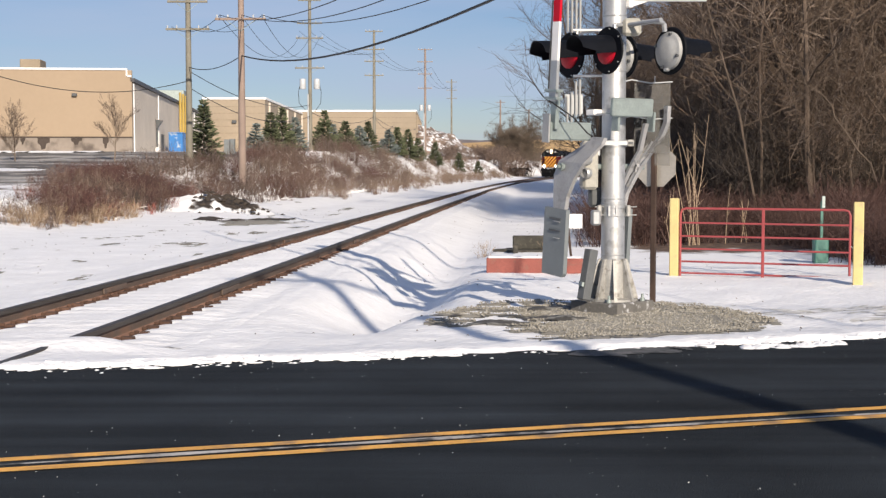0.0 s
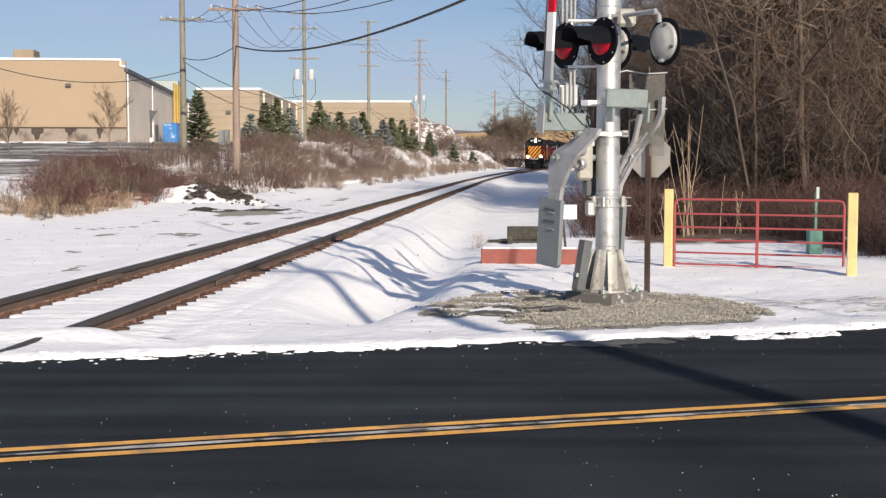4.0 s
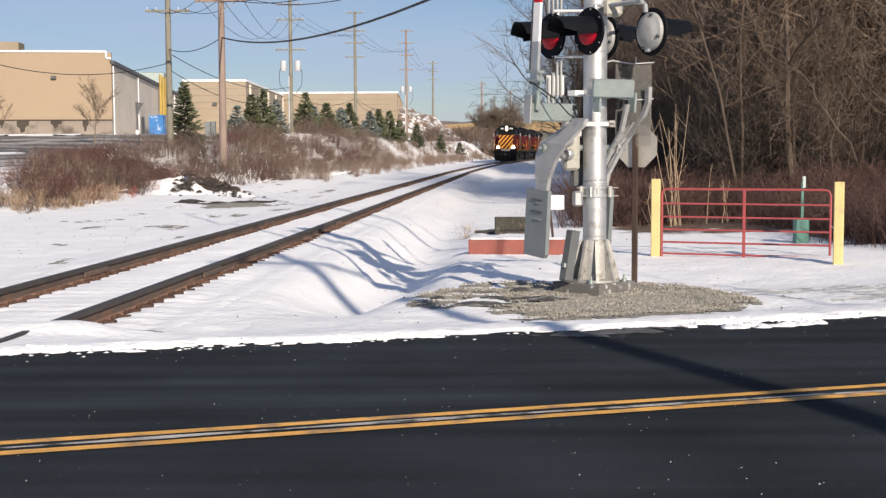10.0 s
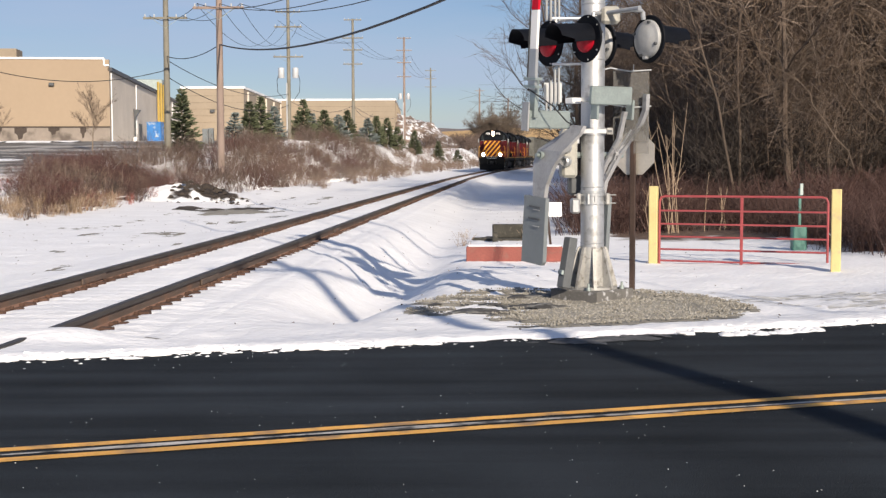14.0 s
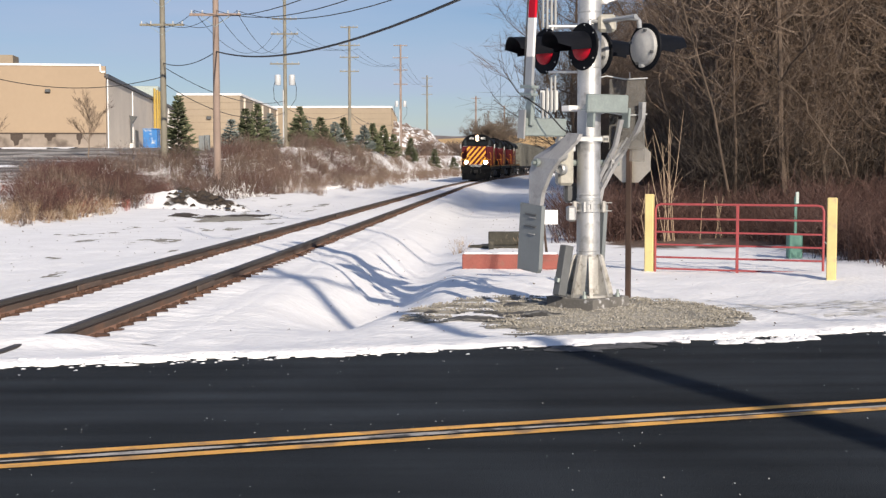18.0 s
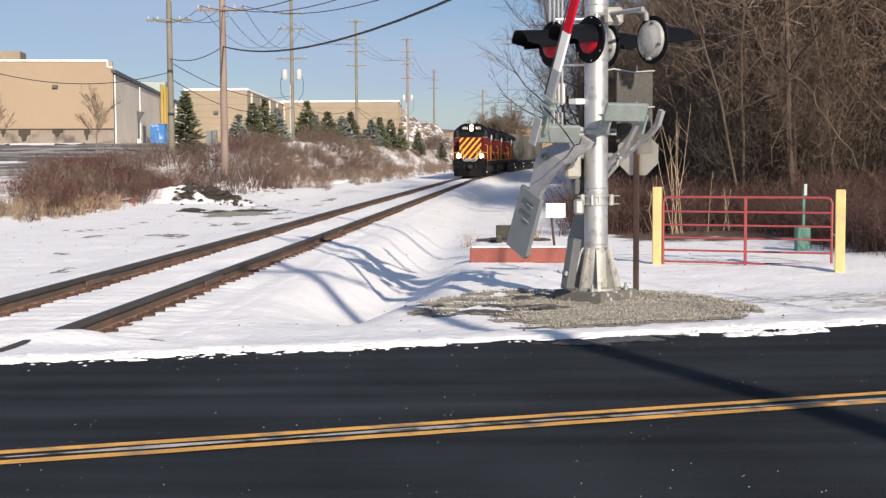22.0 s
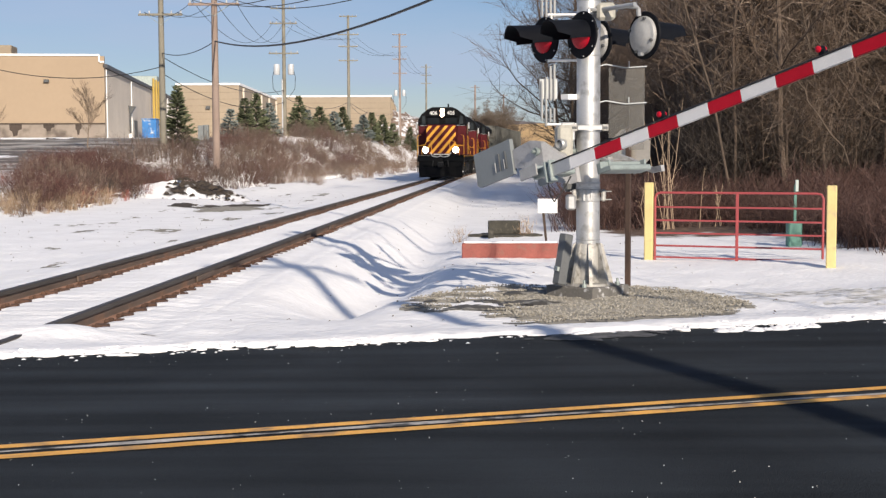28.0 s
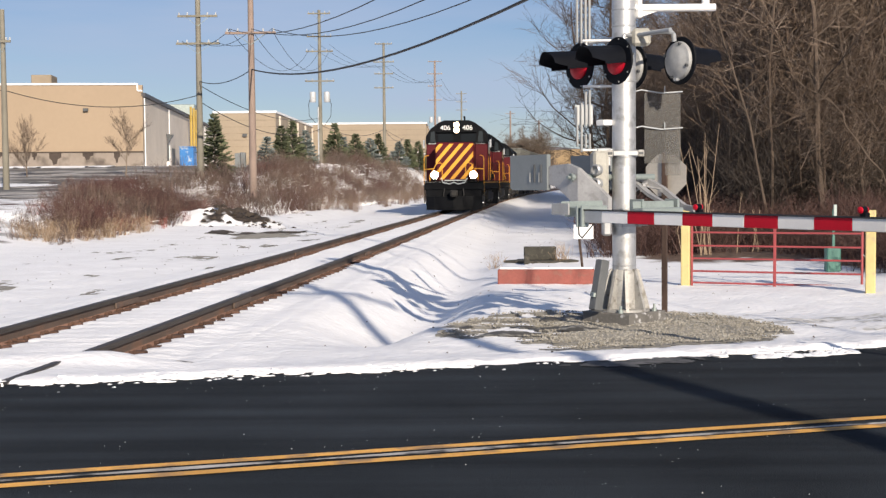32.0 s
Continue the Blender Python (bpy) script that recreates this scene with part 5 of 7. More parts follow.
def build_brush():
    shrub = [template(i, 22, 1.25, 0.95, 0.008, 7, 0.8) for i in range(7)]
    weed = [template(30 + i, 18, 0.95, 0.42, 0.009, 3, 0.7) for i in range(5)]
    tall = [template(50 + i, 30, 1.6, 1.0, 0.012, 4) for i in range(4)]
    reed = [template(54 + i, 16, 1.5, 0.40, 0.010, 4, 0.6) for i in range(4)]
    straw = [template(70 + i, 30, 0.8, 0.45, 0.011, 1) for i in range(4)]
    left = [p for p in bank_spots(520, 38, 60, 8.9, 14.4, 3, 1.0, 0.26) if p[0] > -0.305 * p[1]]
    scatter("red_brush", "leafless red-brown shrubs on the snowy bank", "brush", BRUSH_RED, shrub, left, 1, 0.3, 1.0)
    scatter("dark_brush", "dark tangled shrubs among the red ones on the bank", "brush", VINES, shrub, [p for p in bank_spots(120, 39, 60, 9.2, 14.0, 23, 1.0, 0.42) if p[0] > -0.305 * p[1]], 24, 0.35, 0.85)
    scatter("pale_stalks", "pale dry stalks standing in the shrubs of the bank", "weeds", BRUSH_TAN, reed, [p for p in bank_spots(150, 37, 60, 8.8, 13.6, 25, 1.0, 0.30) if p[0] > -0.305 * p[1]], 26, 0.35, 0.85)
    scatter("red_stems", "red-stemmed shrubs on the snowy bank", "brush", RED_STEMS, shrub, bank_spots(34, 39, 58, 8.8, 12.5, 27, 1.0, 0.44), 28, 0.3, 0.6)
    scatter("low_brush", "low tan and brown weeds on the snowy bank", "weeds", BRUSH_GREY, weed, bank_spots(260, 34, 62, 8.6, 14.5, 8, 1.0, 0.30), 11, 0.35, 0.75)
    scatter("weeds", "dry grey-brown weeds on the snowy bank", "weeds", BRUSH_GREY, weed + reed, bank_spots(1150, 56, 135, 7.2, 15.0, 4, 1.0, 0.20), 2, 0.5, 1.25)
    scatter("bank_shrubs", "clumps of dark leafless shrubs on the bank", "brush", BRUSH_RED, shrub + reed, bank_spots(230, 54, 120, 7.6, 14.0, 14, 1.0, 0.44), 15, 0.6, 1.15)
    scatter("far_weeds", "dry tan weeds along the far track side", "weeds", BRUSH_TAN, reed + tall[:2], bank_spots(1050, 64, 215, 5.8, 12.8, 5, 1.1, 0.10), 3, 0.35, 0.85)
    scatter("red_leaf_shrubs", "low shrubs with bright red stems by the snow", "brush", RED_STEMS, weed, [(xc(y) - u, y) for y, u in ((44.5, 8.6), (45.2, 8.7), (44.0, 8.9), (47.5, 8.6), (48.0, 8.8), (39.0, 9.3), (39.6, 9.4), (38.4, 9.5))], 18, 0.4, 0.7)
    scatter("pole_shrubs", "dense dark red shrubs at the foot of the pole", "brush", BRUSH_RED, shrub, [(xc(58) - 9.1 + q * 0.55, 58.5 + (q * 7 % 5) * 0.6) for q in range(-3, 5)], 16, 0.8, 1.2)
    scatter("straw_grass", "tufts of straw-coloured grass at the foot of the bank", "grass", GRASS_DRY, straw, bank_spots(70, 35.5, 44, 8.5, 10.2, 6), 4, 0.5, 0.9)
    fleck = [template(230 + i, 11, 0.30, 0.9, 0.034, 2, 0.9) for i in range(4)]
    tips = [template(240 + i, 9, 0.85, 0.55, 0.013, 2, 0.6) for i in range(4)]
    scatter("snow_tufts", "snow lying in tufts among the weeds of the bank", "snow", SNOW, fleck, bank_spots(420, 56, 140, 7.0, 14.6, 41, 1.1, 0.22), 42, 0.5, 1.2)
    scatter("snowy_stalks", "stalks of weed coated with snow", "weeds", SNOW, tips, bank_spots(170, 54, 125, 7.2, 14.0, 43, 1.1, 0.22), 44, 0.5, 1.1)
    scatter("near_snow_tufts", "snow caught low in the red shrubs", "snow", SNOW, fleck, bank_spots(130, 38, 60, 8.8, 14.2, 45, 1.0, 0.30), 46, 0.3, 0.7)
    rng = random.Random(9)
    # undergrowth of the wood, the shade among its layers put into a darker colour
    spots = []
    while len(spots) < 620:
        y = rng.uniform(28, 46)
        x = rng.uniform(wood_edge(y) - 1.7, 0.40 * y + 2)
        if y < 31.5 and x < 8.6:
            continue
        spots.append((x, y))
    scatter("undergrowth", "red-brown thicket at the edge of the wood, darkened for shade", "brush", SHADED_BRUSH, tall + shrub, spots, 5, 0.6, 1.1)
    spots = []
    while len(spots) < 260:
        y = rng.uniform(23.5, 31)
        x = rng.uniform(7.9, 0.40 * y + 2)
        spots.append((x, y))
    while len(spots) < 350:
        y = rng.uniform(21.6, 24.5)
        spots.append((rng.uniform(7.5 + 0.25 * (24.5 - y), 0.40 * y + 2), y))
    scatter("gate_brush", "red-brown brush behind the gate post", "brush", SHADED_BRUSH, shrub, spots, 6, 0.5, 0.95)
    pole = [template(90 + i, 6, 6.0, 1.6, 0.010, 60, 0.38) for i in range(8)]
    spots = []
    while len(spots) < 860:
        y = 37 + 69 * rng.random() ** 1.2
        x = rng.uniform(wood_edge(y) - 0.3, min(0.40 * y + 3, wood_edge(y) + 30))
        if (y < 40 and x > 12.5) or (y < 44 and x < 8.2) or (y < 95 and x < wood_edge(y) + 4.2 + 3.5 * smooth01(46, 50, y) * smooth01(85, 75, y)):
            continue
        spots.append((x, y))
    scatter("thicket", "dense grey-brown saplings and vines in the wood", "thicket", THICKET, pole, spots, 7, 0.6, 1.35)
    stem = [template(180 + i, 3, 11.0, 1.2, 0.034, 22, 0.22) for i in range(6)]
    spots = []
    while len(spots) < 190:
        y = 40 + 60 * rng.random() ** 1.2
        spots.append((rng.uniform(wood_edge(y) + 5.5 + 2.5 * smooth01(46, 50, y), min(0.40 * y + 3, wood_edge(y) + 28)), y))
    scatter("young_stems", "crowded thin grey-brown trunks of the wood", "wood", TWIG, stem, spots, 17, 0.7, 1.3)
    spots = [(rng.uniform(wood_edge(y), wood_edge(y) + 45), y) for y in [rng.uniform(100, 190) for _ in range(700)]]
    far = [template(120 + i, 9, 14.0, 2.4, 0.03, 26) for i in range(5)]
    scatter("far_wood", "far leafless woodland", "wood", TWIG, far, spots, 8, 0.7, 1.3)
    dark = [template(160 + i, 14, 3.6, 1.3, 0.012, 12) for i in range(5)]
    spots = []
    while len(spots) < 520:
        y = rng.uniform(38, 62)
        spots.append((rng.uniform(wood_edge(y) + 2.4, min(0.40 * y + 3, wood_edge(y) + 22)), y))
    scatter("vine_thicket", "dark tangle of vines between the trees", "thicket", VINES, dark, spots, 12, 0.7, 1.3)
    # pale saplings by the gate
    for x, y, h, n, seed in ((6.0, 31.4, 3.1, 8, 1), (6.9, 31.8, 1.5, 2, 2), (7.5, 31.9, 1.3, 2, 3), (5.5, 31.3, 1.5, 3, 4)):
        rs = random.Random(seed)
        sap = thing("sapling", "pale bare saplings in a clump behind the gate", "sapling", pose(x, y, ground(x, y)), "pale saplings")
        for q in range(n):
            g, b0 = G(), Vector((rs.gauss(0, 0.16), rs.gauss(0, 0.1), -0.05))
            hh = h * rs.uniform(0.7, 1.05)
            top = b0 + Vector((rs.gauss(-0.03, 0.10) * h, rs.gauss(0, 0.05), hh))
            mid = b0.lerp(top, 0.5) + Vector((rs.gauss(0, 0.06), 0, 0))
            g.tube([b0, mid, top], 0.0105, 5, 0.004)
            for _ in range(4):
                c = mid.lerp(top, rs.uniform(-0.3, 0.8))
                g.tube([c, c + Vector((rs.gauss(0, 0.16), rs.gauss(0, 0.12), rs.uniform(0.2, 0.5))) * (h / 3)], 0.005, 4, 0.002)
            part("stem", g, BARK_PALE, sap)
    for x, y, h, lean, seed in ((19.6, 60, 9.5, -0.05, 301), (11.0, 47, 10.5, 0.05, 304)):
        wood, fine = bare_tree(seed, h, spread=0.8, levels=3, twigs=0.5, lean=lean)
        t = thing("pale_tree", "pale-barked leafless tree at the edge of the wood", "tree", pose(x, y, ground(x, y)), "pale trees of the wood")
        part("trunk", wood, BARK_GREY, t, smooth=True)
        part("crown", fine, TWIG, t)
    branch = G()
    pts = [Vector((9.3, 36.0, 4.3)), Vector((10.4, 36.0, 3.5)), Vector((11.1, 35.9, 2.5)), Vector((11.9, 35.8, 1.1))]
    pts = [pts[0]] + [a.lerp(b, f) + Vector((rng.gauss(0, 0.07), 0, rng.gauss(0, 0.07))) for a, b in zip(pts, pts[1:]) for f in (0.33, 0.66, 1.0)]
    branch.tube(pts, 0.011, 6, 0.024)
    for q in range(7):
        a = pts[1 + q]
        branch.tube([a, a + Vector((rng.uniform(-0.5, 0.2), rng.uniform(-0.3, 0.3), rng.uniform(0.1, 0.7)))], 0.014, 4, 0.005)
    solid("fallen_branch", branch, BARK_DARK, "pale fallen branch caught in the thicket", "branch")
    # dry grass by the timber stack
    scatter("dry_tuft", "tuft of dry grass by the timbers", "grass", GRASS_DRY, straw, [(2.35, 29.2), (2.5, 29.4), (0.9, 28.6)], 10, 0.5, 0.8)


build_brush()


def build_saplings():
    for x, y, h, seed in ((-27.6, 84, 3.3, 61), (-21.2, 84, 3.5, 62)):
        wood, fine = bare_tree(seed, h * 1.05, spread=0.55, levels=4, twigs=0.55)
        t = thing("young_tree", "slender leafless young tree in front of the building", "tree", pose(x, y, ground(x, y)))
        part("trunk", wood, BARK, t, smooth=True)
        part("crown", fine, TWIG, t)
    t = thing("old_tree", "broad leafless tree beyond the bend of the track", "tree", pose(14.9, 262, 1.6))
    for lean, turn, seed in ((-0.95, 0, 78), (-0.5, 25, 79), (-0.15, 60, 80), (0.2, 10, 81), (0.55, -20, 82), (1.0, 5, 83)):
        wood, fine = bare_tree(seed, 10.2 - 1.6 * abs(lean), spread=0.95, levels=5, twigs=0.85, lean=lean)
        part("trunk", wood, BARK, t, smooth=True, m=pose(0, 0, 0, 0, 0, turn))
        part("crown", fine, BARK, t, m=pose(0, 0, 0, 0, 0, turn))


build_saplings()


def spruce(x, y, h, w, blue=False, seed=0):
    rng = random.Random(seed)
    t = thing("spruce", "young blue-grey spruce on the bank" if blue else "young dark green spruce on the bank", "tree", pose(x, y, ground(x, y)), "spruces on the bank")
    part("trunk", G().tube([(0, 0, -0.1), (0, 0, h * 0.97)], 0.05 * h / 3, 6, 0.008), BARK, t)
    g = G()
    tiers = int(5.5 * h)
    for i in range(int(230 * h / 3)):
        # whorls of branches with gaps between them, thinning to a bare leader
        f = min(0.985, max(0.0, (rng.randrange(tiers) + 0.5 + rng.gauss(0, 0.16)) / tiers)) ** 1.1
        z = h * (0.03 + 0.93 * f)
        r = w / 2 * (1 - f) ** 0.95 * rng.uniform(0.55, 1.0) ** 0.6 * (1 + 0.22 * math.sin(i * 2.4) * rng.random()) + 0.05
        a = rng.uniform(0, 2 * math.pi)
        d = Vector((math.cos(a), math.sin(a), 0))
        sd = Vector((-math.sin(a), math.cos(a), 0))
        rise = rng.uniform(-0.25, 0.30) + 0.35 * f
        root, tip = Vector((0, 0, z)), d * r + Vector((0, 0, z + r * rise))
        k = max(3, int(r / 0.13))
        for q in range(k):
            p = root.lerp(tip, 0.30 + 0.70 * q / k)
            wd = 0.030 + 0.035 * rng.random()
            e = p + d * rng.uniform(0.14, 0.30) + sd * rng.uniform(-0.08, 0.08) + Vector((0, 0, rng.uniform(-0.04, 0.14)))
            up = Vector((0, 0, rng.uniform(0.03, 0.10)))
            g.add([p - sd * wd * 1.4 - up * 0.6, p + sd * wd * 1.4, e, p + up, p + sd * wd * 2.2 + d * 0.10, p - sd * wd * 2.2 + d * 0.10], [(0, 1, 2), (0, 2, 3), (1, 3, 2), (3, 4, 2), (3, 2, 5)])
    part("needles", g, SPRUCE_BLUE if blue else SPRUCE, t)


for i, (px, y, h, w, blue) in enumerate(((362, 80, 3.7, 2.3, 0), (455, 92, 2.2, 2.0, 1), (480, 98, 2.9, 2.0, 0), (500, 103, 3.3, 2.6, 0), (524, 104, 2.6, 2.1, 1), (575, 116, 3.4, 2.8, 0), (612, 124, 2.8, 2.8, 0), (590, 128, 2.6, 2.4, 1), (637, 128, 2.5, 2.4, 1), (652, 132, 3.0, 2.4, 0), (688, 142, 2.6, 2.6, 1), (703, 146, 3.0, 2.6, 0), (722, 150, 3.2, 2.8, 0), (740, 155, 2.6, 2.4, 0), (770, 165, 2.8, 2.2, 0), (812, 180, 2.4, 1.9, 0), (846, 195, 1.8, 1.8, 0))):
    spruce((px - 784) / 2300 * y, y, h * 1.12, w * 1.18, bool(blue), i)


# ---- ground features ----
def sheet(name, material, label, category, inside, x0, x1, y0, y1, step, lift, kind="structure"):
    """A thin layer that follows the ground where inside(x, y) is positive."""
    g, ids = G(), {}
    nx, ny = int((x1 - x0) / step), int((y1 - y0) / step)

    def vid(i, j):
        if (i, j) not in ids:
            x, y = x0 + i * step, y0 + j * step
            ids[(i, j)] = len(g.v)
            g.v.append((x, y, ground(x, y) + lift * min(1.0, 0.2 + 3 * max(0.0, inside(x, y)))))
        return ids[(i, j)]

    for i in range(nx):
        for j in range(ny):
            if inside(x0 + (i + 0.5) * step, y0 + (j + 0.5) * step) > 0:
                g.f.append((vid(i, j), vid(i + 1, j), vid(i + 1, j + 1), vid(i, j + 1)))
    return solid(name, g, material, label, category, kind=kind, smooth=True)


def gravel_in(x, y):
    d = math.hypot((x - 1.62) / 1.85, (y - 13.75) / 1.85)
    w = 1.0 - d + 0.14 * ripple(x, y, 1.4, 1.0) + 0.09 * ripple(x, y, 4.0, 2.0) + 0.05 * ripple(x, y, 9.0, 2.5) - 0.34 * smooth01(1.3, 0.1, x) * smooth01(13.6, 12.4, y)
    # snow still lies in streaks along the trackward side and in one patch before the mast
    streak = 0.55 * ripple(x * 0.7, y * 1.9, 1.5, 7.0) + 0.25 * ripple(x, y * 1.4, 4.0, 3.0)
    patch = 0.55 - math.hypot((x - 1.22) / 0.62, (y - 13.55) / 0.30) + 0.2 * ripple(x, y, 3.0, 5.0)
    front = 0.45 - math.hypot((x - 2.75) / 0.7, (y - 12.3) / 0.3) + 0.2 * ripple(x, y, 3.0, 6.0)
    return min(w, 0.30 * smooth01(0.9, 1.9, x) + 0.05 - streak, 0.1 - patch, 0.1 - front)


def build_gravel():
    sheet("gravel_pad", GRAVEL, "grey gravel pad round the signal, partly under snow", "gravel", gravel_in, -0.6, 4.2, 11.9, 16.1, 0.05, 0.03)
    # dark patches: wet ground, with the mast's shadow painted in as colour
    def wet(x, y):
        return min(0.9 - math.hypot((x - 0.95) / 0.95, (y - 14.1) / 1.25) + 0.25 * ripple(x, y, 2.2, 5.0), ripple(x * 0.7, y * 1.6, 1.9, 15.0) - 0.17 + 0.2 * ripple(x, y, 6.0, 4.0))
    sheet("wet_patch", WET_SHADED_GROUND, "dark patches of wet ground and painted shadow at the edge of the gravel", "ground", wet, -0.8, 2.2, 12.3, 15.6, 0.05, 0.045)
    rng = random.Random(21)
    g = G()
    n = 0
    while n < 11000:
        x, y = rng.uniform(-0.5, 4.1), rng.uniform(12, 16)
        if gravel_in(x, y) <= 0.02:
            continue
        n += 1
        r = 0.005 + 0.012 * rng.random() ** 2.0
        m = pose(x, y, ground(x, y) + 0.030, rng.uniform(0, 360), rng.uniform(0, 360), rng.uniform(0, 360))
        g.add([(r, 0, 0), (-r * 0.8, 0.3 * r, 0), (0, r * 0.9, 0.2 * r), (0.1 * r, -r, 0), (0, 0, r * 0.8), (0.2 * r, 0, -0.8 * r)], [(0, 2, 4), (2, 1, 4), (1, 3, 4), (3, 0, 4), (2, 0, 5), (1, 2, 5), (3, 1, 5), (0, 3, 5)], m)
    solid("gravel_stones", g, GRAVEL_STONE, "loose grey gravel stones round the signal", "gravel", kind="stuff")


# dark tone covers both wetness and painted shadow
WET_SHADED_GROUND = mat("wet_shaded_ground", (0.070, 0.066, 0.060), 0.7, 0, 0.4, 3, 50, 0.6, (0.30, 0.29, 0.26), 0.25)
GRAVEL_STONE = mat("loose_gravel", (0.275, 0.258, 0.222), 0.9, 0, 0.3, 14, 60, 0.3, island=0.34)
def build_slush():
    def slush(x, y):
        along = 0.8 - abs((x - 4.9) * 0.34 + (y - 14.2) * 0.5) - 0.30 * abs(x - 4.9)
        return min(along * 0.8, 0.5 * ripple(x * 0.8, y * 2.0, 1.6, 31.0) + 0.3 * ripple(x, y * 1.6, 5.0, 32.0) + 0.02)
    sheet("slush", SLUSH, "grey slush trodden into the snow beside the drive", "slush", slush, 2.6, 7.2, 11.5, 18.5, 0.06, 0.012)


SLUSH = mat("grey_slush", (0.54, 0.53, 0.50), 0.8, 0, 0.3, 3, 30, 0.5, (0.80, 0.80, 0.81), 0.5)
build_gravel()
build_slush()


def lumps(name, label, material, spots, lo, hi, seed, flat=0.6):
    rng = random.Random(seed)
    g = G()
    for x, y, z in spots:
        r = rng.uniform(lo, hi)
        n = 7
        vs, fs = [], []
        for k, (f, zz) in enumerate(((1.0, -0.1), (0.8, 0.45 * flat), (0.35, 0.8 * flat))):
            for j in range(n):
                a = 2 * math.pi * j / n + k * 0.4
                q = r * f * rng.uniform(0.7, 1.25)
                vs.append((x + q * math.cos(a), y + q * math.sin(a), z + r * zz * rng.uniform(0.8, 1.2)))
        vs.append((x, y, z + r * flat))
        for k in range(2):
            for j in range(n):
                fs.append((k * n + j, k * n + (j + 1) % n, (k + 1) * n + (j + 1) % n, (k + 1) * n + j))
        fs += [(2 * n + j, 2 * n + (j + 1) % n, 3 * n) for j in range(n)]
        g.add(vs, fs)
    return solid(name, g, material, label, "snow", kind="stuff", smooth=True)


def build_road_edge_snow():
    rng = random.Random(31)
    spots = []
    for _ in range(240):
        x = rng.uniform(-5.5, 5.5)
        off = -abs(rng.gauss(0, 0.13)) - 0.02
        if x > 0.9 and x < 2.6 and rng.random() < 0.75:
            continue
        spots.append((x, road_edge(x) + (0.11 + 0.22 * smooth01(1.0, -4.0, x)) + off, -0.03))
    edge = []
    for _ in range(900):
        x = rng.uniform(-5.6, 5.6)
        if ripple(x, 3.0, 1.1, 4.0) + 0.25 * rng.random() < -0.15 or (0.9 < x < 2.4 and rng.random() < 0.7):
            continue
        edge.append((x, road_edge(x) + (0.12 + 0.24 * smooth01(1.0, -4.0, x)) + rng.gauss(0.05, 0.06) - 0.10 * ripple(x, 1.0, 2.0, 2.0), -0.035))
    lumps("snow_edge", "ragged lumps of ploughed snow at the road edge", SNOW, edge[::3], 0.012, 0.040, 35, 0.45)
    g = G()
    k = 0
    while k < 420:
        x = rng.uniform(-5.6, 5.6)
        if ripple(x, 3.0, 0.9, 14.0) + 0.3 * rng.random() < -0.05 or (0.9 < x < 2.3 and rng.random() < 0.8):
            continue
        k += 1
        y = road_edge(x) + (0.12 + 0.24 * smooth01(1.0, -4.0, x)) + rng.gauss(0.02, 0.07) - 0.10 * ripple(x, 1.0, 2.0, 2.0)
        n, ra, rb, th = rng.randrange(6, 10), rng.uniform(0.03, 0.13), rng.uniform(0.02, 0.06), rng.uniform(0.010, 0.028)
        rim = [rng.uniform(0.65, 1.2) for _ in range(n)]
        m = pose(x, y, -0.026, rng.uniform(-7, 7), rng.uniform(-7, 7), 16 + rng.gauss(0, 14))
        vs = [(ra * q * math.cos(2 * math.pi * j / n), rb * q * math.sin(2 * math.pi * j / n), 0) for j, q in enumerate(rim)]
        vs += [(0.86 * a, 0.86 * b, th * rng.uniform(0.8, 1.2)) for a, b, _ in vs]
        g.add(vs, [(j, (j + 1) % n, n + (j + 1) % n, n + j) for j in range(n)] + [tuple(range(n, 2 * n))], m)
    solid("snow_plates", g, SNOW, "broken plates of crusted snow along the road edge", "snow", kind="stuff")
    lumps("snow_crumbs", "crumbs of ploughed snow along the road edge", SNOW, spots, 0.008, 0.030, 32)
    spots = []
    for _ in range(150):
        x = rng.uniform(2.45, 3.35)
        spots.append((x, road_edge(x) - rng.uniform(0.10, 0.34) * (1 - abs(x - 2.9) * 0.5), -0.03))
    lumps("snow_patch", "patch of ploughed snow on the asphalt", SNOW, spots, 0.02, 0.075, 33, 0.45)
    spots = [(rng.uniform(-4, 4), 0, 0) for _ in range(420)]
    pts = []
    for x, _, _ in spots:
        s = -rng.uniform(0.1, 5.6)
        pts.append((x - 0.28 * s, road_edge(x) + 0.956 * s, -0.002 if s < -2 else -0.014))
    lumps("salt_grains", "white grains of road salt on the asphalt", TRIM_WHITE, pts, 0.0012, 0.0036, 34, 0.9)
    crust = []
    for _ in range(420):
        x, y = rng.uniform(2.4, 6.2), 0.0
        y = road_edge(x) + 0.4 + 7.0 * rng.random() ** 1.3
        if math.hypot((x - 1.8) / 2.3, (y - 13.9) / 2.0) > 1 and ripple(x, y * 0.6, 0.8, 9.0) > -0.1:
            crust.append((x, y, ground(x, y) - 0.006))
    lumps("snow_crust", "broken crust on the trampled snow", SNOW, crust, 0.010, 0.028, 36, 0.22)
    # salt bloom where meltwater dried
    g = G()
    def bloom(x, y):
        s = y - road_edge(x)
        return 0.5 - math.hypot((x - 1.45) / 0.50, (s + 0.20) / 0.17) * 0.5 + 0.45 * ripple(x, y, 7, 3)
    for i in range(60):
        for j in range(26):
            x, s = 0.7 + i * 0.025, -0.55 + j * 0.022
            if bloom(x, road_edge(x) + s) > 0:
                z = -0.0115
                q = [(x, s), (x + 0.025, s), (x + 0.025, s + 0.022), (x, s + 0.022)]
                g.add([(a, road_edge(a) + b, z) for a, b in q], [(0, 1, 2, 3)])
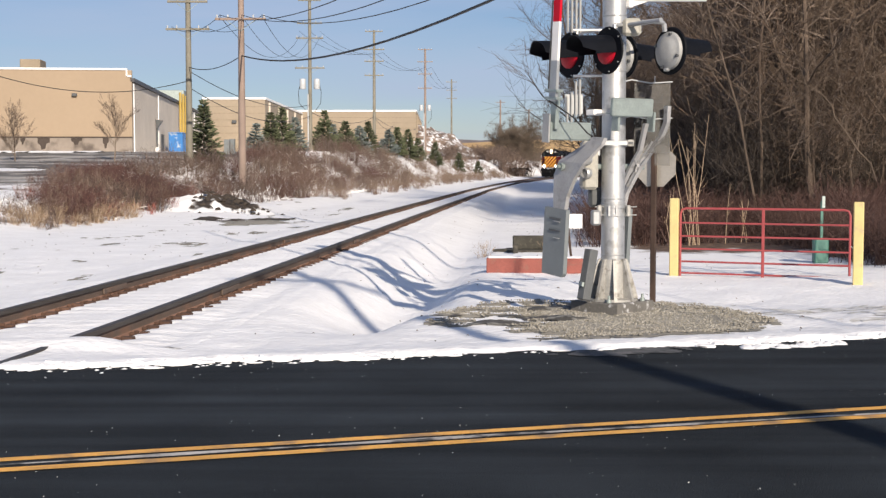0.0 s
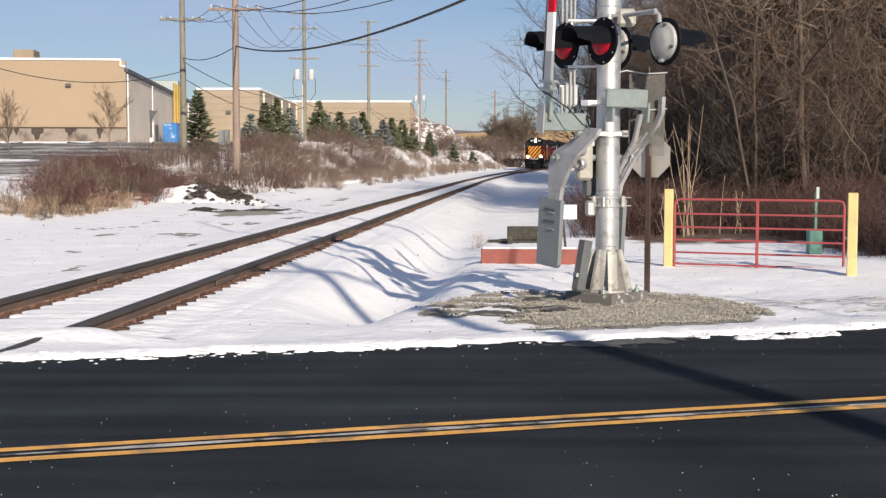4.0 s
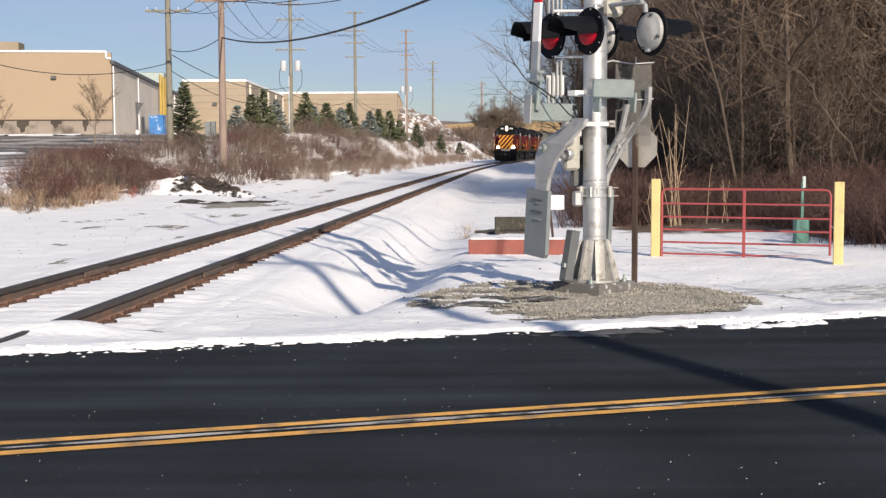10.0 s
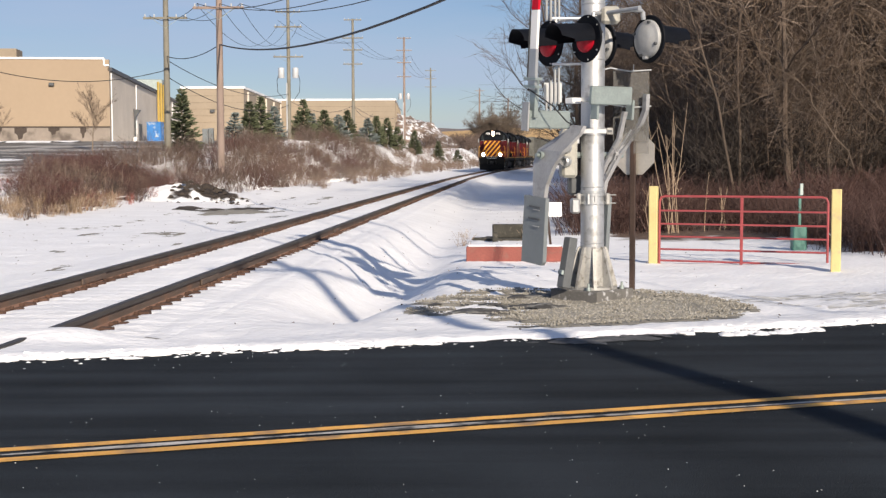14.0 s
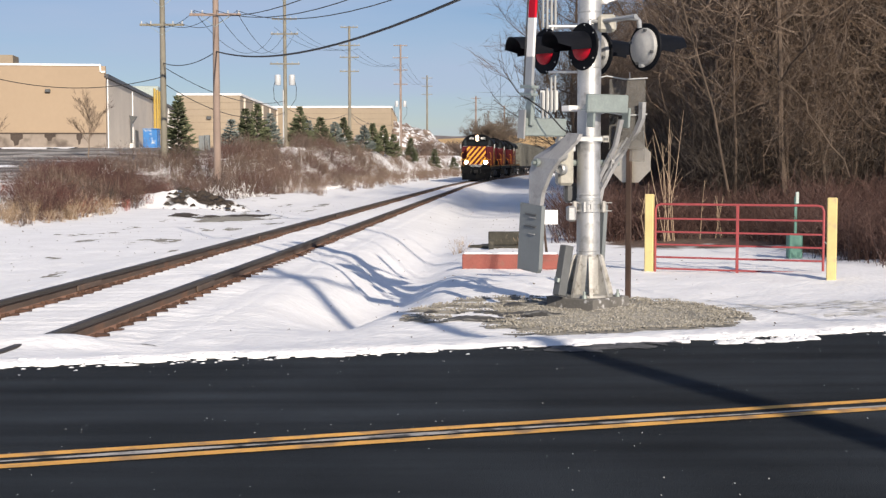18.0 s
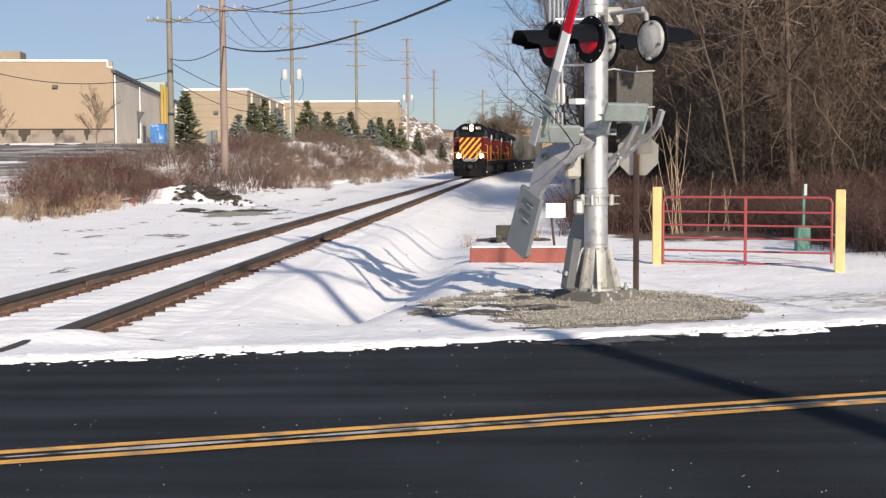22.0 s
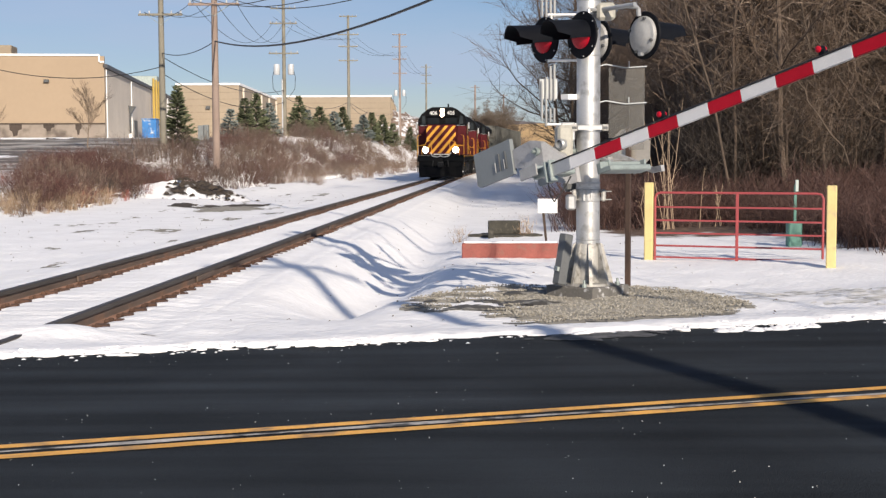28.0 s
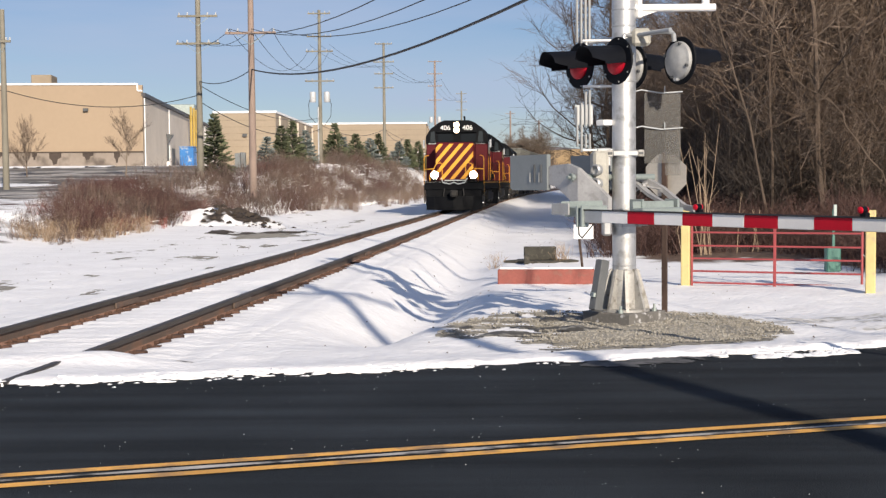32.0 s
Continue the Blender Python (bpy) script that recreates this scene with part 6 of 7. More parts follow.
    solid("salt_stain", g, SALT_DAMP, "pale dried salt stain on the asphalt", "stain", kind="structure")


build_road_edge_snow()


def build_debris():
    rng = random.Random(51)
    g = G()
    n = 0
    while n < 420:
        y = 11.5 + 45 * rng.random() ** 1.3
        x = xc(y) + rng.choice((-1, 1)) * rng.uniform(1.9, 8.0)
        if y - road_edge(x) < 0.6 or abs(x) > 0.36 * y:
            continue
        n += 1
        r = rng.uniform(0.008, 0.026)
        m = pose(x, y, ground(x, y) + 0.006, rng.uniform(-30, 30), rng.uniform(-30, 30), rng.uniform(0, 360))
        g.add([(r * rng.uniform(1, 2.5), 0, 0), (0, r * 0.5, 0.01), (-r, 0, 0), (0, -r * 0.5, 0.004), (0, 0, 0.014)], [(0, 1, 4), (1, 2, 4), (2, 3, 4), (3, 0, 4)], m)
    solid("leaf_debris", g, LITTER_FLAKES, "scattered dry leaves and stalks on the snow", "debris", kind="stuff")


LITTER_FLAKES = mat("dry_flakes", (0.12, 0.085, 0.06), 0.9, 0, 0.3, island=0.5)
build_debris()


def build_spoil():
    """Heap of dark soil under snow beside the track, and the flat spill before it."""
    cx, cy = -8.75, 49.0
    g = G()
    n, rings = 72, 26
    for k in range(rings + 1):
        f = k / rings
        for j in range(n):
            a = 2 * math.pi * j / n
            x, y = cx + (2.9 if math.cos(a) > 0 else 4.4) * f * math.cos(a), cy + 2.4 * f * math.sin(a)
            rough = (0.30 * ripple(x, y, 1.3, 5.0) + 0.16 * ripple(x, y, 3.5, 6.0) + 0.09 * ripple(x, y, 8.0, 7.0)) * min(1.0, 2.2 * (1 - f))
            h = 0.70 * (1 - f) ** 1.25 + 0.6 * rough * smooth01(-1.8, 0.2, x - cx) + 0.12 * rough - 0.06
            g.v.append((x, y, ground(x, y) + h))
    g.f = [(k * n + j, k * n + (j + 1) % n, (k + 1) * n + (j + 1) % n, (k + 1) * n + j) for k in range(rings) for j in range(n)]
    heap = solid("soil_mound", g, SOIL_SNOW, "pile of dark soil half covered by snow", "soil pile", smooth=True)
    at = heap.data.attributes.new("bare", "FLOAT", "POINT")
    at.data.foreach_set("value", [0.60 * smooth01(-1.1, 0.1, p.co.x - cx + 0.8 * ripple(p.co.x, p.co.y, 1.1, 4.0)) * smooth01(-0.02, 0.22, p.co.z - ground(p.co.x, p.co.y) + 0.25 * ripple(p.co.x, p.co.y, 2.6, 9.0)) * (1 - 0.5 * smooth01(0.9, 2.2, p.co.x - cx)) for p in heap.data.vertices])

    rng = random.Random(61)
    clod = []
    for _ in range(110):
        x, y = cx + rng.gauss(0.8, 1.0), cy - abs(rng.gauss(0.5, 0.8))
        if x < cx - 0.5:
            continue
        f = min(1.0, math.hypot((x - cx) / 2.9, (y - cy) / 2.4))
        clod.append((x, y, ground(x, y) + 0.70 * (1 - f) ** 1.25 - 0.03))
    lumps("soil_clods", "dark clods of soil on the heap", SOIL, clod, 0.03, 0.13, 62, 0.8)

    def spill(x, y):
        d = math.hypot((x + 6.0) / 1.6, (y - 41.2) / 2.2)
        return 0.75 - d + 0.55 * ripple(x, y, 0.9, 2.0) + 0.25 * ripple(x, y, 3.0, 3.0)
    sheet("gravel_spill", GRAVEL, "thin spill of gravel showing through the snow", "gravel", spill, -8.5, -3.2, 37, 45, 0.12, 0.03)

    def clods(x, y):
        return 0.22 - 0.5 * abs(y - 42.9 - 0.4 * (x + 6.5)) + 0.75 * ripple(x, y * 0.6, 1.6, 12.0)
    sheet("soil_streak", SOIL, "streak of dark soil on the snow", "soil", clods, -8.0, -4.9, 41.5, 46, 0.1, 0.05)

    def bare_a(x, y):
        return 0.9 * ripple(x * 1.7, y * 0.45, 0.8, 21.0) - 0.30 - 0.5 * abs(ripple(x * 1.5, y * 0.6, 3.0, 2.0))
    sheet("bare_patch", GRAVEL, "bare gravelly patches in the snow beside the track", "gravel", lambda x, y: bare_a(x, y) if xc(y) - 6.5 < x < xc(y) - 1.9 else -1, -9.5, -2, 18, 60, 0.16, 0.012)


SOIL_SNOW = snow_ground_material("soil_under_snow", (0.012, 0.009, 0.007), (0.06, 0.045, 0.035))
build_spoil()


YARD_SALT = mat("salted_asphalt", (0.37, 0.345, 0.32), 0.9, 0, 0.25, 0.5, 6, 0.2, (0.22, 0.21, 0.20), 0.3)


def build_yard():
    """Asphalt drive in front of the building."""
    def inside(x, y):
        u = xc(y) - x
        edge = 15.2 + 0.5 * ripple(x, y, 0.2)
        far = 107 - y
        island = math.hypot((x + 25.5) / 3.2, (y - 72.5) / 3.0) - 1
        return min(u - edge, far, y - 54, island)
    sheet("yard", ASPHALT_OLD, "worn grey asphalt yard with streaks of snow", "yard", inside, -75, -12, 54, 108, 0.7, 0.05)
    def swath(x, y):
        q = math.hypot((x + 25.5) / 3.2, (y - 72.5) / 3.0) + 0.10 * ripple(x, y, 0.35, 8.0)
        ring = max(0.22 - abs(q - 1.5), 0.30 - abs(q - 2.75), 0.55 - abs(q - 4.6), 0.5 - abs(q - 6.6))
        return min(ring + 0.25 * ripple(x, y, 0.6, 2.0) + 0.15 * ripple(x, y, 2.0, 3.0), inside(x, y) - 0.3)
    sheet("salt_swath", YARD_SALT, "pale salted swaths curving over the yard", "yard", swath, -60, -12, 54, 107, 0.4, 0.075)
    def verge(x, y):
        return 0.9 - abs(y - 103 - 0.9 * ripple(x, 0, 0.3)) + 0.7 * ripple(x, y, 0.5, 3.0)
    sheet("snow_verge", SNOW, "strip of snow along the building", "snow", verge, -70, -27, 100, 106, 0.5, 0.16)


build_yard()


def build_yard_things():
    z = lambda x, y: ground(x, y)
    x, y = -26.9, 132.0
    t = thing("blue_container", "blue waste container beside the grey wall", "container", pose(x, y, z(x, y) + 0.1))
    part("body", G().box(0, 0, 0.95, 1.4, 1.8, 1.9, 0.04), BLUE_BIN, t)
    for i in range(3):
        part("rib", G().box(-0.5 + i * 0.5, -0.92, 0.95, 0.08, 0.06, 1.8, 0.01), BLUE_BIN, t)
    part("lid", G().box(0, 0, 1.96, 1.5, 1.9, 0.10, 0.02), BLUE_BIN, t)
    t = thing("wall_pipe", "dark pipe hood on a white base by the wall", "pipe", pose(-27.6, 126, z(-27.6, 126)))
    part("base", G().box(0, 0, 0.2, 0.45, 0.45, 0.7, 0.03), TRIM_WHITE, t)
    part("pipe", G().tube([(0, 0, 0.6), (0, 0, 2.4)], 0.09, 8), DARK_GREY, t)
    part("hood", G().plate([(-0.1, 0), (0.45, 0.85), (-0.25, 0.95)], 0.4, pose(0.1, 0.2, 2.3, 90)), DARK_GREY, t)
    # small grey cabinets between pole and spruces
    for px, y in ((403, 98), (412, 99)):
        x = (px - 784) / 2300 * y
        solid("utility_cabinet", G().box(0, 0, 0.55, 0.42, 0.4, 1.2, 0.022), GREY_PAINT, "small grey utility cabinet on the bank", "cabinet", "cabinets", m=pose(x, y, z(x, y)))


build_yard_things()


# ---- distance ----
def build_distance():
    # rubble hill under snow beyond the building
    g = G()
    nx, ny = 60, 26
    for j in range(ny + 1):
        for i in range(nx + 1):
            x, y = -16 + i * 0.55, 226 + j * 1.6
            f = (1 - smooth01(-3.5, 12.5, x)) * math.exp(-((y - 246) / 13) ** 2)
            h = 7.6 * f + 1.1 * ripple(x, y, 0.5, 3) * min(1, 3 * f) + 0.5 * ripple(x, y, 1.6, 5) * min(1, 3 * f)
            g.v.append((x, y, 2.4 + h - 0.5))
    g.f = [(j * (nx + 1) + i, j * (nx + 1) + i + 1, (j + 1) * (nx + 1) + i + 1, (j + 1) * (nx + 1) + i) for j in range(ny) for i in range(nx)]
    solid("rubble_hill", g, RUBBLE, "heap of rubble and brush streaked with snow", "hill", smooth=False)
    # straw-coloured field rising behind the bend
    g = G()
    for j, (y, z) in enumerate(((300, -1.5), (420, 8.0), (480, 13.2), (500, 13.8), (620, 10))):
        for i in range(41):
            x = -60 + i * 7.0
            g.v.append((x, y, z * (0.75 + 0.25 * smooth01(-40, 60, x)) + 0.6 * ripple(x, y, 0.02)))
    g.f = [(j * 41 + i, j * 41 + i + 1, (j + 1) * 41 + i + 1, (j + 1) * 41 + i) for j in range(4) for i in range(40)]
    solid("field", g, FIELD, "straw-coloured field on a rise", "field", kind="structure", smooth=True)
    g = G()
    for j, (y, f) in enumerate(((880, 0.2), (900, 1.0), (960, 0.9))):
        for i in range(81):
            x = -700 + i * 22.0
            g.v.append((x, y, f * (22.5 + 3 * ripple(x, 0, 0.006) + 2.5 * ripple(x, 0, 0.05))))
    g.f = [(j * 81 + i, j * 81 + i + 1, (j + 1) * 81 + i + 1, (j + 1) * 81 + i) for j in range(2) for i in range(80)]
    solid("wooded_ridge", g, RIDGE, "dark wooded ridge on the horizon", "ridge", kind="structure", smooth=False)
    # brush below the field
    clump = [template(200 + i, 30, 3.2, 2.4, 0.05, 5) for i in range(4)]
    rng = random.Random(44)
    spots = [(rng.uniform(0, 40), rng.uniform(225, 300)) for _ in range(260)]
    spots = [(x, y) for x, y in spots if x < xc(y) - 5 or x > xc(y) + 6]
    scatter("far_brush", "far grey-brown brush beyond the bend", "brush", BRUSH_GREY, clump, spots, 45, 0.5, 1.1)


RUBBLE = mat("rubble_and_snow", (0.17, 0.125, 0.10), 0.9, 0, 0.5, 0.5, 3, 0.5, (0.78, 0.80, 0.84), 0.42, dist=0.2)
FIELD = mat("straw_field", (0.55, 0.36, 0.16), 0.95, 0, 0.12, 0.03, 0.6, 0.2)
RIDGE = mat("distant_wood", (0.11, 0.10, 0.11), 0.95, 0, 0.3, 0.02, 0.3, 0.0)
build_distance()


# ---- train: local y runs from the front backwards, z from the rail head ----
def clip_band(poly, a, b, c):
    """The part of poly where a*x + b*z <= c."""
    out = []
    for i, p in enumerate(poly):
        q = poly[(i + 1) % len(poly)]
        dp, dq = a * p[0] + b * p[1] - c, a * q[0] + b * q[1] - c
        if dp <= 0:
            out.append(p)
        if dp * dq < 0:
            f = dp / (dp - dq)
            out.append((p[0] + (q[0] - p[0]) * f, p[1] + (q[1] - p[1]) * f))
    return out


def truck(parent, y, wheels, r, base, colour):
    for sx in (-1, 1):
        side = part("side_frame", G().plate([(-base / 2 - 0.55, r - 0.1), (-base / 2 + 0.35, r + 0.1), (-0.4, r - 0.25), (0.4, r - 0.25), (base / 2 - 0.35, r + 0.1), (base / 2 + 0.55, r - 0.1), (base / 2 + 0.5, r + 0.28), (-base / 2 - 0.5, r + 0.28)], 0.14, pose(sx * 1.0 + 0.07, y, 0, 90, 0, 90) ), colour, parent, "black cast truck side frame")
        for k in (-1, 1):
            part("journal_box", G().box(sx * 1.12, y + k * base / 2, r, 0.14, 0.3, 0.3, 0.03), colour, side)
    for k in (-1, 1):
        w = part("wheelset", G().tube([(-0.75, 0, 0), (0.75, 0, 0)], 0.08, 8), WHEEL, parent, "steel wheelset", m=pose(0, y + k * base / 2, r))
        for sx in (-1, 1):
            part("wheel", G().lathe([(r + 0.025, -0.075), (r + 0.02, -0.045), (r, -0.04), (r, 0.06), (r - 0.07, 0.065), (r - 0.10, 0.02), (0.16, 0.02), (0.14, 0.07), (0.02, 0.07)], 26, pose(sx * 0.75, 0, 0, 0, 90 * sx)), WHEEL, w, smooth=True)
            part("wheel_hole", G().box(sx * 0.775, 0, r * 0.6, 0.02, 0.10, 0.10, 0.01), UNDER, w)
        wheels.append((w, y + k * base / 2, r))


def build_loco(numbers):
    t = thing("locomotive", "maroon and black diesel locomotive with yellow striped nose, headlights lit" if numbers else "trailing maroon and black diesel locomotive of the train", "locomotive", group="train")
    wheels = []
    part("frame", G().box(0, 9.1, 1.25, 2.9, 16.9, 0.36, 0.03), LOCO_BLACK, t)
    part("sill_stripe", G().box(0, 9.1, 1.405, 2.92, 16.6, 0.04), LOCO_YELLOW, t, "yellow sill stripe")
    part("deck", G().box(0, 9.1, 1.465, 2.96, 17.2, 0.05, 0.01), LOCO_BLACK, t)
    # pilot, plough, steps and coupler
    part("pilot", G().box(0, 0.62, 0.86, 2.75, 0.12, 1.12, 0.03), LOCO_BLACK, t)
    part("plough", G().plate([(-1.35, 0.55), (-0.95, 0.28), (0, 0.08), (0.95, 0.28), (1.35, 0.55)], 0.66, pose(0, 0, 0.07)), LOCO_BLACK, t, "black snow plough")
    part("coupler", G().box(0, 0.15, 0.88, 0.30, 0.75, 0.30, 0.05).box(0.06, -0.22, 0.88, 0.36, 0.26, 0.34, 0.07), UNDER, t)
    part("buffer_beam", G().box(0, 0.56, 1.22, 2.9, 0.10, 0.34, 0.02), LOCO_BLACK, t)
    for sx in (-1, 1):
        part("air_hose", G().tube([(sx * 0.45, 0.5, 1.12), (sx * 0.5, 0.35, 0.8), (sx * 0.45, 0.32, 0.5)], 0.03, 6), RUBBER, t)
        for z in (0.42, 0.74, 1.06):
            part("step", G().box(sx * 1.28, 0.86, z, 0.34, 0.42, 0.05, 0.01), UNDER, t)
        part("step_side", G().box(sx * 1.46, 0.86, 0.85, 0.03, 0.48, 0.95), UNDER, t)
        part("step_edge", G().box(sx * 1.28, 0.64, 0.42, 0.34, 0.02, 0.07), TRIM_WHITE, t)
        d = part("ditch_light", G().lathe([(0.19, 0.0), (0.21, -0.05), (0.20, -0.20), (0.08, -0.26)], 18, pose(sx * 0.95, 0.62, 1.78, 90)), LOCO_BLACK, t, "lit ditch light", True)
        part("ditch_lens", G().lathe([(0.185, 0.0), (0.15, 0.035), (0.02, 0.06)], 18, pose(sx * 0.95, 0.615, 1.78, 90)), LAMP_WHITE if numbers else GLASS_DARK, d, smooth=True)
        part("light_bracket", G().box(sx * 0.95, 0.75, 1.60, 0.12, 0.12, 0.28), LOCO_BLACK, t)
        # front grab rails
        part("handrail", G().tube([(sx * 1.46, 0.68, 0.75), (sx * 1.46, 0.66, 2.55), (sx * 1.42, 0.66, 2.68), (sx * 1.30, 0.70, 2.72), (sx * 1.26, 0.9, 2.72)], 0.019, 6), LOCO_YELLOW, t, "yellow handrail", True)
        part("handrail", G().tube([(sx * 1.18, 0.62, 0.8), (sx * 1.18, 0.6, 1.75), (sx * 0.86, 0.6, 2.30), (sx * 0.68, 0.6, 2.38), (sx * 0.58, 0.62, 2.30), (sx * 0.56, 0.62, 1.5)], 0.019, 6), LOCO_YELLOW, t, "yellow handrail", True)
        part("end_rail", G().tube([(sx * 1.46, 0.66, 2.05), (sx * 0.98, 0.6, 2.08)], 0.022, 6), LOCO_YELLOW, t)
        part("side_rail", G().tube([(sx * 1.42, 4.95, 2.5), (sx * 1.42, 17.2, 2.5)], 0.014, 6), LOCO_BLACK, t, "dark walkway rail")
        for i in range(8):
            part("stanchion", G().tube([(sx * 1.42, 5.1 + i * 1.7, 1.45), (sx * 1.42, 5.1 + i * 1.7, 2.5)], 0.013, 5), LOCO_YELLOW if i == 0 else LOCO_BLACK, t)
    part("walk_hose", G().tube([(-0.62, 0.55, 1.62), (-0.52, 0.5, 1.40), (-0.2, 0.48, 1.33), (0.0, 0.48, 1.42), (0.2, 0.48, 1.33), (0.52, 0.5, 1.40), (0.66, 0.55, 1.62)], 0.028, 6), PORCELAIN, t, "pale safety chain")
    # short hood
    nose = part("short_hood", G().box(0, 1.92, 2.42, 1.92, 1.65, 1.90, 0.10), MAROON, t, "maroon short hood")
    rect = [(-0.92, 1.56), (0.92, 1.56), (0.92, 3.30), (-0.92, 3.30)]
    for i in range(-5, 6):
        c0 = i * 0.50
        # bands rising to the right of the viewer
        k = 0.86
        band = clip_band(clip_band(rect, 1.0, -k, c0 - 2.43 * k + 0.215), -1.0, k, -(c0 - 2.43 * k) - 0.0)
        if numbers and len(band) > 2:
            part("nose_stripe", G().plate([(x, z) for x, z in band], 0.012, pose(0, 1.092, 0, 90)), LOCO_YELLOW, nose, "yellow diagonal stripe")
    part("nose_door", G().box(0.35, 1.10, 2.1, 0.55, 0.02, 1.0, 0.004), MAROON, nose)
    part("nose_trim", G().box(0, 1.08, 1.50, 1.0, 0.03, 0.06), TRIM_WHITE, nose)
    # cab
    cab = part("cab", G().box(0, 3.85, 2.42, 3.08, 2.3, 1.92, 0.03), MAROON, t, "maroon cab side")
    prof = [(-1.56, 3.34), (-1.56, 3.72), (-1.34, 4.08), (-0.92, 4.40), (-0.62, 4.52), (0.62, 4.52), (0.92, 4.40), (1.34, 4.08), (1.56, 3.72), (1.56, 3.34)]
    part("cab_top", G().plate(prof, 2.42, pose(0, 5.06, 0, 90)), LOCO_BLACK, cab, "black cab front and roof")
    part("number_box", G().plate([(-1.0, 3.92), (1.0, 3.92), (0.86, 4.36), (-0.86, 4.36)], 0.14, pose(0, 2.64, 0, 90)), LOCO_BLACK, cab)
    for sx in (-1, 1):
        part("windscreen", G().plate([(sx * 0.2, 3.43), (sx * 0.95, 3.43), (sx * 0.95, 3.84), (sx * 0.2, 3.84)][::sx], 0.02, pose(0, 2.635, 0, 90)), GLASS_DARK, cab)
        part("corner_window", G().plate([(sx * 1.06, 3.43), (sx * 1.34, 3.43), (sx * 1.30, 3.95), (sx * 1.12, 3.98)][::sx], 0.02, pose(0, 2.635, 0, 90)), CORNER_GLASS, cab)
        part("side_window", G().box(sx * 1.55, 3.5, 3.15, 0.03, 0.65, 0.62), GLASS_DARK, cab)
        part("side_window", G().box(sx * 1.55, 4.35, 3.15, 0.03, 0.65, 0.62), GLASS_DARK, cab)
        part("mirror", G().box(sx * 1.68, 2.9, 3.35, 0.10, 0.04, 0.40, 0.01), PORCELAIN, cab)
        part("sill_light", G().box(sx * 1.18, 2.66, 3.36, 0.5, 0.04, 0.06), PORCELAIN, cab)
        for y in (2.9, 4.8):
            part("grab_iron", G().tube([(sx * 1.58, y, 1.5), (sx * 1.58, y, 2.7)], 0.011, 5), LOCO_YELLOW, cab)
    if numbers:
        for x in (-0.56, 0.56):
            text_part("road_number", "406", 0.34, TRIM_WHITE, cab, pose(x, 2.495, 4.13, 90))
    hl = part("headlight", G().lathe([(0.15, 0), (0.15, 0.16)], 16, pose(0, 2.62, 4.02, 90)).lathe([(0.15, 0), (0.15, 0.16)], 16, pose(0, 2.62, 4.28, 90)), LOCO_BLACK, cab, "lit headlight", True)
    for z in (4.02, 4.28):
        part("headlight_lens", G().lathe([(0.148, 0.0), (0.12, 0.03), (0.02, 0.05)], 16, pose(0, 2.458, z, 90)), LAMP_WARM if numbers else GLASS_DARK, hl, smooth=True)
    part("horn", G().tube([(0.3, 4.2, 4.55), (0.3, 4.2, 4.72), (0.3, 3.9, 4.74)], 0.05, 6), LOCO_BLACK, cab)
    # long hood
    lh = part("long_hood", G().box(0, 11.0, 2.50, 1.86, 11.9, 2.1, 0.03), MAROON, t, "maroon long hood")
    hp = [(-0.95, 3.5), (-0.95, 3.72), (-0.62, 4.10), (0.62, 4.10), (0.95, 3.72), (0.95, 3.5)]
    part("hood_roof", G().plate(hp, 11.9, pose(0, 16.95, 0, 90)), LOCO_BLACK, lh, "black hood roof")
    bp = [(-1.25, 3.55), (-1.25, 3.92), (-0.85, 4.26), (0.85, 4.26), (1.25, 3.92), (1.25, 3.55)]
    part("brake_housing", G().plate(bp, 3.2, pose(0, 11.2, 0, 90)), LOCO_BLACK, lh)
    part("air_intake", G().plate(bp, 1.5, pose(0, 6.5, 0, 90)), LOCO_BLACK, lh)
    part("radiator", G().plate(bp, 3.0, pose(0, 16.6, 0, 90)), LOCO_BLACK, lh)
    for y in (9.2, 10.4, 13.9, 14.9, 15.9):
        part("fan", G().lathe([(0.55, 4.25), (0.55, 4.42), (0.45, 4.44), (0.02, 4.40)], 18, pose(0, y, 0)), LOCO_BLACK, lh, smooth=True)
    part("exhaust", G().box(0, 7.4, 4.25, 0.4, 0.7, 0.4, 0.02), LOCO_BLACK, lh)
    for sx in (-1, 1):
        for i in range(13):
            part("hood_door", G().box(sx * 0.935, 5.5 + i * 0.87, 2.5, 0.03, 0.78, 1.75, 0.008), MAROON, lh)
    part("fuel_tank", G().box(0, 9.1, 0.72, 2.7, 4.0, 0.78, 0.16), UNDER, t)
    for sx in (-1.1, 1.1):
        part("air_tank", G().tube([(sx, 5.8, 0.95), (sx, 7.0, 0.95)], 0.18, 10), UNDER, t)
    truck(t, 4.1, wheels, 0.508, 2.74, UNDER)
    truck(t, 14.1, wheels, 0.508, 2.74, UNDER)
    return t, wheels


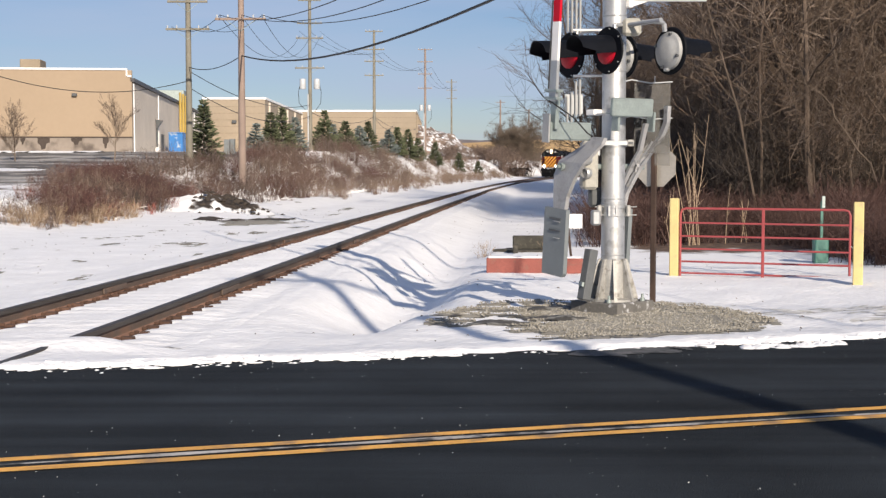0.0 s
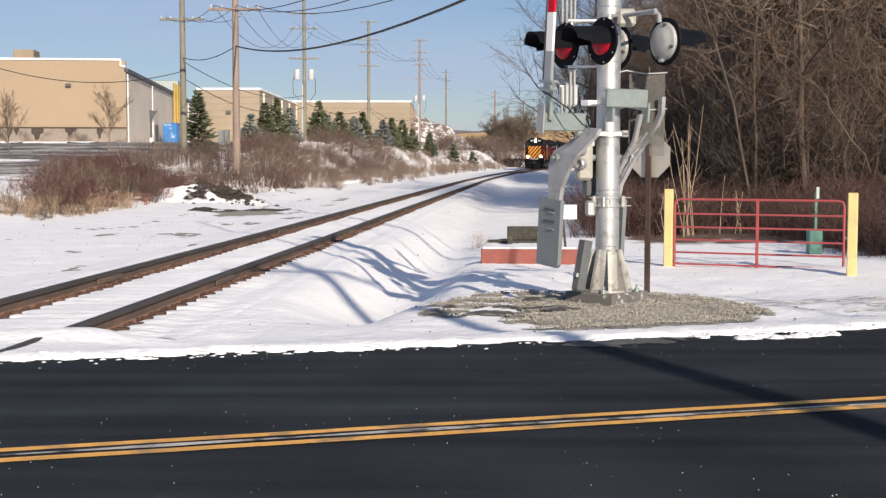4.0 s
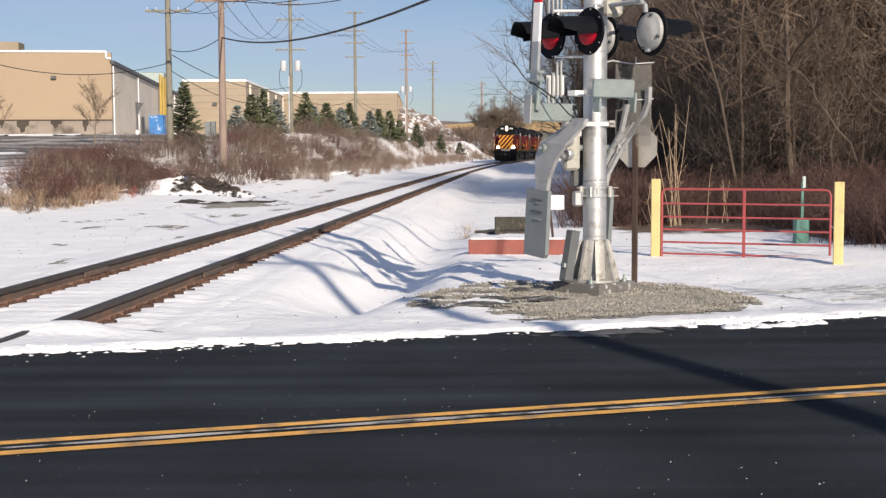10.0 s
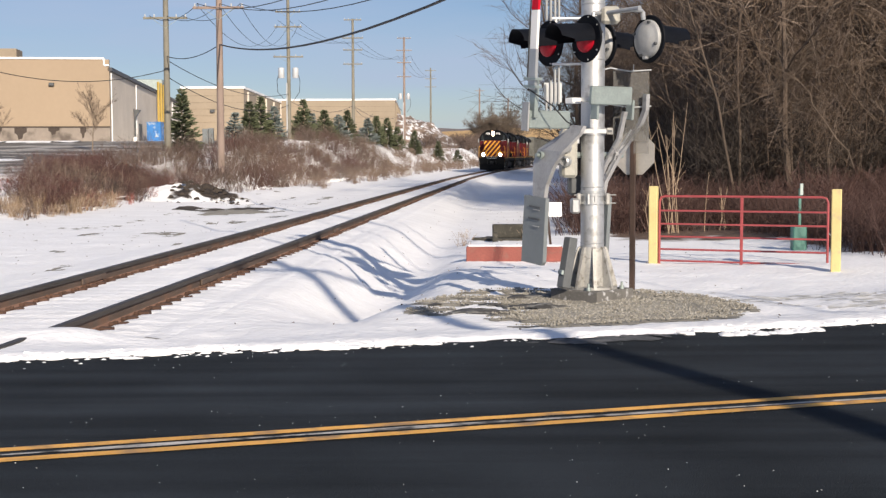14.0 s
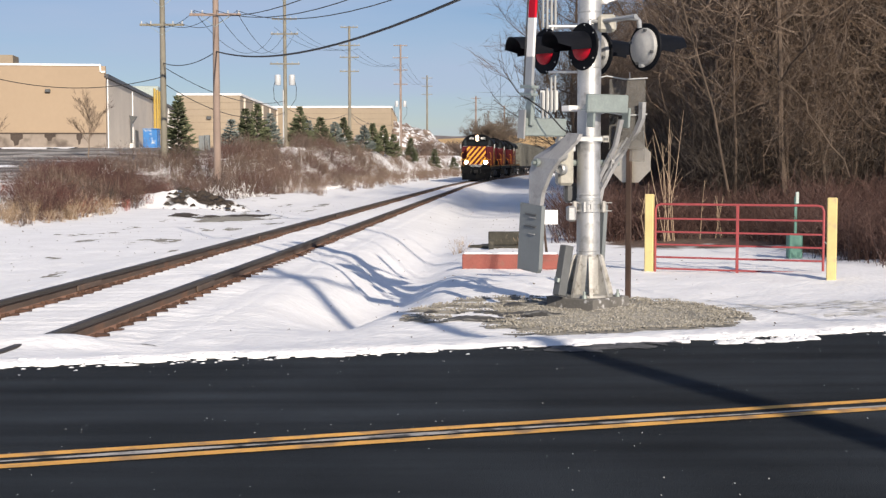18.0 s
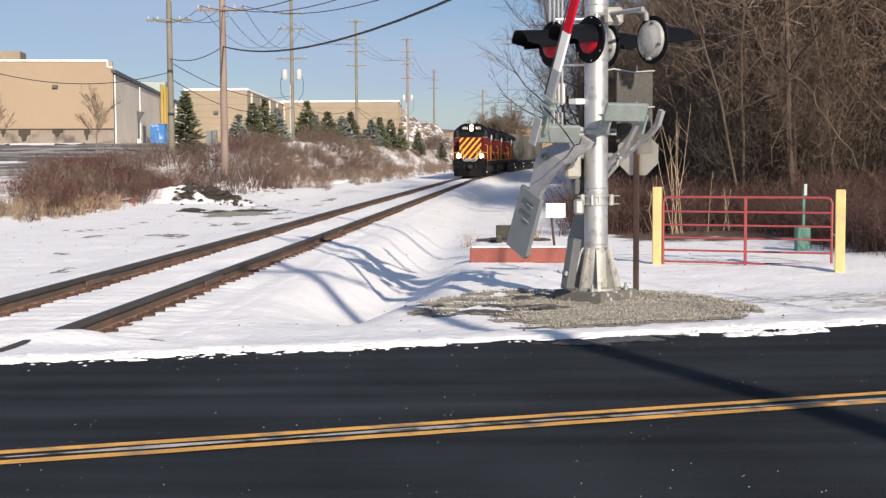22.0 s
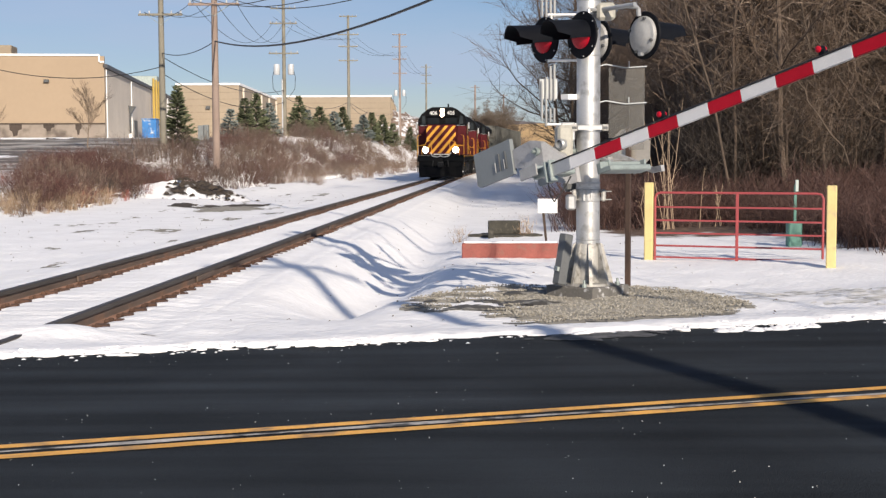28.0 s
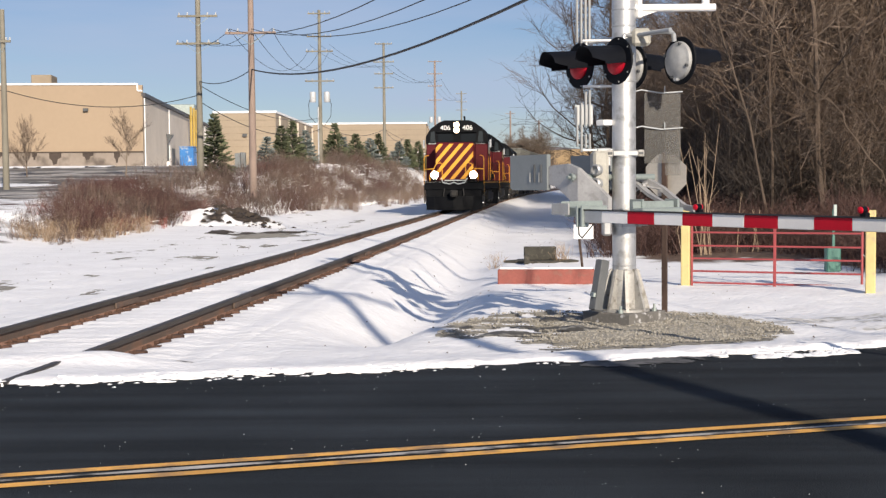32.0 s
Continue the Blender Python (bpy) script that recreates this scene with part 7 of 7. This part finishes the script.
def build_freight_car():
    t = thing("freight_car", "weathered grey ribbed freight car", "freight car", group="train")
    wheels = []
    L = 14.2
    part("underframe", G().box(0, L / 2 + 0.4, 1.0, 2.6, L, 0.35, 0.02), UNDER, t)
    body = part("body", G().box(0, L / 2 + 0.4, 2.75, 3.0, L, 3.2, 0.04), CAR_GREY, t)
    part("top_rail", G().box(0, L / 2 + 0.4, 4.34, 3.16, L + 0.1, 0.14, 0.02), CAR_GREY, body)
    for sx in (-1, 1):
        for i in range(11):
            part("rib", G().box(sx * 1.58, 0.65 + i * (L - 0.5) / 10, 2.75, 0.20, 0.16, 3.1, 0.01), CAR_RIB, body)
        part("belt_rail", G().box(sx * 1.54, L / 2 + 0.4, 2.75, 0.09, L - 0.1, 0.14, 0.01), CAR_GREY, body)
        part("side_sill", G().box(sx * 1.5, L / 2 + 0.4, 1.12, 0.14, L, 0.18, 0.01), UNDER, body)
        part("ladder", G().box(sx * 1.62, 0.7, 2.3, 0.03, 0.4, 0.04).box(sx * 1.62, 0.7, 2.7, 0.03, 0.4, 0.04).box(sx * 1.62, 0.7, 3.1, 0.03, 0.4, 0.04), CAR_GREY, body)
    for i in range(5):
        part("end_rib", G().box(0, 0.38, 1.5 + i * 0.6, 2.9, 0.10, 0.14, 0.02), CAR_GREY, body)
    part("coupler", G().box(0, 0.0, 0.88, 0.3, 0.9, 0.3, 0.05), UNDER, t)
    truck(t, 2.2, wheels, 0.42, 1.78, UNDER)
    truck(t, L - 1.4, wheels, 0.42, 1.78, UNDER)
    return t, wheels


CAR_RIB = mat("dark_grey_car_rib", (0.085, 0.086, 0.080), 0.7, 0, 0.3, 0.7, 12, 0.1)
LAMP_WARM = glow("lit_warm_headlamp", (1.0, 0.66, 0.42), 9.0)
CORNER_GLASS = mat("pale_corner_glass", (0.030, 0.036, 0.040), 0.15, 0, 0.1, spec=0.25)
TRAIN = []
at = 0.0
for make, length in ((lambda: build_loco(True), 18.0), (lambda: build_loco(False), 18.0), (lambda: build_loco(False), 18.0), (build_freight_car, 15.1), (build_freight_car, 15.1), (build_freight_car, 15.1)):
    unit, wheelsets = make()
    TRAIN.append((unit, wheelsets, at, length))
    at += length


# ---- car in the yard ----
def build_suv():
    t = thing("suv", "white sport utility vehicle turning in the yard", "car")
    wheels = []
    # side outline, y from the nose backwards
    out = [(0.06, 0.42), (0.0, 0.60), (0.03, 0.84), (0.14, 0.97), (0.55, 1.06), (1.10, 1.13), (1.30, 1.20), (1.98, 1.60), (2.35, 1.69), (3.3, 1.71), (4.15, 1.63), (4.52, 1.20), (4.66, 1.02), (4.68, 0.55), (4.6, 0.38), (0.3, 0.30)]
    body = G()
    secs = [(-0.93, 0.86), (-0.89, 0.93), (-0.62, 0.985), (0.0, 1.0), (0.62, 0.985), (0.89, 0.93), (0.93, 0.86)]
    k = len(out)
    for x, f in secs:
        for y, z in out:
            inset = 0.0 if z < 1.12 else (z - 1.12) * 0.30
            body.v.append((x * (1 - inset), 2.34 + (y - 2.34) * f, 0.30 + (z - 0.30) * (0.96 + 0.04 * smooth01(0.86, 0.96, f))))
    for s in range(6):
        for i in range(k):
            a, b = s * k + i, s * k + (i + 1) % k
            body.f.append((a, a + k, b + k, b))
    body.f += [tuple(range(k)), tuple(range(7 * k - 1, 6 * k - 1, -1))]
    b = part("body", body, CAR_WHITE, t, "white body")
    part("windscreen", G().add([(-0.78, 1.33, 1.22), (0, 1.22, 1.245), (0.78, 1.33, 1.22), (0.66, 1.93, 1.615), (0, 1.86, 1.635), (-0.66, 1.93, 1.615)], [(0, 1, 4, 5), (1, 2, 3, 4)]), GLASS_DARK, b)
    part("rear_window", G().add([(-0.66, 4.28, 1.50), (0.66, 4.28, 1.50), (0.7, 4.56, 1.16), (-0.7, 4.56, 1.16)], [(0, 1, 2, 3)]), GLASS_DARK, b)
    for sx in (-1, 1):
        part("side_window", G().add([(sx * 0.95, 1.62, 1.16), (sx * 0.945, 4.0, 1.18), (sx * 0.825, 3.8, 1.56), (sx * 0.825, 2.1, 1.56)], [(0, 1, 2, 3)]), GLASS_DARK, b)
        part("mirror", G().box(sx * 1.02, 1.5, 1.12, 0.2, 0.12, 0.15, 0.03), CAR_WHITE, b)
        part("headlight", G().box(sx * 0.66, 0.19, 0.90, 0.40, 0.16, 0.13, 0.05), LAMP_GREY, b, "clear headlight")
        part("fog_light", G().box(sx * 0.70, 0.12, 0.56, 0.22, 0.10, 0.12, 0.03), DARK_GREY, b)
        part("roof_rail", G().tube([(sx * 0.66, 2.1, 1.70), (sx * 0.66, 3.9, 1.68)], 0.02, 5), GALV, b)
        part("tail_light", G().box(sx * 0.78, 4.60, 1.0, 0.22, 0.14, 0.20, 0.03), RED_LENS, b)
        for y in (0.92, 3.68):
            part("wheel_arch", G().lathe([(0.40, -0.02), (0.40, 0.02)], 20, pose(sx * 0.915, y, 0.37, 0, 90)), DARK_GREY, b)
    part("grille", G().plate([(-0.44, 0.90), (-0.34, 0.70), (0.34, 0.70), (0.44, 0.90)], 0.07, pose(0, 0.03, 0, 90)), DARK_GREY, b, "dark grille")
    part("lower_grille", G().box(0, 0.05, 0.46, 1.05, 0.08, 0.10, 0.03), DARK_GREY, b)
    part("bumper_trim", G().box(0, 0.0, 0.40, 1.5, 0.06, 0.06, 0.02), GALV, b)
    part("blank_plate", G().box(0, -0.02, 0.60, 0.32, 0.02, 0.12), GREY_PAINT, b)
    for sx in (-1, 1):
        for y in (0.92, 3.68):
            w = part("tyre", G().lathe([(0.24, -0.11), (0.34, -0.11), (0.36, -0.08), (0.36, 0.08), (0.34, 0.11), (0.24, 0.11)], 24), RUBBER, t, "black tyre", True, pose(sx * 0.84, y, 0.36, 0, 90))
            part("rim", G().lathe([(0.235, -0.09), (0.235, 0.09), (0.1, 0.11), (0.02, 0.1)], 12), ALU, w)
    return t


suv = build_suv()


# ---- movements ----
GATE = ((0, 85.5), (20.8, 85.5), (21, 84.5), (21.5, 76.5), (22, 66), (22.5, 57.5), (23, 51), (23.5, 46), (24, 41), (24.5, 36.4), (25, 32.4), (25.5, 29),
        (26.5, 22.6), (27.5, 16.5), (28, 13.8), (28.5, 11.2), (29, 8.8), (29.5, 6.2), (30, 4.0), (30.5, 2.0), (31, 0.6), (31.5, 0.0), (32, 0.0))
SUV_WAY = ((0, -46, 84, 96), (19.0, -46, 84, 96), (22.0, -36.5, 83.4, 97), (23.0, -30.8, 82.4, 103), (23.5, -28.2, 81.6, 112), (24.0, -25.9, 80.2, 124), (24.5, -24.0, 78.0, 137), (25.0, -22.5, 75.2, 152), (25.5, -21.8, 72.4, 165),
           (26.0, -21.7, 70.0, 183), (26.5, -22.0, 68.2, 207), (27.0, -22.8, 66.9, 234), (27.5, -24.0, 66.2, 256), (28.0, -26.2, 65.8, 265), (29.0, -31, 65.5, 269), (30.0, -36, 65.4, 270), (32, -46, 65.4, 270))


def train_front(t):
    return 62.8 + 4.54 * (32 - t)


def motions():
    for unit, wheelsets, off, length in TRAIN:
        rows = []
        for i in range(33):
            y = train_front(i) + off
            a, b = Vector((xc(y + 3), y + 3, track_z(y + 3))), Vector((xc(y + length - 3), y + length - 3, track_z(y + length - 3)))
            d = (b - a).normalized()
            a = a - d * 3
            rows.append((i, pose(a.x, a.y, a.z, math.degrees(math.asin(d.z)), 0, -math.degrees(math.atan2(d.x, d.y)))))
        walk(unit, rows)
        for w, y, r in wheelsets:
            turn = math.degrees(4.54 * 0.16 / r)
            walk(w, [(0.16 * i, pose(0, y, r, turn * i)) for i in range(201)])
    walk(gate_arm, [(t, pose(*PIVOT, 0, -a)) for t, a in GATE])
    walk(suv, [(t, pose(x, y, ground(x, y) + 0.10, 0, 0, 180 - a) @ Matrix.Translation((0, -2.3, 0))) for t, x, y, a in SUV_WAY])


build_ties()
build_tie_plates()
build_track_snow()
motions()
